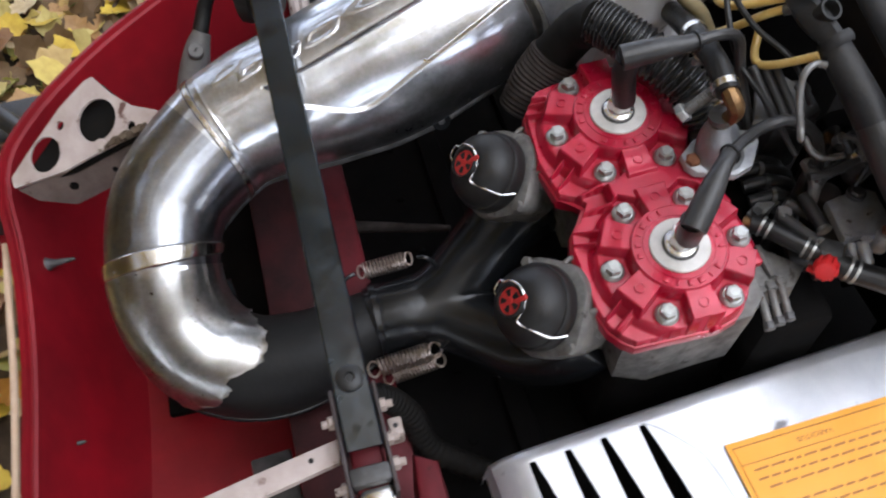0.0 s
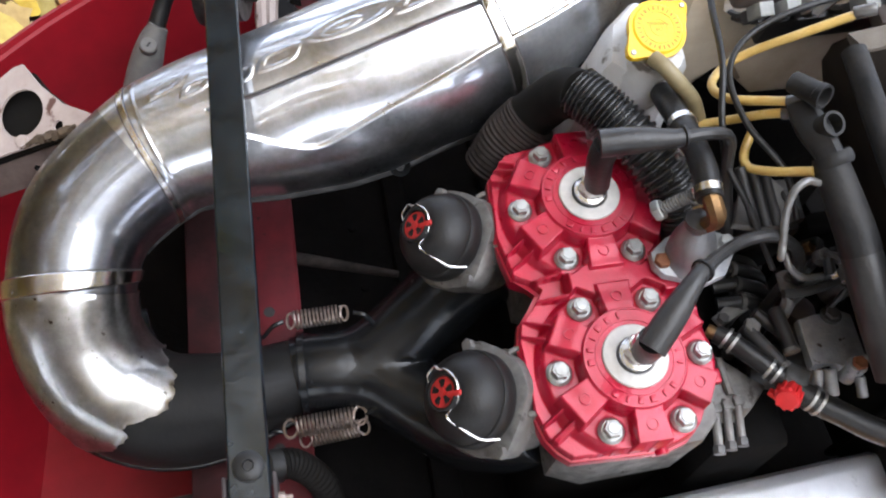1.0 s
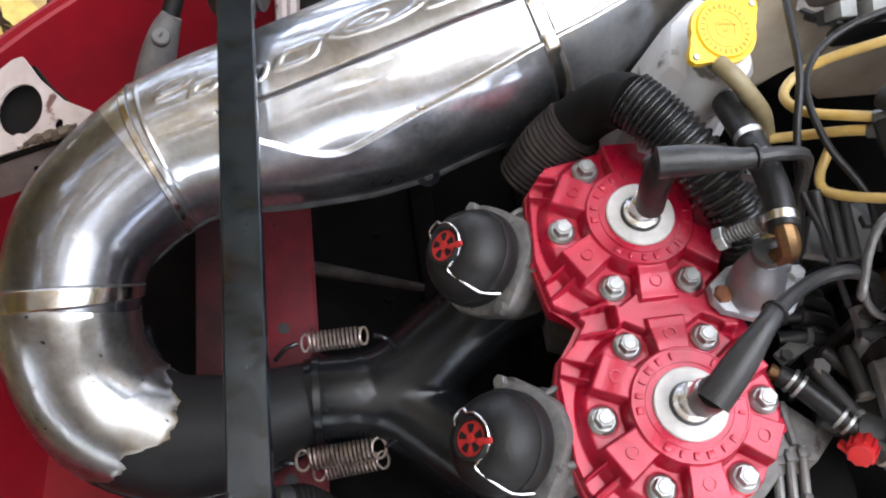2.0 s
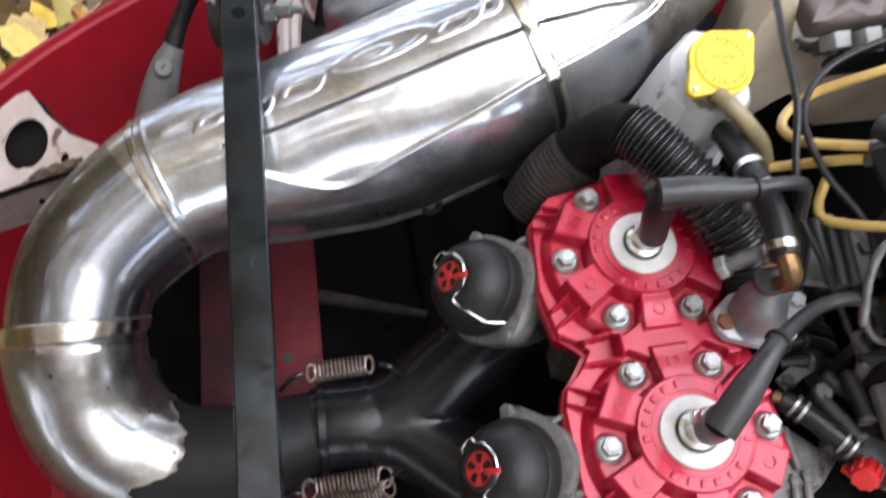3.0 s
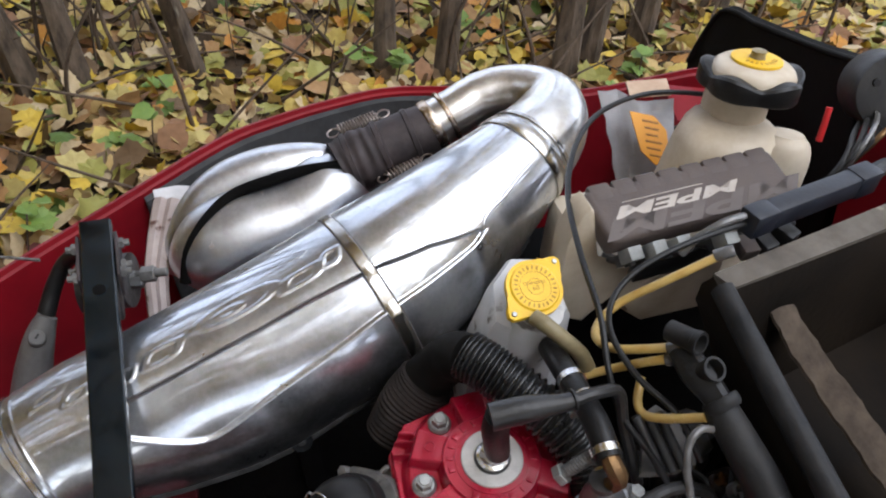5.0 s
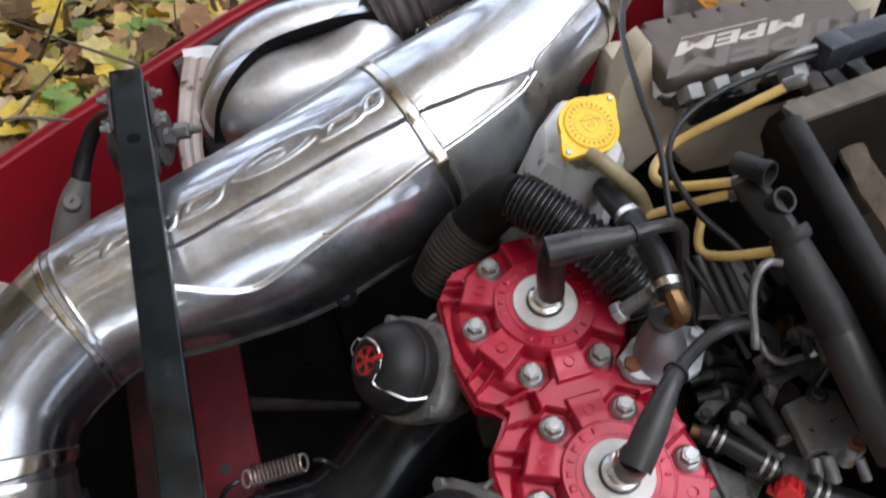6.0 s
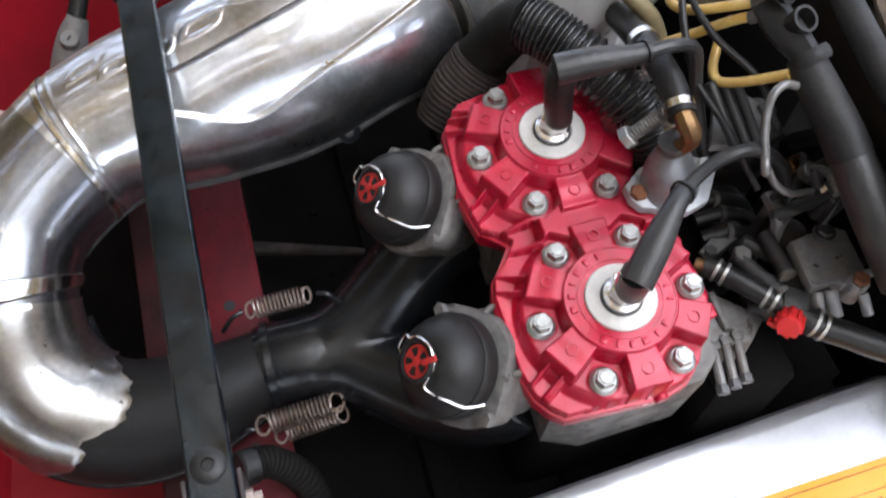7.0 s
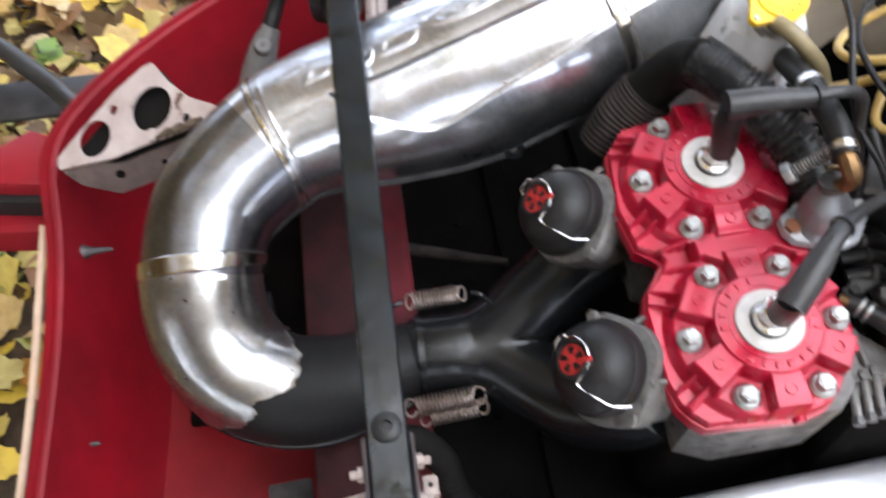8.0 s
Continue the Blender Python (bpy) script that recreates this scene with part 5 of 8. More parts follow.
build_spring("coppery steel exhaust spring hooked beside the joint", (0.046, 0.476, 0.490), (0.088, 0.475, 0.496), 0.0080, 0.0012, 12, 0.007)
build_spring("coppery steel exhaust spring hooked beside the joint", (0.040, 0.392, 0.440), (0.092, 0.393, 0.447), 0.0090, 0.0013, 14, 0.012)
build_spring("coppery steel exhaust spring beneath its twin", (0.052, 0.384, 0.430), (0.096, 0.386, 0.436), 0.0075, 0.0012, 13, 0.010)
build_spring("dull exhaust spring along the sleeve joint", (0.262, 0.901, 0.680), (0.305, 0.901, 0.694), 0.007, 0.0011, 13, 0.014)
build_spring("dull exhaust spring along the sleeve joint", (0.300, 0.831, 0.664), (0.338, 0.833, 0.678), 0.006, 0.0011, 10, 0.012)
for at, to in (((0.016, 0.472, 0.470), (0.036, 0.478, 0.486)), ((0.012, 0.393, 0.430), (0.030, 0.390, 0.436)), ((0.10, 0.474, 0.497), (0.118, 0.466, 0.488)), ((0.104, 0.393, 0.448), (0.122, 0.398, 0.452))):
    tagged(part("spring_hook", sweep(bmesh.new(), [at, tuple(Vector(at).lerp(Vector(to), 0.5) + Vector((0, 0, 0.006))), to], 0.0022, 8, 5), "blackpipe"), "black wire spring hook on the exhaust", "hook", "spring hooks")


# ---- brace bar ----
def build_brace():
    brace = thing("brace_bar", "blue-black painted steel brace bar across the engine bay", "brace bar", at=(0.0065, 0.50, 0.6515), rx=7.9)
    u = [(-0.014, -0.012), (-0.0114, -0.012), (-0.0114, -0.0015), (0.0114, -0.0015), (0.0114, -0.012), (0.014, -0.012), (0.014, -0.0004), (0.0136, 0.0006), (0.0124, 0.0015), (-0.0124, 0.0015), (-0.0136, 0.0006), (-0.014, -0.0004)]
    t = prism(bmesh.new(), u, -0.29, 0.262, pose(0, 0, 0, 90, 0, 0))
    part("channel", t, "bar", brace)
    part("far_hole", lathe(bmesh.new(), [(0, 0.0016), (0.0056, 0.0016), (0.0056, 0.0021), (0, 0.0021)], Matrix.Translation((0, 0.208, 0)), 16), "shadeblack", brace, "dark drilled hole")
    part("rivet", lathe(bmesh.new(), [(0.0108, 0.001), (0.0105, 0.004), (0.0075, 0.006), (0.004, 0.0062), (0.0032, 0.004), (0, 0.004)], Matrix.Translation((0.0, -0.208, 0)), 28), "rubber", brace, "round black rivet head")
    part("end_collar", box(bmesh.new(), (0.030, 0.014, 0.026), (0, -0.281, -0.012), None, 0.003), "darkcast", brace, "dark clamp collar")
    part("end_shoe", box(bmesh.new(), (0.026, 0.030, 0.020), (0.002, -0.303, -0.018), None, 0.005), "steel", brace, "bright steel end shoe")
    for y in (0.262, -0.255):
        for sx in (-1, 1):
            side = part("side_plate", box(bmesh.new(), (0.003, 0.085 if y < 0 else 0.052, 0.050 if y < 0 else 0.032), (sx * 0.0165, y if y < 0 else y - 0.012, -0.026 if y < 0 else -0.017), None, 0.001), "sleeve", brace, "rusty brown side plate")
            for dy, dz in ((0.004, -0.008), (-0.028, -0.010), (-0.012, -0.020)) if y > 0 else ((0.024, -0.008), (-0.020, -0.012), (0.002, -0.024)) if sx > 0 else ((0.020, -0.010), (-0.030, -0.014)):
                h = hexagon(bmesh.new(), (sx * 0.0175, y + dy, dz), (sx * 0.0225, y + dy, dz), 0.0055)
                rod(h, (sx * 0.0175, y + dy, dz), (sx * 0.0275, y + dy, dz), 0.0031, seg=10)
                part("end_bolt", h, "tanwhite" if y < 0 else "cast", side, "dirty hex bolt")
        part("end_bracket", box(bmesh.new(), (0.024, 0.075, 0.06), (0, y, -0.042), None, 0.003), "darkcast" if y > 0 else "redbeam", brace)
    return brace


build_brace()


def build_levers():
    arm = thing("flat_lever", "scuffed pale flat steel lever beside the brace", "lever", at=(-0.02, 0.252, 0.590), rz=7, ry=-8)
    prism_pts = [(-0.36, -0.030), (-0.20, -0.018), (-0.12, -0.012), (-0.06, -0.010), (0.006, -0.009), (0.010, 0.009), (-0.06, 0.009), (-0.16, 0.008), (-0.36, 0.002)]
    part("strip", prism(bmesh.new(), prism_pts, -0.003, 0.003, None, 0.001), "white", arm)
    part("pivot_hole", lathe(bmesh.new(), [(0, 0.0028), (0.0022, 0.0028), (0.0022, 0.0034), (0, 0.0034)], Matrix.Translation((-0.014, 0.001, 0)), 12), "rubber", arm)
    blk = thing("pivot_block", "pale square pivot block bolted beside the brace", "pivot block", at=(0.033, 0.261, 0.585))
    part("body", box(bmesh.new(), (0.011, 0.015, 0.02), (0, 0, 0), None, 0.002), "tanwhite", blk)
    part("bore", lathe(bmesh.new(), [(0, 0.0100), (0.0020, 0.0100), (0.0020, 0.0106), (0, 0.0106)], None, 14), "rubber", blk, "small dark bore")
    tower = part("red_bracket", prism(bmesh.new(), [(-0.018, -0.07), (0.012, -0.06), (0.010, 0.012), (-0.008, 0.022)], -0.10, 0.0, pose(0.050, 0.225, 0.565, 5, 0, 0), 0.004), "redbeam")
    tagged(tower, "red painted steel suspension bracket", "bracket")
    tagged(part("lower_link", box(bmesh.new(), (0.045, 0.24, 0.008), (0, 0, 0), pose(-0.085, 0.27, 0.29, 5, 0, 4), 0.002), "darkcast"), "dull steel strap on the hull floor", "strap")
    dh = thing("drain_hose", "ribbed black hose curling into the dark bay", "hose", at=(0.075, 0.322, 0.375))
    line = [(0.015, 0.350, 0.462), (0.035, 0.354, 0.452), (0.058, 0.345, 0.42), (0.075, 0.322, 0.375), (0.13, 0.29, 0.345)]
    at = Vector((0.075, 0.322, 0.375))
    t = sweep(bmesh.new(), line, 0.013, 18, 30, shape=lambda f, a: 1 + 0.05 * math.sin(f * 2 * math.pi * 30))
    bmesh.ops.transform(t, matrix=Matrix.Translation(-at), verts=t.verts)
    part("tube", t, "cowl", dh, smooth=60)
    part("end_cuff", rod(bmesh.new(), Vector((0.010, 0.349, 0.464)) - at, Vector((0.024, 0.352, 0.458)) - at, 0.0150, seg=18), "rubber", dh, "plain rubber cuff")


build_levers()


# ---- cooling parts round the head ----
def moved(bm, at):
    bmesh.ops.transform(bm, matrix=Matrix.Translation([-c for c in at]), verts=bm.verts)
    return bm


def build_outlet():
    at = (0.349, 0.408, 0.651)
    o = thing("water_outlet", "cast aluminium water outlet housing bolted to the head", "water outlet", at=at, rx=6.84)
    flange = [(-0.026, -0.006), (-0.020, -0.014), (0.012, -0.025), (0.030, -0.019), (0.046, 0.003), (0.045, 0.014), (0.018, 0.026), (-0.010, 0.018), (-0.026, 0.006)]
    part("flange", prism(bmesh.new(), flange, -0.006, 0.002, None, 0.0014), "castclean", o)
    part("dome", lathe(bmesh.new(), [(0.0225, 0.001), (0.0200, 0.004), (0.0190, 0.012), (0.0176, 0.022), (0.0150, 0.031), (0.0112, 0.038), (0.0100, 0.042), (0.0, 0.046)], pose(0.005, -0.001, 0, -10, -10, 0), 28), "domecast", o)
    part("flange_bolt", hexagon(bmesh.new(), (-0.0195, -0.003, 0.002), (-0.0195, -0.003, 0.0065), 0.0066), "rust", o, "rusty hex bolt")
    part("flange_bolt", hexagon(bmesh.new(), (0.038, 0.008, 0.002), (0.038, 0.008, 0.008), 0.0060), "zinc", o, "grey hex bolt")
    part("elbow_seat", lathe(bmesh.new(), [(0.0105, 0.044), (0.0105, 0.0495), (0.0, 0.050)], pose(0.003, -0.001, 0, -10, -8, 0), 20), "darkcast", o)
    e = sweep(bmesh.new(), [(0.0, 0.004, 0.044, 0.0064), (0.002, 0.001, 0.056, 0.0068), (0.0, 0.001, 0.065, 0.0070), (-0.003, 0.006, 0.071, 0.0070), (-0.004, 0.014, 0.073, 0.0066)], None, 8, 4)
    part("brass_elbow", e, "brass", o, "aged brass elbow")
    return o


build_outlet()


def ribbed(s0, depth):
    return lambda f, a: 1.0 + depth * math.sin(f * 2 * math.pi * s0)


def build_ribbed_hose():
    at = (0.315, 0.50, 0.69)
    h = thing("ribbed_air_hose", "black ribbed air hose running past the head", "hose", at=at)
    t = sweep(bmesh.new(), [(0.286, 0.545, 0.701, 0.0205), (0.299, 0.528, 0.700, 0.0205), (0.313, 0.511, 0.696, 0.0205), (0.333, 0.485, 0.687, 0.0205), (0.351, 0.460, 0.673, 0.0205), (0.362, 0.441, 0.653, 0.0200)],
              None, 22, 60, shape=lambda f, a: 1.03 - 0.15 * abs(math.sin(f * math.pi * 27)) ** 3)
    part("ribs", moved(t, at), "ribrubber", h, smooth=60)
    part("cuff", moved(rod(bmesh.new(), (0.360, 0.443, 0.656), (0.366, 0.432, 0.640), 0.0205, seg=24), at), "railblack", h, "plain rubber cuff")
    return h


build_ribbed_hose()


def build_coupling():
    at = (0.245, 0.555, 0.62)
    h = thing("air_coupling", "dusty rubber air coupling with worn ribs", "coupling", at=at)
    part("neck", moved(sweep(bmesh.new(), [(0.236, 0.562, 0.585, 0.027), (0.250, 0.569, 0.615, 0.027), (0.266, 0.572, 0.640, 0.026)], None, 24, 22, shape=ribbed(14, 0.03)), at), "neck", h, "dusty ribbed neck")
    part("cuff", moved(sweep(bmesh.new(), [(0.262, 0.576, 0.632, 0.0225), (0.274, 0.572, 0.655, 0.0215), (0.281, 0.562, 0.678, 0.0210), (0.284, 0.551, 0.692, 0.0208), (0.288, 0.542, 0.698, 0.0206)], None, 24, 6), at), "cowl", h)
    return h


build_coupling()


def build_outlet_hose():
    at = (0.352, 0.46, 0.715)
    h = thing("bleed_hose", "short black coolant hose with steel clamps", "hose", at=at)
    part("tube", moved(sweep(bmesh.new(), [(0.3445, 0.411, 0.7235), (0.347, 0.438, 0.728), (0.347, 0.472, 0.726), (0.350, 0.506, 0.716), (0.354, 0.532, 0.706)], 0.0098, 16, 6), at), "rubber", h)
    for p, d in (((0.3448, 0.4175, 0.7240), (0.1, 0.9, 0.15)), ((0.347, 0.461, 0.7270), (-0.05, 0.9, -0.05)), ((0.3478, 0.482, 0.7240), (0.1, 0.9, -0.2))):
        clamp(h, Vector(p) - Vector(at), d, 0.0102, 0.0060)
    # worm clamp: slotted screw head, threaded housing and band
    c = thing("worm_clamp", "dirty steel worm clamp round the outlet neck", "hose clamp", at=(0.331, 0.424, 0.706))
    a, e = Vector((-0.009, 0.001, -0.010)), Vector((0.009, -0.002, 0.010))
    part("screw_head", hexagon(bmesh.new(), a, a + (a - e) * 0.26, 0.0085), "zinc", c, "slotted hex screw head")
    part("screw", coil(bmesh.new(), tuple(a), tuple(e), 0.0042, 0.0012, 11, 0.002), "cast", c, "worn worm thread")
    part("housing", rod(bmesh.new(), a, e, 0.0040, seg=10), "brass", c)
    part("buckle", box(bmesh.new(), (0.010, 0.010, 0.012), (0.011, -0.002, 0.012), pose(0, 0, 0, 20, 40, 0), 0.002), "steel", c)


build_outlet_hose()


def build_coolant_bottle():
    at = (0.345, 0.579, 0.669)
    b = thing("coolant_bottle", "grubby milky plastic coolant bottle", "coolant bottle", at=at)
    ol = [(-0.046, -0.020), (-0.030, -0.036), (0.030, -0.040), (0.052, -0.022), (0.056, 0.026), (0.034, 0.062), (0.005, 0.068), (-0.034, 0.036)]
    part("tank", prism(bmesh.new(), ol, -0.09, 0.052, pose(0, 0, 0, 8, 0, 0), 0.012, 0.016), "milky", b)
    part("neck", lathe(bmesh.new(), [(0.026, 0.0), (0.0245, 0.040), (0.0195, 0.05), (0.0195, 0.066), (0, 0.066)], pose(0.0, -0.012, 0.0, 14, 4, 0), 28), "milky", b)
    return b


build_coolant_bottle()


def build_pressure_cap():
    c = thing("pressure_cap", "bright yellow pressure cap with printed warning ring", "cap")
    c.matrix_world = pose(0.346, 0.566, 0.738, 22, 2, 0) @ Matrix.Scale(0.96, 4)
    part("skirt", lathe(bmesh.new(), [(0, 0), (0.0235, 0), (0.0235, 0.006), (0, 0.006)], None, 32), "steel", c)
    ol = []
    for k in range(48):
        a = 2 * math.pi * k / 48
        ear = max(0.0, math.cos(a - radians(40))) ** 22 + max(0.0, math.cos(a - radians(220))) ** 22
        ol.append(((0.0255 + 0.0125 * ear) * math.cos(a), (0.0255 + 0.0125 * ear) * math.sin(a)))
    part("cover", prism(bmesh.new(), ol, 0.005, 0.0105, None, 0.0012), "yellow", c)
    part("crown", lathe(bmesh.new(), [(0.0225, 0.0104), (0.021, 0.0122), (0.0, 0.0126)], None, 36), "yellow", c)
    for r0, r1 in ((0.0140, 0.0137), (0.0075, 0.0071)):
        part("print_ring", ring_prism(bmesh.new(), circle(r0, 32), circle(r1, 32), 0.0123, 0.01275), "ochre", c)
    words("print_word", "WARNING", 0.0042, pose(0, 0.0035, 0.01265, 0, 0, 180), "ochre", c, 0.0001)
    words("print_word", "09", 0.0062, pose(0, -0.001, 0.01268, 0, 0, 180), "ochre", c, 0.0001)
    for k in range(26):
        a = 360 / 26 * k
        part("print_bar", box(bmesh.new(), (0.0034, 0.0012 + 0.0006 * (k % 2), 0.0003), (0.0175, 0, 0.0124), pose(0, 0, 0, 0, 0, a)), "ochre", c)
    for a in (40, 220):
        part("rivet", lathe(bmesh.new(), [(0, 0.0105), (0.0026, 0.0105), (0.002, 0.0118), (0, 0.012)], Matrix.Translation((0.0325 * math.cos(radians(a)), 0.0325 * math.sin(radians(a)), 0)), 14), "zinc", c)
    return c


build_pressure_cap()
hose("overflow_tube", "tan overflow tube from the bottle neck", "tube", [(0.338, 0.540, 0.738), (0.345, 0.527, 0.738), (0.357, 0.518, 0.729), (0.370, 0.512, 0.716), (0.380, 0.509, 0.698)], 0.0066, "hosetan")


def build_cream_tank():
    at = (0.47, 0.66, 0.60)
    b = thing("fuel_tank_neck", "large cream plastic tank behind the coolant bottle", "tank", at=at)
    face = [(0.402, 0.690), (0.400, 0.738), (0.409, 0.770), (0.416, 0.776), (0.421, 0.770), (0.424, 0.750), (0.429, 0.716), (0.450, 0.704), (0.582, 0.700), (0.584, 0.616), (0.506, 0.612),
            (0.482, 0.632), (0.476, 0.656), (0.460, 0.664), (0.446, 0.652), (0.438, 0.628), (0.414, 0.640)]
    part("tank_back", moved(box(bmesh.new(), (0.15, 0.09, 0.09), (0.512, 0.682, 0.655), None, 0.012), at), "cream", b)
    part("tank_body", moved(prism(bmesh.new(), face, -0.638, -0.612, pose(0, 0, 0, 90, 0, 0), 0.005), at), "cream", b)
    # black disc paints the shade inside the tank's hollow
    part("filler_hollow", moved(rod(bmesh.new(), (0.461, 0.622, 0.645), (0.461, 0.640, 0.642), 0.022, seg=24), at), "shadeblack", b, "black disc for the shade in the tank's hollow")
    # added panel, black in place of the darkness under the tanks
    sh = thing("tank_shade_block", "added black panel for the darkness under the plastic tanks", "panel", at=(0.56, 0.72, 0.45))
    part("panel", box(bmesh.new(), (0.33, 0.13, 0.30), (0, 0, 0), None, 0.006), "shadeblack", sh)
    part("lip", box(bmesh.new(), (0.33, 0.012, 0.012), (0, -0.068, 0.143), None, 0.003), "shadeblack", sh)
    return b


build_cream_tank()


# ---- electrics ----
def build_module():
    m = thing("ignition_module", "brown-grey finned ignition module with silver print", "electronic module")
    m.matrix_world = pose(0.528, 0.622, 0.750, 12, -2.0, 4)
    part("case", box(bmesh.new(), (0.205, 0.058, 0.024), (0, 0.006, 0.003), None, 0.006, 3), "module", m)
    for k in range(8):
        part("fin", box(bmesh.new(), (0.0225, 0.020, 0.010), (-0.085 + 0.0245 * k, 0.0295, 0.0104), None, 0.003), "module", m)
    part("underside", box(bmesh.new(), (0.17, 0.012, 0.030), (0.012, -0.034, -0.022), None, 0.002), "rubber", m, "black connector shroud")
    words("print_word", "MPEM", 0.0165, pose(-0.014, 0.004, 0.0154, 0, 0, 180), "print", m, 0.0002, 3.05, 0.0005, 0.3)
    words("print_word", "MPEM", 0.030, pose(0.012, -0.010, 0.0152, 0, 0, 180), "ghost", m, 0.0001, 2.7, 0.0009, 0.3)
    part("print_line", box(bmesh.new(), (0.085, 0.0008, 0.0004), (-0.030, 0.0135, 0.0152)), "print", m)
    return m


build_module()


def build_connector(x, y, z, rz):
    c = thing("wiring_connector", "pale grey plug connector under the module", "connector", "module connectors")
    c.matrix_world = pose(x, y, z, 35, 0, rz)
    part("shell", box(bmesh.new(), (0.0136, 0.012, 0.019), (0, 0, 0), None, 0.0007), "plug", c)
    part("skirt", box(bmesh.new(), (0.0128, 0.011, 0.010), (0, -0.001, -0.0140), None, 0.0008), "dusty", c, "dark plug body")
    part("latch", box(bmesh.new(), (0.006, 0.003, 0.010), (0, -0.0072, -0.006), None, 0.0006), "dusty", c)
    part("cable_tail", sweep(bmesh.new(), [(0, 0, -0.012), (0.002, 0.002, -0.03), (0.006, 0.01, -0.05)], 0.0045, 8, 4), "rubber", c)


for x, y, z in ((0.447, 0.584, 0.742), (0.4655, 0.5785, 0.750), (0.484, 0.573, 0.757), (0.518, 0.560, 0.768)):
    build_connector(x, y, z, 6)
for k in range(3):
    c = thing("small_plug", "small dull green and grey wiring plug", "connector", "small plugs", (0.555 + 0.024 * k, 0.57 + 0.004 * k, 0.742 - 0.004 * (k % 2)), 10, 0, 12 * k)
    part("shell", box(bmesh.new(), (0.017, 0.02, 0.014), (0, 0, 0), None, 0.002), ("module", "dusty", "dusty")[k], c)
    part("wire", sweep(bmesh.new(), [(0, 0.008, 0), (0.004, 0.02, 0.002), (0.016, 0.035, -0.008)], 0.0024, 8, 4), "rubber", c)


def build_block():
    b = thing("cable_junction", "navy-black plastic cable junction sleeve", "cable junction")
    b.matrix_world = along((0.533, 0.558, 0.785), (0.67, 0.590, 0.781))[0]
    part("barrel", box(bmesh.new(), (0.019, 0.022, 0.155), (0, 0, 0.085), None, 0.003), "navy", b)
    part("end_sleeve", box(bmesh.new(), (0.021, 0.024, 0.028), (0, 0, 0.012), None, 0.003), "navy", b)
    part("end_sleeve", box(bmesh.new(), (0.022, 0.025, 0.030), (0, 0, 0.150), None, 0.003), "navy", b)
    part("tail_cable", sweep(bmesh.new(), [(0, 0, 0.16), (0.004, 0, 0.2), (-0.02, 0.01, 0.26)], 0.008, 10, 5), "dusty", b)
    return b


build_block()
hose("control_cable", "thin black control cable looping over the bay", "cable", [(0.645, 0.755, 0.772), (0.575, 0.785, 0.766), (0.506, 0.768, 0.764), (0.452, 0.718, 0.766), (0.413, 0.652, 0.764), (0.390, 0.576, 0.764), (0.380, 0.514, 0.756), (0.374, 0.478, 0.736),
     (0.379, 0.452, 0.71), (0.397, 0.425, 0.687), (0.42, 0.39, 0.65)], 0.0027, "rubber", 10, 8)
hose("control_cable", "thin black control cable looping over the bay", "cable", [(0.60, 0.568, 0.772), (0.536, 0.559, 0.784), (0.461, 0.551, 0.776), (0.414, 0.541, 0.758), (0.389, 0.512, 0.746), (0.395, 0.472, 0.731), (0.416, 0.435, 0.719), (0.43, 0.41, 0.69)], 0.0026, "rubber", 10, 8)
hose("sheathed_wire", "pale grey sheathed wire entering the junction", "cable", [(0.534, 0.562, 0.790), (0.512, 0.562, 0.786), (0.490, 0.562, 0.772), (0.478, 0.560, 0.758)], 0.0036, "greyhose", 10, 6)
for k in range(3):
    a, b = (0.393 + 0.0095 * k, 0.453 - 0.001 * k, 0.703), (0.405 + 0.0095 * k, 0.416, 0.674)
    tagged(part("loom_sleeve", rod(bmesh.new(), a, b, 0.0042, seg=12), "dusty"), "short dull black wiring sleeve", "sleeve", "loom sleeves")


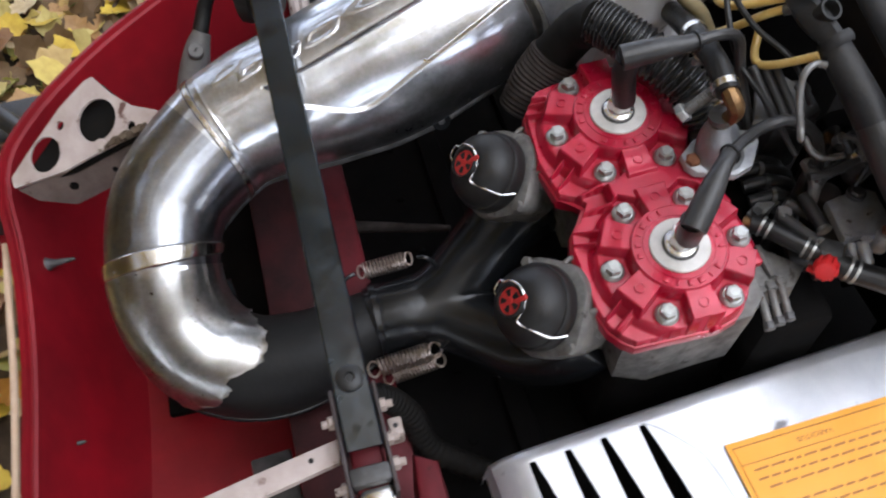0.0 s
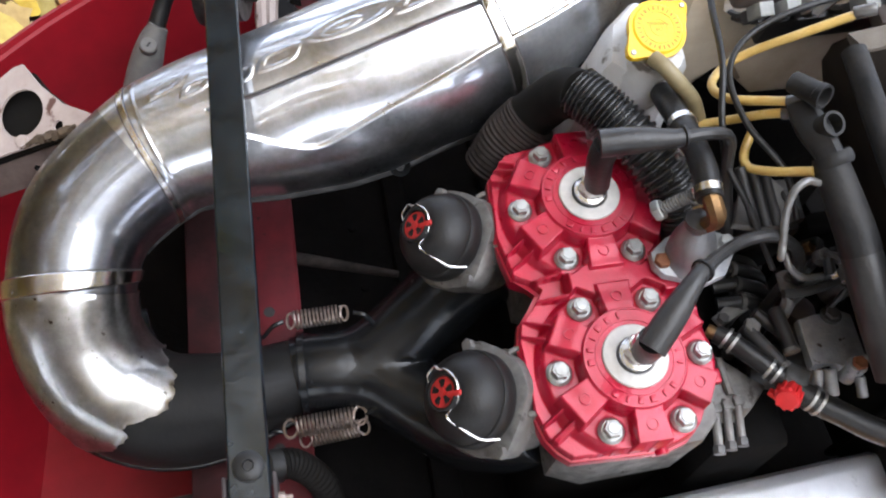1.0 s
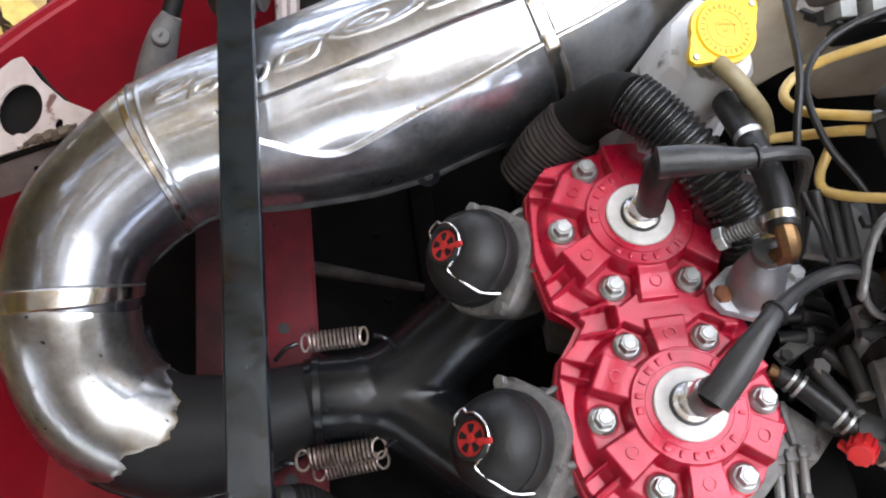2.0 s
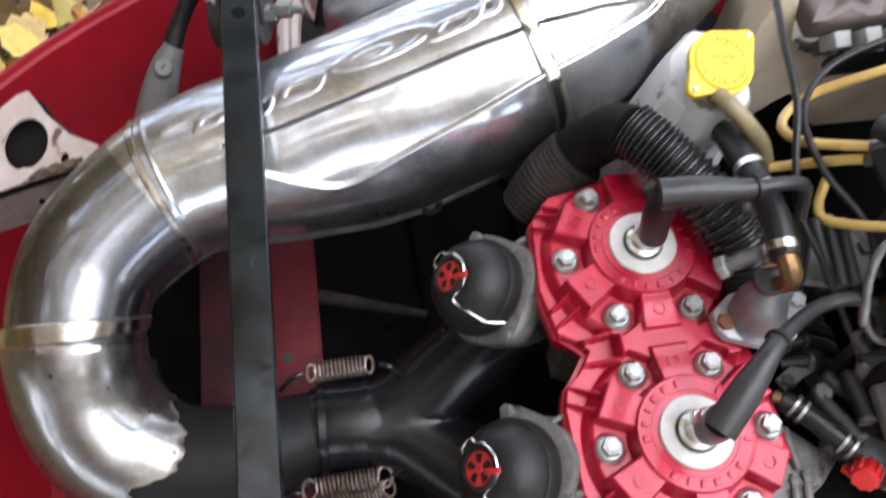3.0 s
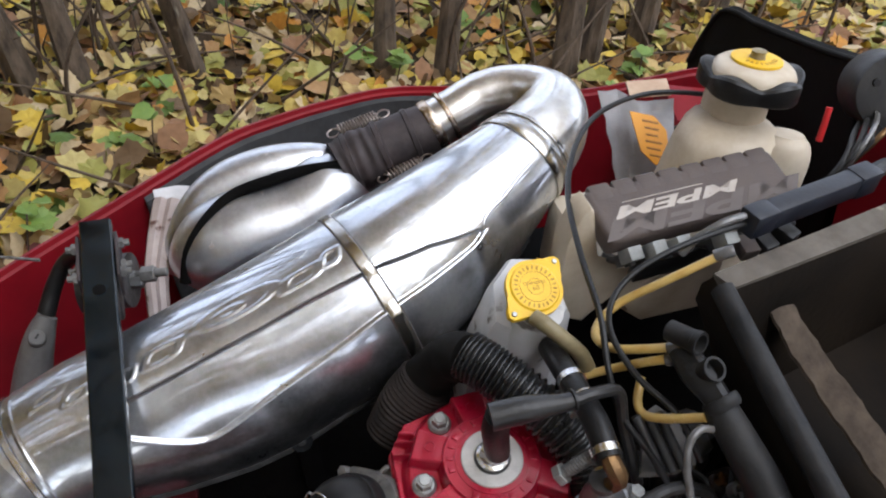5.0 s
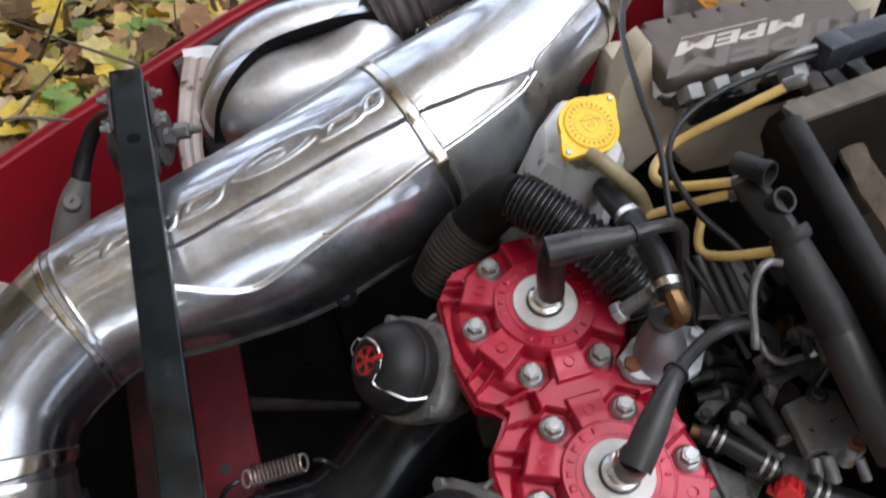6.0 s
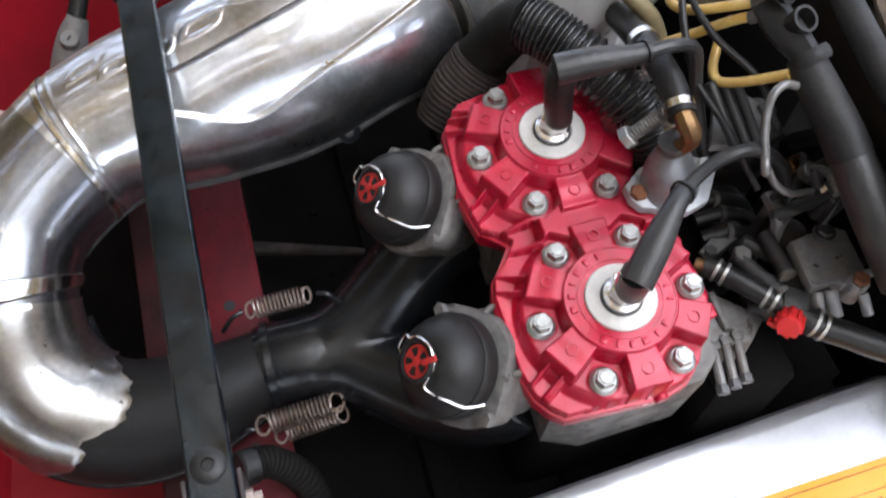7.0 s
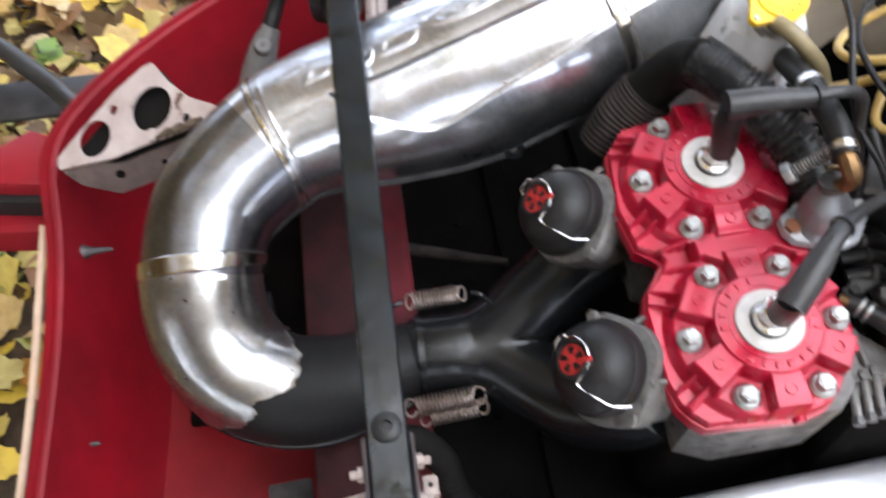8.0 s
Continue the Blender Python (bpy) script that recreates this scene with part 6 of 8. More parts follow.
# ---- oil tank, foil plate, far corner ----
def build_oil_tank():
    at = (0.635, 0.722, 0.62)
    b = thing("oil_tank", "cream plastic oil tank with a lobed black cap", "oil tank", at=at)
    ol = [(-0.085, -0.050), (0.05, -0.070), (0.062, -0.010), (0.050, 0.055), (-0.040, 0.060), (-0.080, 0.02)]
    part("tank_body", prism(bmesh.new(), ol, -0.02, 0.150, None, 0.020, 0.022), "cream", b, smooth=89)
    part("neck", lathe(bmesh.new(), [(0.033, 0.12), (0.033, 0.172), (0, 0.172)], pose(0.004, 0.005, 0, -4, 0, 0), 28), "cream", b)
    part("shoulder", sweep(bmesh.new(), [(0.030, -0.040, 0.05, 0.034), (0.036, -0.036, 0.125, 0.030), (0.038, -0.032, 0.146, 0.018)], None, 20, 5), "cream", b)
    bm = bmesh.new()
    rings = []
    for step in range(6):
        ring = []
        for k in range(80):
            a = 2 * math.pi * k / 80
            lobe = (0.5 + 0.5 * math.cos(5 * a + 0.6)) ** 0.6
            r, z = ((0.036, -0.006), (0.043 + 0.006 * lobe, -0.006), (0.045 + 0.006 * lobe, -0.002), (0.045 + 0.006 * lobe, 0.014 + 0.011 * lobe), (0.043 + 0.005 * lobe, 0.0165 + 0.012 * lobe), (0.034, 0.018 + 0.010 * lobe))[step]
            ring.append(bm.verts.new((r * math.cos(a), r * math.sin(a), z)))
        rings.append(ring)
    for p, q in zip(rings, rings[1:]):
        for k in range(80):
            bm.faces.new((p[k], p[(k + 1) % 80], q[(k + 1) % 80], q[k]))
    bm.faces.new(rings[0][::-1])
    cap = part("oil_cap", bm, "rubber", b, "lobed black screw cap")
    cap.matrix_local = pose(0.008, 0.010, 0.180, -8, 2, 0) @ Matrix.Diagonal((1.04, 1.04, 0.68, 1))
    part("dome", lathe(bmesh.new(), [(0.041, 0.012), (0.0405, 0.022), (0.038, 0.029), (0.033, 0.035), (0.026, 0.0375), (0, 0.039)], None, 36), "cream", cap, "pale dusty dome")
    part("disc", lathe(bmesh.new(), [(0, 0.038), (0.0245, 0.038), (0.0245, 0.0415), (0.023, 0.0425), (0, 0.0425)], None, 32), "yellow", cap, "ochre yellow disc")
    part("vent_stub", lathe(bmesh.new(), [(0.008, 0.042), (0.0065, 0.048), (0.0075, 0.053), (0.005, 0.0545), (0, 0.0545)], None, 16), "hosetan", cap)
    for k in range(9):
        part("print_bar", box(bmesh.new(), (0.005, 0.002, 0.0004), (0.016, 0, 0.0427), pose(0, 0, 0, 0, 0, 200 + 16 * k)), "ochre", cap)
    return b


build_oil_tank()


def build_foil():
    f = thing("foil_plate", "crumpled silver foil plate with an orange label", "plate")
    bm = bmesh.new()
    rng = random.Random(9)
    c = [Vector(p) for p in ((0.560, 0.872, 0.716), (0.648, 0.848, 0.706), (0.622, 0.772, 0.655), (0.556, 0.782, 0.645))]
    n = 9
    top = [[None] * (n + 1) for _ in range(n + 1)]
    for i in range(n + 1):
        for j in range(n + 1):
            u, v = i / n, j / n
            p = (c[0] * (1 - u) + c[1] * u) * (1 - v) + (c[3] * (1 - u) + c[2] * u) * v
            p += Vector((0, -0.3, 1)) * (0.006 * math.sin(u * 7 + v * 3) + rng.uniform(-0.003, 0.003))
            top[i][j] = bm.verts.new(p)
    for i in range(n):
        for j in range(n):
            bm.faces.new((top[i][j], top[i + 1][j], top[i + 1][j + 1], top[i][j + 1]))
    bmesh.ops.solidify(bm, geom=bm.faces[:], thickness=0.0012)
    part("sheet", bm, "foil", f)
    m = Matrix(((0.95, 0.20, 0.24, 0.593), (-0.24, 0.86, -0.45, 0.801), (-0.18, 0.47, 0.86, 0.698), (0, 0, 0, 1)))
    ol = [(-0.020, 0.026), (0.010, 0.026), (0.024, 0.010), (0.022, -0.036), (0.004, -0.036), (-0.012, -0.022)]
    lab = part("label", prism(bmesh.new(), ol, 0.0, 0.0012, m), "label", f, "orange warning label")
    for k in range(6):
        part("print_bar", box(bmesh.new(), (0.020 - 0.003 * (k % 3), 0.0022, 0.0006), (0.004 + 0.001 * (k % 2), 0.017 - 0.0085 * k, 0.0013), m), "ink", lab)
    return f


build_foil()


def build_corner():
    t = part("tan_tab", prism(bmesh.new(), [(-0.034, -0.012), (0.026, -0.018), (0.036, 0.012), (-0.024, 0.018)], 0, 0.003, pose(0.688, 0.955, 0.652, 8, 0, 4)), "tan")
    tagged(t, "tan plastic tab lying on the hull rim", "tab")
    r = thing("wall_bracket", "red plastic bracket on the hull wall", "bracket", at=(0.735, 0.93, 0.60))
    part("web", prism(bmesh.new(), [(-0.035, -0.03), (0.03, -0.05), (0.045, 0.03), (-0.02, 0.05)], -0.10, 0.045, pose(0, 0, 0, 8, 0, 0), 0.006, 0.004), "red", r)
    for dz in (0.03, -0.005, -0.04):
        part("bolt_hole", rod(bmesh.new(), (-0.030, -0.035, dz), (-0.034, -0.0405, dz), 0.004, seg=10), "rubber", r)
    # console cowl and instrument pod beyond the oil tank
    k = thing("console_cowl", "matt black console cowl curving up behind the tank", "cowl", at=(0.90, 0.90, 0.55))
    bm = bmesh.new()
    arc = spline([(0.845, 1.09, 0.60), (0.863, 1.075, 0.688), (0.868, 1.01, 0.705), (0.865, 0.945, 0.722), (0.852, 0.86, 0.748), (0.828, 0.765, 0.785)], 6)
    low = spline([(0.845, 1.06, 0.45), (0.83, 1.03, 0.45), (0.86, 0.98, 0.45), (0.87, 0.90, 0.45), (0.87, 0.82, 0.45), (0.87, 0.74, 0.45)], 6)
    rows = [[bm.verts.new(Vector(p) - Vector((0.90, 0.90, 0.55))) for p in row] for row in
            (low, [a * 0.35 + b * 0.65 for a, b in zip(low, arc)], arc, [a + np.array((0.012, 0.004, 0.004)) for a in arc], [a + np.array((0.02, 0.006, -0.01)) for a in arc], [a + np.array((0.03, 0.01, 0)) for a in low])]
    for a, b in zip(rows, rows[1:]):
        for i in range(len(a) - 1):
            bm.faces.new((a[i], a[i + 1], b[i + 1], b[i]))
    part("shell", bm, "cowl", k)
    part("edge_bead", sweep(bmesh.new(), [tuple(Vector(p) - Vector((0.90, 0.90, 0.55))) for p in arc[::3]], 0.004, 8, 3), "cowl", k, "rounded edge bead")
    p = thing("instrument_pod", "dusty black back of a round instrument pod", "instrument")
    p.matrix_world = along((0.815, 0.71, 0.785), (0.74, 0.55, 0.86))[0]
    part("can", lathe(bmesh.new(), [(0, -0.06), (0.036, -0.06), (0.041, -0.05), (0.042, 0.0), (0.040, 0.004), (0.0, 0.005)], None, 36), "dusty", p)
    for a in (40, 160, 280):
        part("screw", lathe(bmesh.new(), [(0, 0.0045), (0.0045, 0.0045), (0.004, 0.007), (0, 0.0075)], Matrix.Translation((0.024 * math.cos(radians(a)), 0.024 * math.sin(radians(a)), 0)), 12), "rubber", p)
    hose("fuse_lead", "short bright red sheathed lead", "cable", [(0.740, 0.708, 0.735), (0.742, 0.712, 0.752), (0.745, 0.718, 0.770)], 0.0034, "redplug", 12, 4)
    for q in range(5):
        hose("loom_wire", "tangle of thin dark wiring beside the tank", "cable", [(0.72 + 0.012 * q, 0.665 + 0.006 * q, 0.70), (0.745 + 0.008 * q, 0.672, 0.735 + 0.006 * q), (0.775 + 0.01 * q, 0.70, 0.75 + 0.008 * (q % 3)), (0.83, 0.74 + 0.01 * q, 0.74)],
             0.0032, ("rubber", "dusty", "greyhose", "rubber", "brass")[q], 8, 5, "wires beside the oil tank")


build_corner()


# ---- air box, carburettors and fuel lines ----
def build_airbox():
    at = (0.60, 0.41, 0.62)
    b = thing("air_box", "dusty black open air box with brown inside", "air box", at=at)
    # inner and outer outline of the open tray, near edge to far edge
    out = [(0.462, 0.24), (0.474, 0.522), (0.78, 0.580), (0.80, 0.24)]
    ins = [(0.476, 0.255), (0.492, 0.498), (0.76, 0.545), (0.78, 0.255)]

    def edge_z(x, y):
        return 0.772 + 0.16 * (y - 0.51)

    bm = bmesh.new()
    rows = []
    for ring, dz in (([(0.53, 0.30), (0.53, 0.48), (0.74, 0.53), (0.76, 0.30)], -0.15), (out, -0.030), (out, -0.012), ([(x + (0.004 if x < 0.6 else -0.004), y + (0.005 if y < 0.4 else -0.005)) for x, y in out], 0.0),
                     ([(x - (0.004 if x < 0.6 else -0.004), y - (0.006 if y < 0.4 else -0.006)) for x, y in ins], 0.0), (ins, -0.012), ([(0.515, 0.265), (0.53, 0.485), (0.75, 0.53), (0.77, 0.265)], -0.13)):
        rows.append([bm.verts.new(Vector((x, y, edge_z(x, y) + dz)) - Vector(at)) for x, y in ring])
    for p, q in zip(rows, rows[1:]):
        for k in range(4):
            bm.faces.new((p[k], p[(k + 1) % 4], q[(k + 1) % 4], q[k]))
    bm.faces.new(rows[-1])
    part("tray", bm, "airbox", b)
    # dusty upper face of the far rim
    bm = bmesh.new()
    strip = [(0.489, 0.503), (0.479, 0.519), (0.776, 0.576), (0.762, 0.549)]
    low, high = [[bm.verts.new(Vector((x, y, edge_z(x, y) + dz)) - Vector(at)) for x, y in strip] for dz in (-0.004, 0.0012)]
    bm.faces.new(low[::-1])
    bm.faces.new(high)
    for k in range(4):
        bm.faces.new((low[k], low[(k + 1) % 4], high[(k + 1) % 4], high[k]))
    part("rim", bm, "dustrim", b, "dust-covered brown-grey rim")
    # rounded near rim along the engine
    t = sweep(bmesh.new(), [(x, y, edge_z(x, y) - 0.005, r) for x, y, r in ((0.467, 0.246, 0.0095), (0.472, 0.33, 0.0100), (0.477, 0.42, 0.0100), (0.483, 0.508, 0.0095))], None, 18, 6)
    part("near_rim", moved(t, at), "railblack", b, "rounded black rim")
    # tan foam strip lying across the inside
    t = bmesh.new()
    rows = []
    for k, q in enumerate(spline([(0.552, 0.512, 0.735, 0.013), (0.562, 0.48, 0.714, 0.015), (0.578, 0.43, 0.690, 0.017), (0.592, 0.37, 0.670, 0.018), (0.602, 0.29, 0.653, 0.018)], 8)):
        half = q[3] * (1 + 0.06 * math.sin(k * 0.9) + 0.05 * math.sin(k * 2.3))
        rows.append([t.verts.new((q[0] + half * u, q[1] + 0.25 * half * u, q[2] + dz)) for u, dz in ((-1.0, -0.003), (-0.96, 0.0), (-0.3, 0.0015), (0.4, 0.001), (0.96, -0.0005), (1.0, -0.004))])
    for ra, rb in zip(rows, rows[1:]):
        for j in range(6):
            t.faces.new((ra[j], ra[(j + 1) % 6], rb[(j + 1) % 6], rb[j]))
    t.faces.new(rows[0][::-1])
    t.faces.new(rows[-1])
    bmesh.ops.recalc_face_normals(t, faces=t.faces[:])
    part("foam_strip", moved(t, at), "foam", b, "tan foam sealing strip")
    return b


build_airbox()


def build_rail():
    at = (0.43, 0.42, 0.74)
    b = thing("intake_rail", "dull black intake rail with open stubs", "intake rail", at=at)
    part("tube", moved(sweep(bmesh.new(), [(0.433, 0.420, 0.745, 0.0125), (0.439, 0.397, 0.733, 0.0138), (0.446, 0.376, 0.720, 0.0146), (0.450, 0.362, 0.7105, 0.0150)], None, 28, 5), at), "railblack", b)
    # same rail in a greyer material, so that its lower end looks lit
    part("lower_tube", moved(sweep(bmesh.new(), [(0.450, 0.362, 0.7105, 0.0142), (0.453, 0.351, 0.703, 0.0150), (0.460, 0.325, 0.686, 0.0156), (0.471, 0.285, 0.661, 0.0158)], None, 28, 5), at), "dusty", b, "lower end of the rail, made greyer as if lit")
    m, _ = along(Vector((0.434, 0.420, 0.748)) - Vector(at), Vector((0.440, 0.397, 0.737)) - Vector(at))
    part("collar", lathe(bmesh.new(), [(0, -0.004), (0.0132, -0.004), (0.0142, -0.002), (0.0142, 0.003), (0.0125, 0.006)], m, 24), "railblack", b)
    part("manifold_block", moved(sweep(bmesh.new(), [(0.427, 0.470, 0.752, 0.010), (0.430, 0.448, 0.750, 0.013), (0.433, 0.428, 0.748, 0.011), (0.434, 0.415, 0.746, 0.010)], None, 14, 5, shape=lambda f, a: 1.0 + 0.1 * math.cos(4 * a)), at), "rubber", b)
    for p, q in (((0.418, 0.478, 0.768), (0.4275, 0.4535, 0.777)), ((0.430, 0.448, 0.748), (0.432, 0.4365, 0.768))):
        m, n = along(Vector(p) - Vector(at), Vector(q) - Vector(at))
        part("stub", lathe(bmesh.new(), [(0, 0), (0.0082, 0), (0.0084, n * 0.8), (0.0092, n * 0.82), (0.0092, n), (0.0072, n), (0.0066, n - 0.012), (0, n - 0.012)], m, 24), "railblack", b, "open black hose stub")
    return b


build_rail()
FUEL = "amber see-through fuel hose"
hose("fuel_hose", FUEL + " looping to the intake rail", "hose", [(0.482, 0.518, 0.798), (0.443, 0.526, 0.769), (0.416, 0.536, 0.742), (0.397, 0.533, 0.728), (0.386, 0.519, 0.724), (0.391, 0.500, 0.730), (0.410, 0.480, 0.747), (0.432, 0.466, 0.760)], 0.0036, "hoseyellow", 14, 8, "fuel hoses")
hose("fuel_hose", FUEL + " below its twin", "hose", [(0.366, 0.508, 0.69), (0.395, 0.496, 0.709), (0.411, 0.475, 0.738), (0.430, 0.462, 0.752)], 0.0036, "hoseyellow", 14, 6, "fuel hoses")
hose("fuel_hose", FUEL + " bending under the rail", "hose", [(0.408, 0.478, 0.716), (0.400, 0.464, 0.706), (0.3995, 0.452, 0.704), (0.407, 0.437, 0.716), (0.4218, 0.4167, 0.7394)], 0.0036, "hoseyellow", 14, 6, "fuel hoses")
for p, q in (((0.418, 0.474, 0.752), (0.432, 0.465, 0.761)), ((0.417, 0.470, 0.743), (0.430, 0.461, 0.753)), ((0.474, 0.521, 0.793), (0.487, 0.516, 0.801))):
    m, n = along(p, q)
    tagged(part("hose_ferrule", lathe(bmesh.new(), [(0.0043, 0), (0.0050, 0.001), (0.0050, n - 0.001), (0.0043, n)], m, 16), "greyhose"), "grey ferrule crimped on a fuel hose", "ferrule", "hose ferrules")
hose("vent_hose", "clear grey vent hose curving down to the carburettor", "hose", [(0.422, 0.407, 0.738), (0.412, 0.408, 0.740), (0.402, 0.403, 0.734), (0.400, 0.394, 0.717), (0.402, 0.384, 0.700), (0.402, 0.376, 0.690), (0.421, 0.395, 0.672), (0.426, 0.384, 0.662), (0.437, 0.377, 0.656), (0.457, 0.378, 0.652)], 0.0031, "greyhose", 14, 8)


def build_carburettor(label, dx, dy, dz, plate):
    """Carburettor; its places are those of the near one, shifted."""
    at = (0.478, 0.348, 0.560)
    c = thing("carburettor", label, "carburettor", "carburettors", (at[0] + dx, at[1] + dy, at[2] + dz))
    part("body", box(bmesh.new(), (0.046, 0.044, 0.075), (0, 0, -0.002), pose(0, 0, 0, 6, 0, -4), 0.006), "darkcast", c)
    cap = [(0.456, 0.367), (0.450, 0.324), (0.470, 0.326), (0.474, 0.320), (0.500, 0.328), (0.505, 0.366), (0.497, 0.371), (0.470, 0.369)]
    top = part("top_plate", prism(bmesh.new(), [(x - at[0], y - at[1]) for x, y in cap], 0.034, 0.043, None, 0.0018), "castclean" if plate else "darkcast", c, "pale cast top plate" if plate else "")
    part("inlet_neck", rod(bmesh.new(), (-0.024, 0, -0.008), (-0.06, 0.004, -0.010), 0.020, seg=20), "rubber", c)
    if plate:
        part("lug", moved(rod(bmesh.new(), (0.486, 0.319, 0.585), (0.486, 0.319, 0.608), 0.0078, seg=14), at), "castclean", c)
        part("plate_screw", moved(hexagon(bmesh.new(), (0.486, 0.319, 0.608), (0.486, 0.319, 0.613), 0.0062), at), "rust", c, "rusty screw")
        part("plate_screw", moved(hexagon(bmesh.new(), (0.484, 0.366, 0.603), (0.484, 0.366, 0.611), 0.0060), at), "darkcast", c)
        part("spacer", moved(lathe(bmesh.new(), [(0.0048, 0), (0.0085, 0), (0.0085, 0.004), (0.0048, 0.004)], Matrix.Translation((0.484, 0.366, 0.604)), 18), at), "darkcast", c)
        part("link_arm", moved(box(bmesh.new(), (0.050, 0.006, 0.005), (0.516, 0.324, 0.606), None, 0.0012), at), "castclean", c, "pale steel link arm")
        for k, (p, q, r) in enumerate((((0.456, 0.322, 0.598), (0.452, 0.305, 0.590), 0.0042), ((0.466, 0.322, 0.598), (0.466, 0.303, 0.588), 0.0055), ((0.488, 0.312, 0.600), (0.490, 0.298, 0.590), 0.0042))):
            part("foot", moved(rod(bmesh.new(), p, q, r, seg=12), at), "castclean", c)
        # throttle linkage behind the plate
        part("throttle_arm", moved(sweep(bmesh.new(), [(0.449, 0.382, 0.622), (0.466, 0.386, 0.628), (0.486, 0.390, 0.630), (0.505, 0.390, 0.624)], 0.0032, 8, 5), at), "dusty", c)
        part("throttle_drum", moved(rod(bmesh.new(), (0.494, 0.388, 0.60), (0.497, 0.384, 0.630), 0.0105, seg=18), at), "darkcast", c)
        part("pivot", moved(rod(bmesh.new(), (0.451, 0.381, 0.600), (0.450, 0.379, 0.628), 0.0050, seg=12), at), "darkcast", c)
        part("cable_end", moved(rod(bmesh.new(), (0.483, 0.389, 0.630), (0.487, 0.390, 0.634), 0.0030, seg=10), at), "steel", c)
        part("idle_spring", coil(bmesh.new(), (0.012, 0.062, 0.070), (0.030, 0.068, 0.066), 0.0045, 0.0008, 9, 0.004), "darkcast", c)
    return c


build_carburettor("oily grey carburettor with a pale top plate", 0, 0, 0, True)
build_carburettor("oily black carburettor under the intake rail", -0.006, 0.128, 0.018, False)


def build_coolant_fitting():
    at = (0.41, 0.335, 0.59)
    f = thing("hose_union", "black hose union with steel clamps and a red plug", "hose union", at=at)
    part("hose_run", moved(sweep(bmesh.new(), [(0.382, 0.365, 0.597), (0.392, 0.356, 0.5985), (0.404, 0.342, 0.599), (0.418, 0.326, 0.598), (0.426, 0.317, 0.597)], 0.0082, 16, 6), at), "rubber", f)
    part("union_body", box(bmesh.new(), (0.020, 0.018, 0.014), (0, 0, 0), Matrix.Translation((0.4325 - at[0], 0.318 - at[1], 0.600 - at[2])) @ pose(0, 0, 0, 4, 0, -34), 0.003), "dusty", f)
    part("elbow", moved(sweep(bmesh.new(), [(0.424, 0.319, 0.597), (0.431, 0.311, 0.596), (0.440, 0.301, 0.596)], 0.0100, 14, 5), at), "rubber", f)
    part("tail_hose", moved(sweep(bmesh.new(), [(0.438, 0.303, 0.596), (0.446, 0.296, 0.595), (0.462, 0.287, 0.592), (0.490, 0.272, 0.585), (0.54, 0.255, 0.57)], 0.0102, 16, 6), at), "rubber", f)
    m = Matrix.Translation([-c for c in at]) @ along((0.427, 0.309, 0.597), (0.411, 0.295, 0.606))[0]
    plug = part("red_plug", lathe(bmesh.new(), [(0, 0), (0.0080, 0), (0.0092, 0.003), (0.0092, 0.016), (0.0078, 0.0185), (0, 0.019)], m, 24), "redplug", f, "bright red ribbed plug")
    for k in range(10):
        part("grip_rib", box(bmesh.new(), (0.0022, 0.0030, 0.013), (0.0094, 0, 0.0095), m @ pose(0, 0, 0, 0, 0, 36 * k), 0.0006), "redplug", plug)
    part("plug_tab", box(bmesh.new(), (0.010, 0.004, 0.008), (-0.008, -0.009, 0.006), m, 0.001), "redplug", plug)
    for p, d, r in (((0.3915, 0.3565, 0.5985), (0.65, -0.75, 0.0), 0.0084), ((0.418, 0.326, 0.598), (0.65, -0.75, 0.0), 0.0084), ((0.444, 0.2985, 0.5955), (0.75, -0.65, -0.1), 0.0104)):
        for s in (-0.0034, 0.0034):
            q = Vector(p) + Vector(d) * s - Vector(at)
            m2, _ = along(q, q + Vector(d))
            part("clamp_band", ring_prism(bmesh.new(), circle(r + 0.0012, 20), circle(r - 0.0005, 20), -0.0012, 0.0012, m2), "zinc", f, "bright steel clamp band")
    part("brass_tip", moved(rod(bmesh.new(), (0.377, 0.370, 0.596), (0.383, 0.364, 0.597), 0.0056, seg=12), at), "brass", f)
    return f


build_coolant_fitting()


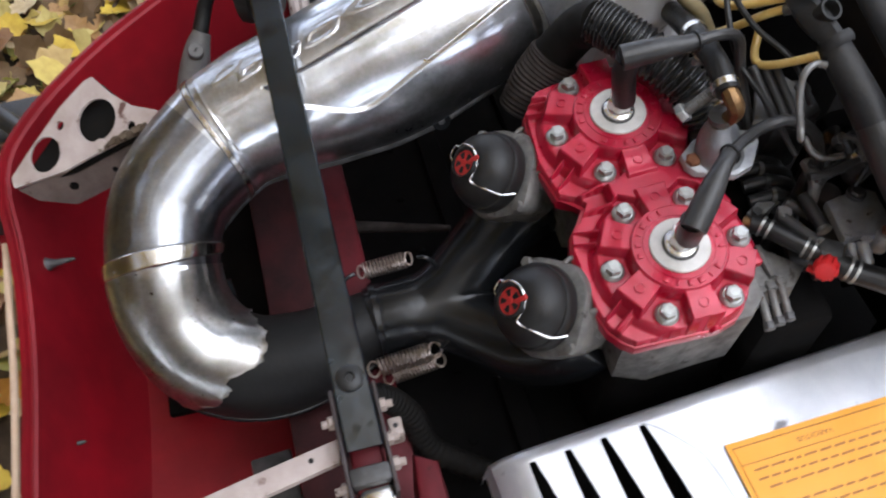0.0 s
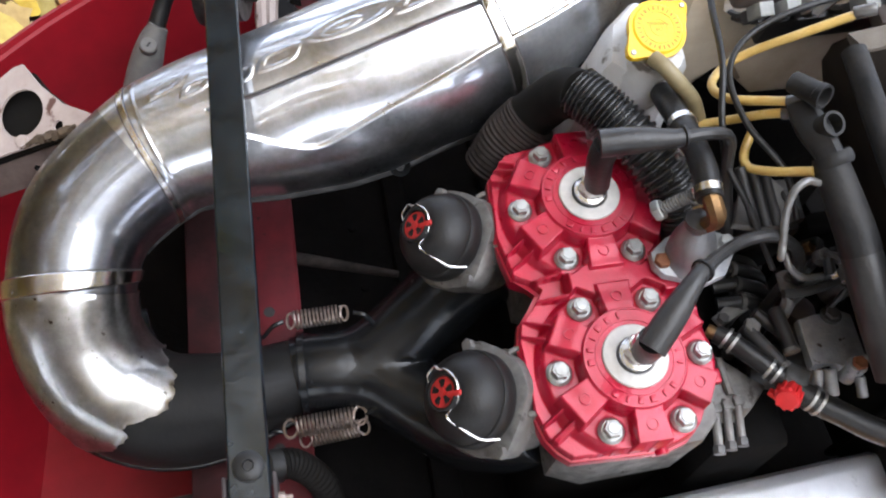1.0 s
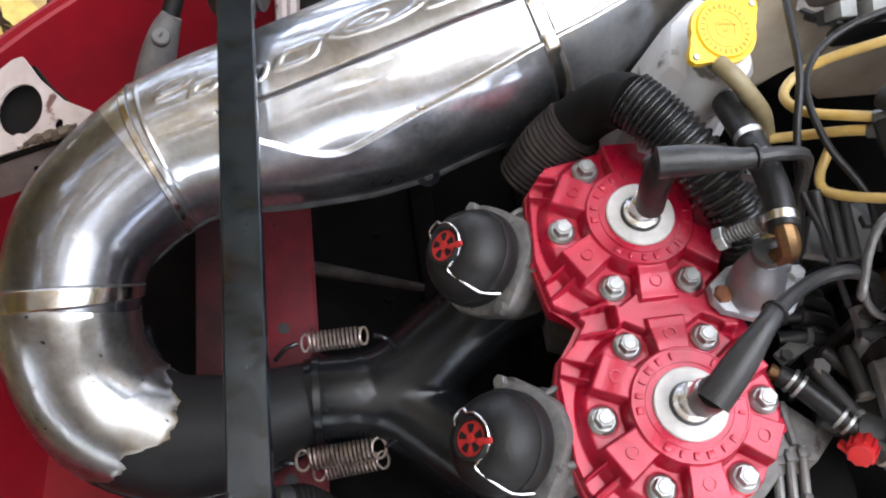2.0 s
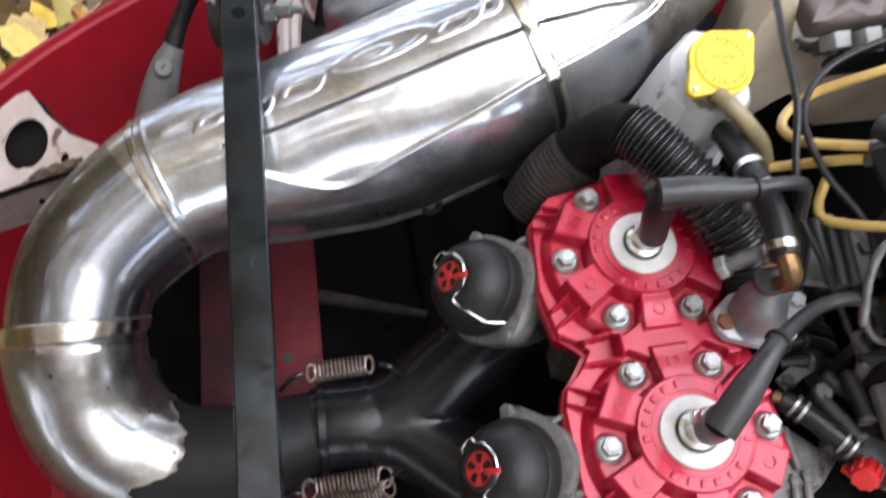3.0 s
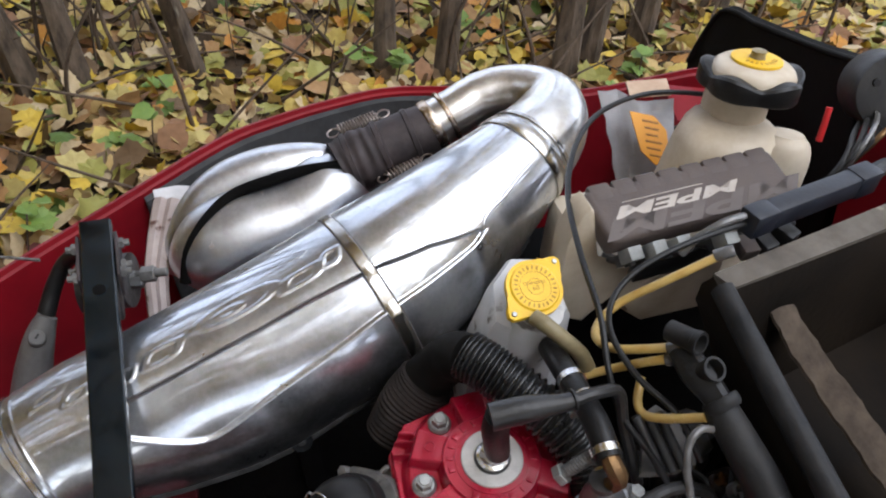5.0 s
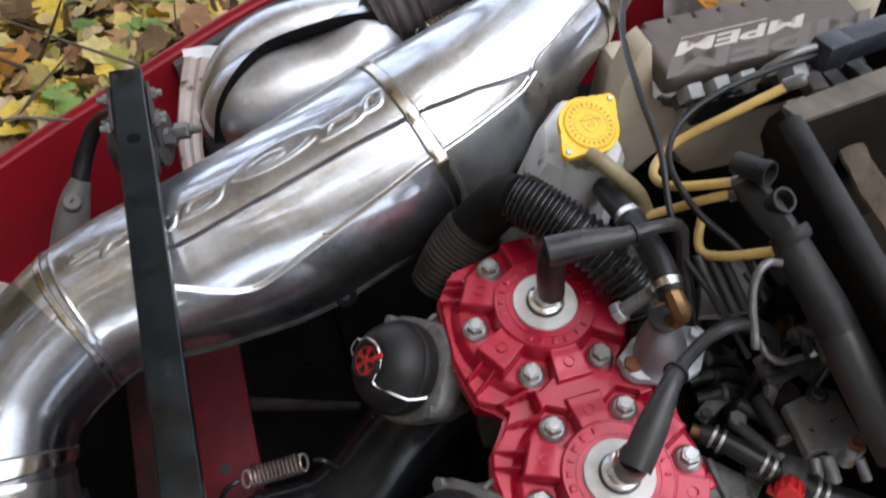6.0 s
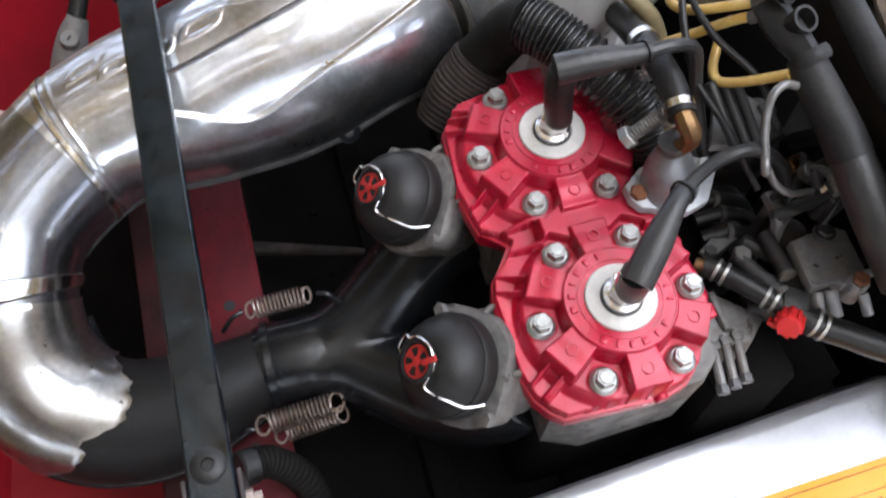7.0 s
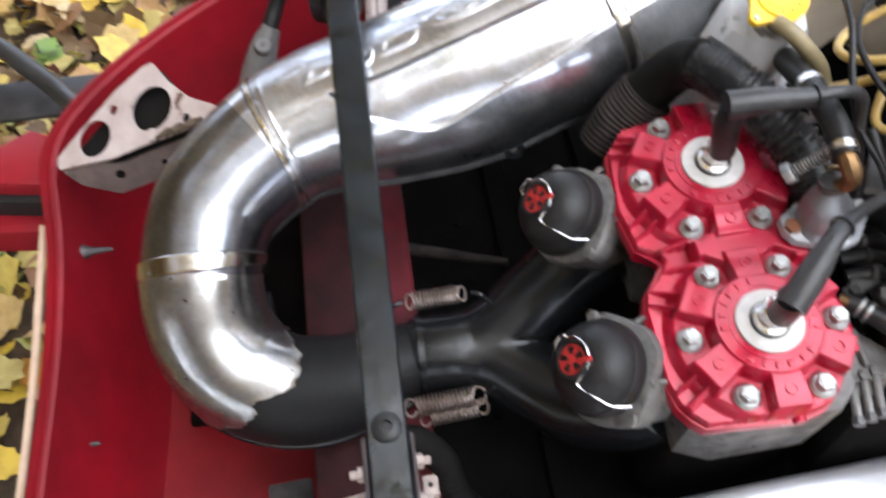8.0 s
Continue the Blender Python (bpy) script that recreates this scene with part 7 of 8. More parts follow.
def build_inlet_side():
    """Castings, studs and pipes between the cylinders and the carburettors."""
    p = thing("inlet_casting", "grimy cast inlet cover beside the cylinders", "inlet cover", at=(0.385, 0.33, 0.57))
    part("cover", prism(bmesh.new(), [(0.385 - 0.385, 0.360 - 0.33), (0.423 - 0.385, 0.323 - 0.33), (0.402 - 0.385, 0.304 - 0.33), (0.372 - 0.385, 0.306 - 0.33), (0.362 - 0.385, 0.33 - 0.33)], -0.03, 0.006, None, 0.003, 0.002), "cast", p)
    part("rib", moved(rod(bmesh.new(), (0.386, 0.350, 0.580), (0.386, 0.318, 0.578), 0.0035, seg=8), (0.385, 0.33, 0.57)), "cast", p)
    for k in range(3):
        a = Vector((0.392 - 0.0105 * k, 0.318 - 0.002 * k, 0.576))
        b = a + Vector((-0.007, -0.037, -0.006))
        s = thing("inlet_stud", "dull grey steel stud with a clip", "stud", "inlet studs", tuple(a))
        part("shank", rod(bmesh.new(), (0, 0, 0), b - a, 0.0036, seg=10), "cast", s)
        part("clip", box(bmesh.new(), (0.009, 0.007, 0.009), tuple((b - a) * 0.15), None, 0.0015), "cast", s)
        part("nut", hexagon(bmesh.new(), (b - a) * 0.9, (b - a) * 1.08, 0.0052), "darkcast", s)
    for a, b, r in (((0.441, 0.380, 0.600), (0.441, 0.341, 0.598), 0.0062), ((0.411, 0.366, 0.598), (0.426, 0.326, 0.602), 0.0058), ((0.428, 0.384, 0.590), (0.452, 0.36, 0.585), 0.0055)):
        t = thing("impulse_tube", "dull black rubber impulse tube", "tube", "impulse tubes", a)
        part("tube", rod(bmesh.new(), (0, 0, 0), Vector(b) - Vector(a), r, seg=14), "dusty", t)
        part("tip", rod(bmesh.new(), (Vector(b) - Vector(a)) * 0.94, (Vector(b) - Vector(a)) * 1.03, r * 1.15, seg=14), "cast", t)
    # dull grey shield plate between the loom and the carburettors
    sh = thing("carb_shield", "dull grey plastic shield plate between hoses", "shield")
    part("plate", prism(bmesh.new(), [(0.393, 0.425), (0.423, 0.477), (0.438, 0.482), (0.455, 0.447), (0.440, 0.420), (0.415, 0.420)], 0.660, 0.666, None, 0.0015), "shield", sh)
    part("clip", box(bmesh.new(), (0.012, 0.010, 0.006), (0.451, 0.447, 0.668), None, 0.0015), "darkcast", sh)
    # throttle linkage over the carburettor
    li = thing("throttle_linkage", "oily black throttle linkage with small levers", "linkage")
    part("rod", sweep(bmesh.new(), [(0.430, 0.375, 0.635), (0.452, 0.375, 0.635), (0.478, 0.381, 0.635), (0.492, 0.385, 0.635)], 0.0036, 10, 5), "dusty", li)
    for k, (p, q) in enumerate((((0.479, 0.399, 0.640), (0.474, 0.383, 0.640)), ((0.487, 0.390, 0.640), (0.486, 0.377, 0.640)))):
        part("lever", rod(bmesh.new(), p, q, 0.0046, seg=10), "cast" if k else "dusty", li)
    part("pin", rod(bmesh.new(), (0.474, 0.383, 0.640), tuple(Vector((0.474, 0.383, 0.640)) + Vector((0.004, 0, 0.004))), 0.0030, seg=10), "steel", li, "bright pin end")
    n = thing("banjo_bolt", "small grimy hex bolt beside the hose", "bolt", at=(0.414, 0.366, 0.585))
    part("stem", rod(bmesh.new(), (0, 0, -0.05), (0, 0, 0.014), 0.006, seg=12), "darkcast", n)
    part("hex", hexagon(bmesh.new(), (0, 0, 0.012), (0, 0, 0.019), 0.0072), "cast", n)
    # filler block and duct, their black standing in for the shade down here
    tagged(part("reed_block", box(bmesh.new(), (0.075, 0.26, 0.12), (0.405, 0.41, 0.49), None, 0.01), "shadeblack"), "inlet block painted black for the shade behind the cylinders", "inlet block")
    du = thing("air_duct", "added duct painted black for the shade under the air box", "duct", at=(0.60, 0.36, 0.50))
    part("body", box(bmesh.new(), (0.12, 0.30, 0.12), (0, 0, 0), None, 0.02), "shadeblack", du)
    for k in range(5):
        part("rib", box(bmesh.new(), (0.128, 0.008, 0.126), (0, -0.12 + 0.06 * k, 0.001), None, 0.0035), "shadeblack", du)


build_inlet_side()


def build_throttle_clutter():
    """Oily small parts packed between the inlet block, the shield and the intake rail."""
    a = thing("choke_lever", "oily grey choke lever on a dark pivot", "lever", at=(0.447, 0.390, 0.610))
    part("arm", sweep(bmesh.new(), [(0.0, 0.012, 0.012, 0.0062), (0.001, 0.002, 0.010, 0.0072), (0.000, -0.010, 0.006, 0.0064), (0.004, -0.014, -0.02, 0.005)], None, 10, 5, shape=lambda f, w: 0.7 + 0.3 * abs(math.cos(w))), "cast", a)
    part("shaft", rod(bmesh.new(), (-0.004, -0.011, 0.013), (0.030, -0.006, 0.015), 0.0042, seg=12, bevel=0.001), "darkcast", a)
    part("pivot", lathe(bmesh.new(), [(0, 0.018), (0.004, 0.018), (0.0048, 0.014), (0.0048, -0.05), (0, -0.05)], Matrix.Translation((0.001, 0.004, 0)), 14), "darkcast", a)
    b = thing("fuel_bowl", "brown stained round carburettor bowl", "bowl", at=(0.469, 0.381, 0.580))
    part("cup", lathe(bmesh.new(), [(0, -0.06), (0.014, -0.06), (0.0145, 0.0), (0.0155, 0.002), (0.0155, 0.008), (0.0125, 0.014), (0.006, 0.017), (0, 0.017)], None, 24), "sleeve", b)
    part("rim", lathe(bmesh.new(), [(0.0150, 0.001), (0.0175, 0.002), (0.0175, 0.006), (0.0150, 0.007)], None, 24), "darkcast", b)
    s = thing("cable_stay", "bent grey steel cable stay with a nut", "cable stay", at=(0.483, 0.398, 0.600))
    part("stay", sweep(bmesh.new(), [(-0.004, 0.010, -0.04), (-0.004, 0.009, 0.030), (0.004, -0.004, 0.044), (0.009, -0.016, 0.040)], 0.0042, 10, 6), "darkcast", s)
    part("nut", hexagon(bmesh.new(), (-0.004, 0.009, 0.030), (-0.003, 0.006, 0.039), 0.0078), "cast", s)
    part("ferrule", rod(bmesh.new(), (0.003, -0.005, 0.046), (0.008, -0.017, 0.040), 0.0048, seg=12, bevel=0.001), "cast", s)
    for k, (y, z) in enumerate(((0.446, 0.586), (0.432, 0.590), (0.418, 0.588), (0.402, 0.584))):
        c = thing("inlet_runner", "oily black rubber inlet hose", "hose", "inlet runners", (0.425, y, z - 0.02))
        part("tube", sweep(bmesh.new(), [(-0.014, 0.004, 0.004, 0.0066), (0.008, 0.001, 0.010, 0.0062), (0.030, -0.004, 0.004, 0.0062), (0.044, -0.006, -0.016, 0.0062)], None, 14, 6), "rubber", c)
        m, _ = along((0.006, 0.001, 0.010), (0.012, 0.000, 0.0095))
        part("clip", lathe(bmesh.new(), [(0.0062, -0.0025), (0.0076, -0.002), (0.0076, 0.002), (0.0062, 0.0025)], m, 16), "cast" if k % 2 else "darkcast", c)
    g = thing("oil_pump_lever", "dull grey pump bracket with two bolts", "bracket", at=(0.424, 0.392, 0.570))
    part("plate", prism(bmesh.new(), [(-0.020, -0.010), (0.016, 0.006), (0.020, 0.016), (0.010, 0.020), (-0.024, 0.000)], 0, 0.004, None, 0.001), "cast", g)
    for x, y in ((-0.017, -0.004), (0.012, 0.013)):
        part("bolt", hexagon(bmesh.new(), (x, y, 0.003), (x, y, 0.009), 0.0052), "darkcast", g)
    part("post", rod(bmesh.new(), (-0.002, 0.004, 0.001), (-0.002, 0.004, -0.06), 0.006, seg=10), "darkcast", g)
    for k, pts in enumerate((((0.452, 0.47, 0.60), (0.455, 0.440, 0.625), (0.462, 0.418, 0.630), (0.456, 0.395, 0.600), (0.44, 0.37, 0.55)),
                             ((0.500, 0.45, 0.58), (0.492, 0.430, 0.622), (0.484, 0.415, 0.626), (0.470, 0.400, 0.60), (0.462, 0.38, 0.55)),
                             ((0.520, 0.43, 0.58), (0.505, 0.405, 0.632), (0.494, 0.380, 0.632), (0.482, 0.370, 0.602)))):
        hose("control_cable", "thin oily black control cable", "cable", [*pts], 0.0026 + 0.0006 * (k % 2), "rubber", 8, 8, "control cables")
    n = thing("elbow_nut", "pale brass elbow nut on a stained seat", "nut", at=(0.488, 0.430, 0.605))
    part("seat", lathe(bmesh.new(), [(0, -0.06), (0.008, -0.06), (0.009, 0.0), (0.006, 0.003), (0, 0.003)], None, 16), "sleeve", n)
    part("hex", hexagon(bmesh.new(), (0, 0, 0.002), (0.002, -0.002, 0.010), 0.0058), "brass", n)


build_throttle_clutter()


# ---- belt guard ----
def build_guard():
    g = thing("belt_guard", "bare sheet aluminium belt guard with slots and an orange label", "belt guard")
    g.matrix_world = pose(0.31, 0.219, 0.498, 6.0, -1.5, 3.5)
    bm = bmesh.new()
    # profile across: rolled far edge, flat top, long near slope; the front end turns down
    slots = [-0.164, -0.131, -0.097, -0.060]
    rows = [(0.046, -0.05, 0), (0.046, -0.012, 0), (0.042, -0.003, 0), (0.037, 0.0, 0.0004), (0.031, 0.0, 0.0030), (0.010, 0.0, 0.0050), (-0.02, 0.0, 0.0072), (-0.07, 0.0, 0.0090), (-0.18, -0.002, 0.0098), (-0.20, -0.002, 0.0068), (-0.235, -0.02, 0.0068), (-0.25, -0.06, 0.0068)]
    ends = [(-0.20, 0.05), (-0.197, 0.016), (-0.185, 0.004)]

    def line(w):
        xs = [(x, d) for x, d in ends]
        for s in slots:
            xs += [(s - w, 0.0), (s + w, 0.0)]
        return xs + [(0.1, 0.0), (0.35, 0.0), (0.62, 0.0)]
    grid = [[bm.verts.new((x + (0.10 * (0.031 - y) if k > 2 and k < 11 and y < 0.031 else 0.0), y, z - d)) for k, (x, d) in enumerate(line(max(w, 0.0004)))] for y, z, w in rows]
    for j in range(len(rows) - 1):
        for i in range(len(grid[0]) - 1):
            hole = 4 <= j <= 7 and i in (3, 5, 7, 9)
            if not hole:
                bm.faces.new((grid[j][i], grid[j][i + 1], grid[j + 1][i + 1], grid[j + 1][i]))
    bmesh.ops.solidify(bm, geom=bm.faces[:], thickness=0.002)
    part("cover", bm, "guard", g)
    part("panel_edge", sweep(bmesh.new(), [(-0.08, 0.036, -0.0012), (-0.053, 0.029, -0.0010), (-0.027, 0.001, -0.0010), (-0.017, -0.02, -0.0010), (-0.010, -0.07, -0.0010), (-0.006, -0.16, -0.0010)], 0.0012, 8, 6), "plug", g, "faint grey edge of the pressed disc")
    lab = part("label", prism(bmesh.new(), [(0.002, -0.128), (0.25, -0.135), (0.25, -0.018), (0.0, -0.009)], 0.0024, 0.0030), "label", g, "orange warning label")
    part("border", sweep(bmesh.new(), [(0.245, -0.0235, 0.0031), (0.005, -0.0145, 0.0031), (0.007, -0.124, 0.0031)], 0.0006, 6, 1), "ink", lab)
    words("print_word", "VAROITUS", 0.0062, pose(0.080, -0.025, 0.0032, 0, 0, 178), "ink", lab, 0.0001, 1.2)
    rng = random.Random(2)
    part("rule", sweep(bmesh.new(), [(0.243, -0.0385, 0.0031), (0.006, -0.0300, 0.0031)], 0.0004, 6, 1), "ink", lab)
    for r in range(9):
        x = 0.014 + 0.006 * (r % 3 == 2)
        if r in (3, 6):
            continue
        while x < 0.222:
            w = rng.uniform(0.004, 0.014)
            part("print_bar", box(bmesh.new(), (w, 0.0019, 0.0003), (x + w / 2, -0.0375 - 0.0082 * r - 0.036 * (x - 0.03), 0.0032)), "ink", lab)
            x += w + 0.0028
    return g


build_guard()


# ---- front corner of the hull ----
def build_front():
    b = thing("headlight_bracket", "scuffed white plastic bracket with round cutouts", "bracket")
    ex, ey, ez = (0.8995, 0.0857, 0.4284), (-0.2219, 0.9343, 0.2791), (-0.3763, -0.3461, 0.8594)
    b.matrix_world = Matrix(((ex[0], ey[0], ez[0], -0.190), (ex[1], ey[1], ez[1], 0.696), (ex[2], ey[2], ez[2], 0.549), (0, 0, 0, 1)))
    outline = [(0.0143, 0.0466), (0.004, 0.048), (-0.0323, 0.0386), (-0.0853, 0.0155), (-0.117, 0.0), (-0.119, -0.009), (-0.1179, -0.0135), (-0.085, -0.0225), (-0.0542, -0.0305), (-0.0238, -0.0331), (0.0193, -0.0383),
               (0.0476, -0.0415), (0.066, -0.0400), (0.066, -0.0307), (0.0424, -0.0092), (0.0251, 0.0192)]
    holes = [(0.0, -0.0005, 0.0235), (-0.0704, 0.0, 0.0195), (-0.0416, 0.0193, 0.0052), (0.0330, -0.0290, 0.0050)]
    bm = bmesh.new()
    loops = []
    for pts in [outline] + [circle(r, 28, x, y) for x, y, r in holes]:
        vs = [bm.verts.new((x, y, 0)) for x, y in pts]
        loops += [bm.edges.new((vs[k], vs[(k + 1) % len(vs)])) for k in range(len(vs))]
    bmesh.ops.triangle_fill(bm, use_beauty=True, use_dissolve=False, edges=loops)
    inside = [f for f in bm.faces for q in [f.calc_center_median()] if any(math.hypot(q.x - x, q.y - y) < r * 0.96 for x, y, r in holes)]
    bmesh.ops.delete(bm, geom=inside, context="FACES_ONLY")
    bmesh.ops.solidify(bm, geom=bm.faces[:], thickness=0.003)
    part("plate", bm, "white", b, smooth=0)
    # added sheet behind the plate, dark for the shadow in its cutouts
    part("backing", prism(bmesh.new(), [(x * 0.97, y * 0.94) for x, y in outline], -0.016, -0.012), "cowl", b, "added dark sheet for the shadow behind the cutouts")
    flange = [(-0.118, 0.0), (-0.0542, -0.012), (0.0193, -0.020), (0.066, -0.024), (0.066, -0.066), (0.0, -0.060), (-0.085, -0.050), (-0.112, -0.022)]
    part("lower_flange", prism(bmesh.new(), flange, -0.0015, 0.0015, pose(0, -0.0145, -0.002, 55, 0, 0), 0.001), "mudshadewhite", b, "folded flange coloured for mud and shade")
    for x, y, r in ((-0.070, -0.030, 0.0050), (-0.022, -0.040, 0.0032), (0.030, -0.045, 0.0050)):
        part("flange_hole", lathe(bmesh.new(), [(0, 0.0014), (r, 0.0014), (r, 0.0019), (0, 0.0019)], pose(0, -0.0145, -0.002, 55, 0, 0) @ Matrix.Translation((x, y, 0)), 16), "shadeblack", b, "dark drilled hole")
    part("torn_edge", sweep(bmesh.new(), [(-0.01, -0.033, 0.002, 0.002), (0.012, -0.034, 0.003, 0.004), (0.030, -0.037, 0.003, 0.0045), (0.05, -0.038, 0.002, 0.003)], None, 8, 5, shape=lambda f, a: 1 + 0.35 * math.sin(23 * f + 3 * a)), "twig", b, "brown torn plastic edge")
    part("peg", lathe(bmesh.new(), [(0, 0), (0.007, 0), (0.006, 0.006), (0, 0.007)], Matrix.Translation((-0.006, -0.0285, 0)), 14), "white", b)
    for at, to in (((-0.300, 0.640, 0.398), (-0.268, 0.638, 0.402)), ((-0.318, 0.448, 0.318), (-0.286, 0.447, 0.324))):
        s = thing("hull_stud", "dull grey push stud in the red hull wall", "stud", "hull studs")
        s.matrix_world = along(at, to)[0]
        part("washer", lathe(bmesh.new(), [(0, 0), (0.0095, 0), (0.0085, 0.003), (0.0070, 0.006), (0, 0.006)], None, 16), "darkcast", s)
        part("pin", lathe(bmesh.new(), [(0.0068, 0.005), (0.0042, 0.014), (0.0018, 0.034), (0, 0.036)], None, 12), "darkcast", s, "tapered grey pin")
    tagged(part("edge_trim", sweep(bmesh.new(), [(-0.331, 0.655, 0.430), (-0.332, 0.58, 0.412), (-0.334, 0.50, 0.390), (-0.340, 0.40, 0.365), (-0.346, 0.30, 0.345), (-0.338, 0.2, 0.335)], 0.0042, 8, 5), "tan"), "tan foam trim along the hull's front edge", "trim")
    # steering knuckle beyond the pipe
    at = (-0.085, 0.835, 0.48)
    kn = thing("steering_knuckle", "dull grey cast steering knuckle with a stud", "knuckle", at=at)
    part("casting", moved(sweep(bmesh.new(), [(-0.118, 0.80, 0.40, 0.022), (-0.100, 0.83, 0.455, 0.020), (-0.086, 0.850, 0.488, 0.016), (-0.075, 0.862, 0.505, 0.011)], None, 18, 5), at), "shield", kn)
    part("stud", moved(rod(bmesh.new(), (-0.090, 0.846, 0.480), (-0.086, 0.836, 0.502), 0.0098, seg=20, bevel=0.0015), at), "shield", kn, "round pale stud")
    part("slot", moved(box(bmesh.new(), (0.006, 0.0024, 0.003), (0, 0, 0.0240), along((-0.090, 0.846, 0.480), (-0.086, 0.836, 0.502))[0] @ pose(0, 0, 0, 0, 0, 35)), at), "rubber", kn, "dark screw slot")
    part("boot", moved(sweep(bmesh.new(), [(-0.078, 0.868, 0.500, 0.010), (-0.064, 0.888, 0.525, 0.0092), (-0.045, 0.892, 0.555, 0.0085), (-0.018, 0.87, 0.585, 0.008)], None, 14, 6), at), "rubber", kn, "black rubber boot")
    # pale strap and discs behind the brace's far end
    st = thing("silencer_strap", "pale aluminium silencer strap", "strap", at=(0.055, 0.86, 0.57))
    part("strip", moved(sweep(bmesh.new(), [(0.070, 0.925, 0.592, 0.017), (0.058, 0.885, 0.580, 0.015), (0.047, 0.835, 0.565, 0.013), (0.044, 0.800, 0.54, 0.012)], None, 12, 5, shape=lambda f, a: 0.35 + 0.65 * abs(math.cos(a))), (0.055, 0.86, 0.57)), "white", st)
    part("foil_tab", moved(prism(bmesh.new(), [(-0.022, -0.012), (0.010, -0.020), (0.030, -0.014), (0.036, 0.008), (0.008, 0.014), (-0.020, 0.012)], 0, 0.0015, pose(0.076, 0.935, 0.590, 24, 8, 10)), (0.055, 0.86, 0.57)), "foil", st, "crumpled foil tab")
    hub = thing("spring_hub", "dirty steel hub under the brace's far end", "hub")
    hub.matrix_world = along((0.012, 0.80, 0.60), (0.050, 0.79, 0.605))[0]
    part("disc", lathe(bmesh.new(), [(0, -0.03), (0.034, -0.03), (0.036, -0.024), (0.036, -0.016), (0.02, -0.012), (0.02, 0.004), (0.028, 0.006), (0.028, 0.014), (0, 0.014)], None, 28), "darkcast", hub)
    part("bolt", hexagon(bmesh.new(), (0, 0, 0.014), (0, 0, 0.026), 0.009), "zinc", hub)
    part("long_stud", rod(bmesh.new(), (0, 0.006, 0.020), (0, 0.008, 0.052), 0.0045, seg=12), "cast", hub, "grey threaded stud")
    part("nut", hexagon(bmesh.new(), (0, 0.006, 0.026), (0, 0.007, 0.040), 0.0085), "cast", hub)
    # loose wire end above the rim
    hose("wire_end", "thin wire with a crimped eye above the rim", "wire", [(-0.16, 0.90, 0.57), (-0.11, 0.88, 0.585), (-0.065, 0.865, 0.585)], 0.0016, "cast", 8, 6)
    # bumper beyond the front corner
    bp = thing("front_bumper", "black tubular front bumper beyond the hull corner", "bumper", at=(-0.45, 0.9, 0.25))
    part("tube", moved(sweep(bmesh.new(), [(-0.36, 0.96, 0.29), (-0.41, 1.03, 0.28), (-0.46, 1.085, 0.28), (-0.52, 1.145, 0.28), (-0.62, 1.22, 0.27)], 0.015, 14, 6), (-0.45, 0.9, 0.25)), "dusty", bp)
    part("skid_plate", moved(box(bmesh.new(), (0.30, 0.075, 0.010), (0, 0, 0), pose(-0.50, 1.085, 0.215, 6, 0, 3), 0.003), (-0.45, 0.9, 0.25)), "dusty", bp)
    rs = thing("hull_nose", "red broken hull nose flange with a black slot", "hull flange", at=(-0.35, 0.72, 0.44))
    part("upper_flange", moved(prism(bmesh.new(), [(-0.42, 0.700), (-0.325, 0.686), (-0.318, 0.755), (-0.350, 0.772), (-0.42, 0.722)], 0.435, 0.462, None, 0.006), (-0.35, 0.72, 0.44)), "red", rs)
    # black strip stands in for the shaded gap between the two flanges
    part("slot", moved(prism(bmesh.new(), [(-0.42, 0.690), (-0.322, 0.676), (-0.322, 0.690), (-0.42, 0.704)], 0.400, 0.444, None, 0.003), (-0.35, 0.72, 0.44)), "rubber", rs, "black strip for the dark gap between the flanges")
    part("lower_flange", moved(prism(bmesh.new(), [(-0.42, 0.664), (-0.327, 0.656), (-0.325, 0.680), (-0.42, 0.694)], 0.385, 0.420, None, 0.005), (-0.35, 0.72, 0.44)), "red", rs)


build_front()


# ---- undergrowth ----
def build_sprig(x, y, seed):
    rng = random.Random(seed)
    s = thing("seedling", "small green leafed seedling among fallen leaves", "plant", "seedlings", (x, y, ground_height(x, y)))
    h = rng.uniform(0.06, 0.2)
    tip = (rng.uniform(-0.05, 0.05), rng.uniform(-0.05, 0.05), h)
    part("stem", sweep(bmesh.new(), [(0, 0, -0.01), (tip[0] * 0.4, tip[1] * 0.4, h * 0.5), tip], 0.0018, 6, 4), "twig", s)
    for k in range(rng.randint(3, 6)):
        pv, pf = leaf_vertices(rng, rng.uniform(0.032, 0.058))
        me = bpy.data.meshes.new("leaf")
        me.from_pydata([tuple(p) for p in pv], [], pf)
        me.materials.append(M["green"])
        ob = new("leaf", me)
        ob.parent = s
        ob.matrix_local = pose(tip[0], tip[1], h * rng.uniform(0.6, 1.0), rng.uniform(-25, 25), rng.uniform(-25, 25), rng.uniform(0, 360))
    return s


for k, (x, y) in enumerate(((0.10, 2.05), (-0.014, 1.87), (0.036, 1.79), (-0.24, 1.60), (0.63, 2.05), (0.67, 2.02), (0.97, 2.24), (1.32, 1.87), (1.25, 1.80), (0.19, 2.36), (-0.22, 1.50), (-0.55, 1.35), (1.15, 1.75), (1.35, 1.95), (-0.7, 1.1), (-0.62, 0.95), (-0.56, 0.98))):
    build_sprig(x, y, 200 + k)


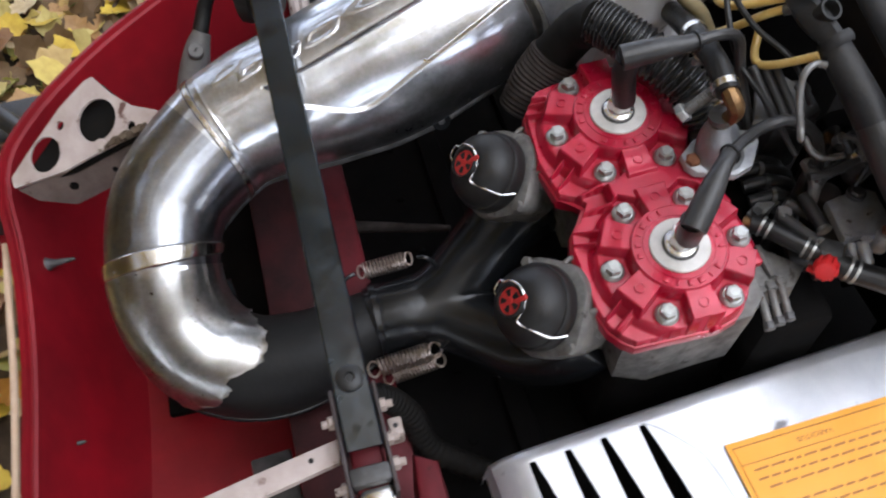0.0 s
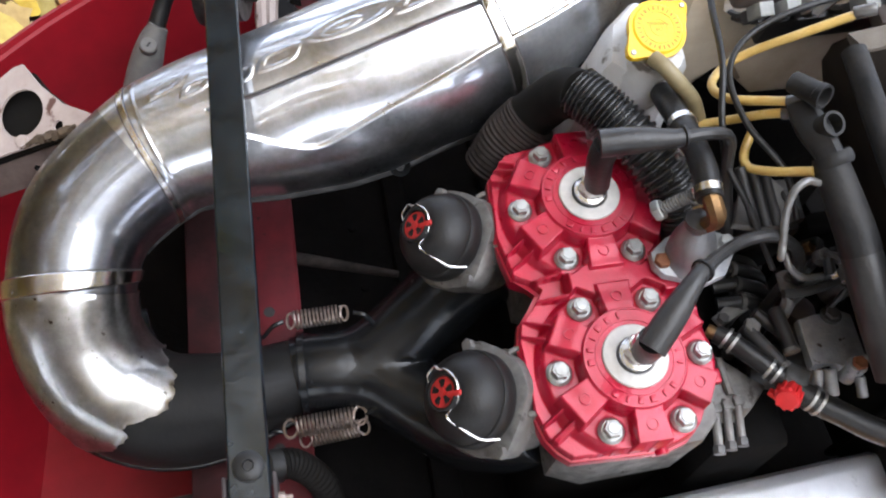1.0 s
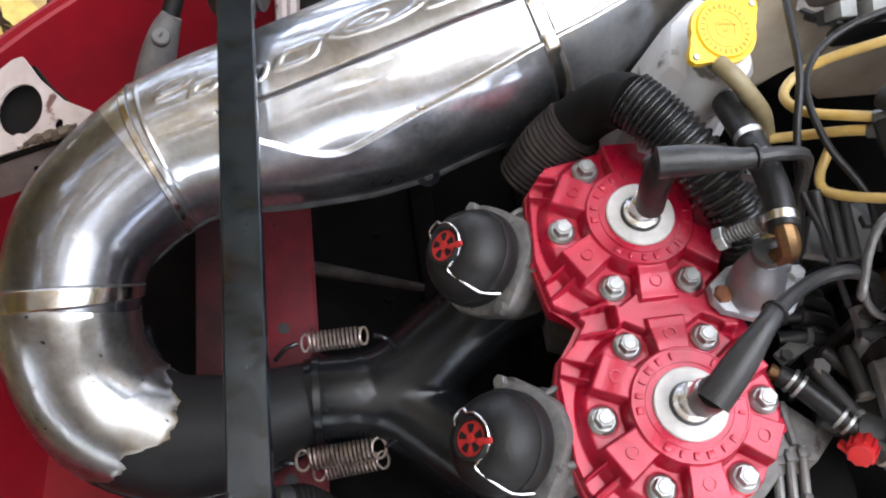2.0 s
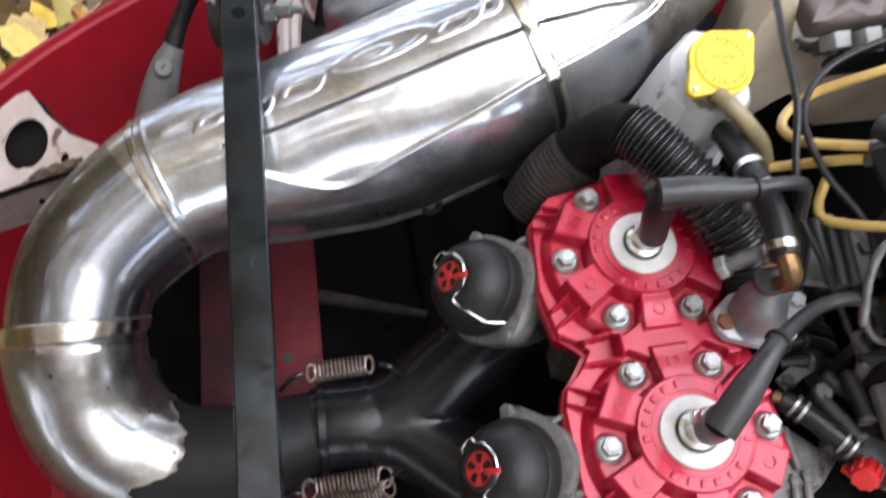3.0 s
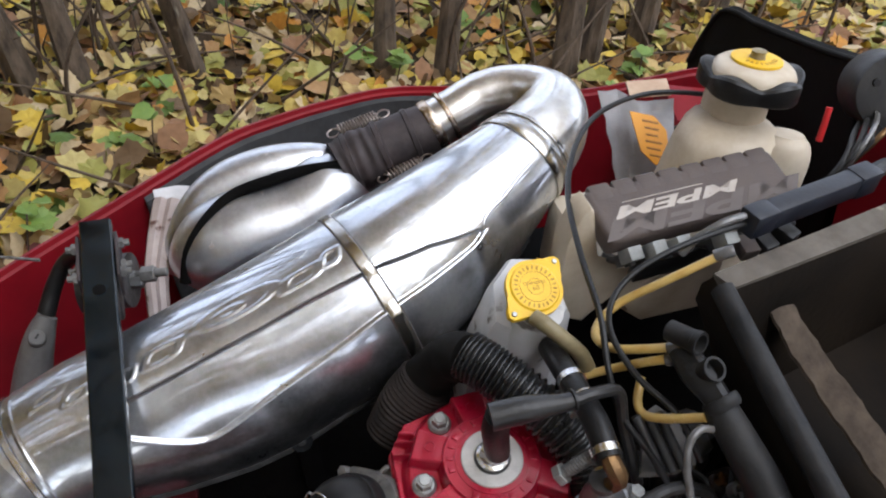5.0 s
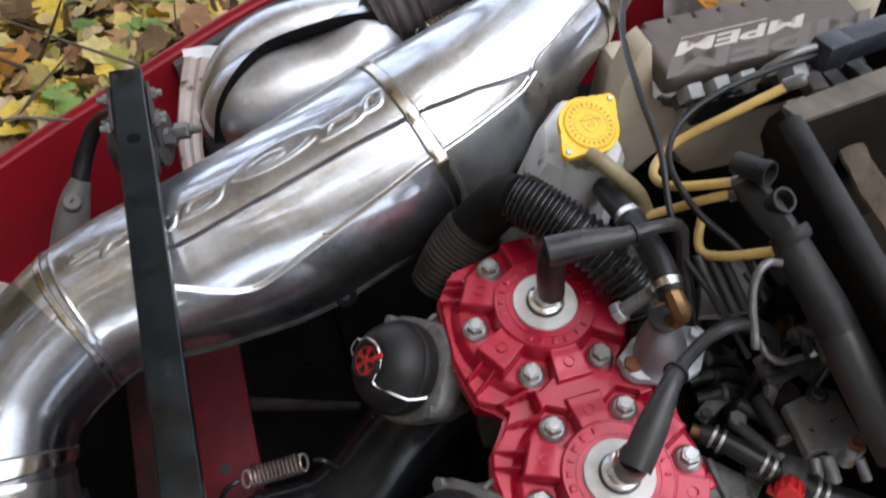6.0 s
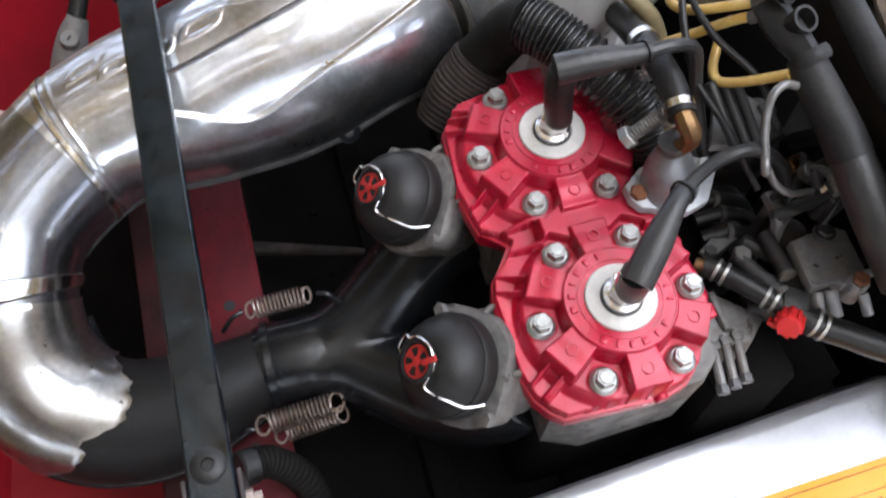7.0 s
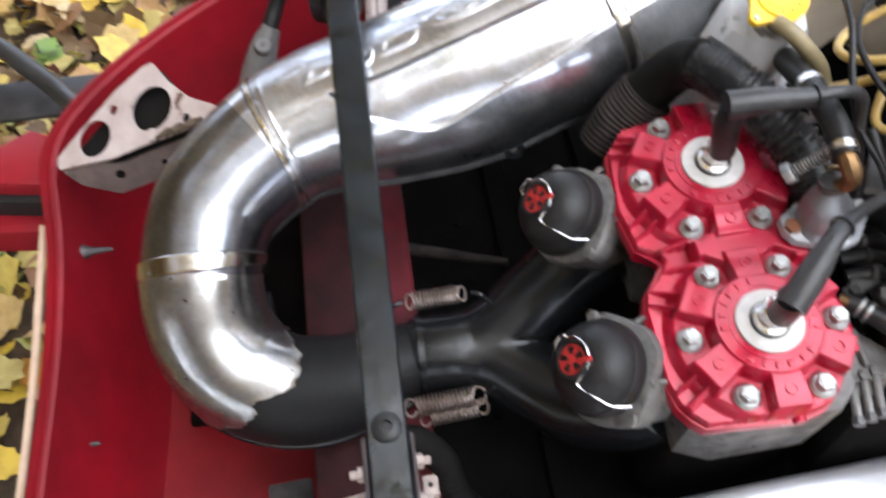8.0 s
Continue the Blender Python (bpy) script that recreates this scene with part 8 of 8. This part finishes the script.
def build_stick(seed):
    rng = random.Random(seed)
    x, y = rng.uniform(-0.5, 1.8), rng.uniform(1.45, 2.5)
    a, ln = rng.uniform(0, 6.28), rng.uniform(0.25, 0.6)
    up = rng.choice((0.1, 0.35, 0.6))
    p = [(x, y, ground_height(x, y) + 0.01), (x + math.cos(a) * ln * 0.5, y + 0.3 * math.sin(a) * ln, up * 0.6 * ln + 0.03), (x + math.cos(a) * ln, y + 0.5 * math.sin(a) * ln, up * 1.2 * ln + 0.03)]
    return hose("twig", "thin bare twig sticking out of the leaves", "twig", [(*p[0], 0.005), (*p[1], 0.0035), (*p[2], 0.0015)], None, "twig", 7, 6, "twigs")


for k in range(60):
    build_stick(300 + k)


def build_sapling(seed):
    rng = random.Random(seed)
    x, y = rng.uniform(-0.4, 2.0), rng.uniform(1.85, 2.8)
    h = rng.uniform(0.4, 1.2)
    lx, ly = rng.uniform(-0.6, 0.6) * h, rng.uniform(-0.1, 0.4) * h
    z = ground_height(x, y)
    return hose("sapling", "thin bare upright sapling stem in the leaves", "sapling", [(x, y, z - 0.02, 0.006), (x + lx * 0.2 + rng.uniform(-0.03, 0.03), y + ly * 0.2, z + h * 0.3, 0.005), (x + lx * 0.5 + rng.uniform(-0.04, 0.04), y + ly * 0.6, z + h * 0.6, 0.0035), (x + lx, y + ly, z + h, 0.0012)], None, "twig", 7, 5, "saplings")


for k in range(36):
    build_sapling(500 + k)


def build_brush():
    """Dense thin stems of the undergrowth further into the wood."""
    rng = random.Random(77)
    verts, faces = [], []
    for k in range(1500):
        x, y = rng.uniform(-2.2, 3.6), 2.15 + 2.6 * rng.random()
        z, h = ground_height(x, y), rng.uniform(0.12, 0.7)
        lx, ly, r = rng.uniform(-0.7, 0.7) * h, rng.uniform(-0.4, 0.5) * h, rng.uniform(0.0016, 0.0042)
        base = len(verts)
        for f in (0.0, 0.35, 0.7, 1.0):
            c = Vector((x + lx * f * f + rng.uniform(-0.012, 0.012), y + ly * f * f, z - 0.01 + h * f))
            w = r * (1.05 - 0.85 * f)
            verts += [(c.x + w * math.cos(q), c.y + w * math.sin(q), c.z) for q in (0.5, 2.6, 4.7)]
        for f in range(3):
            for q in range(3):
                i, j = base + 3 * f + q, base + 3 * f + (q + 1) % 3
                faces.append((i, j, j + 3, i + 3))
    me = bpy.data.meshes.new("undergrowth")
    me.from_pydata(verts, [], faces)
    me.materials.append(M["twig"])
    return tagged(new("undergrowth", me), "brown tangle of thin bare stems in the wood", "undergrowth", kind="stuff")


build_brush()


def build_near_leaves():
    """Single leaves on the strip of ground beside the hull."""
    rng = random.Random(11)
    kinds = []
    for k in range(14):
        pv, pf = leaf_vertices(rng, rng.uniform(0.040, 0.084))
        me = bpy.data.meshes.new("leaf")
        me.from_pydata([tuple(p) for p in pv], [], pf)
        me.materials.append(M["leaf"])
        kinds.append(me)
    made = 0
    while made < 300:
        x, y = rng.uniform(-0.95, 0.9), rng.uniform(0.62, 2.1)
        if y < 1.14 + 0.55 * min(0.0, x) and x > -0.46:
            continue
        ob = new("leaf", kinds[made % len(kinds)])
        ob.parent = ground
        ob.matrix_local = pose(x, y, ground_height(x, y) + rng.uniform(0.03, 0.055), rng.gauss(0, 24), rng.gauss(0, 24), rng.uniform(0, 360))
        made += 1


build_near_leaves()
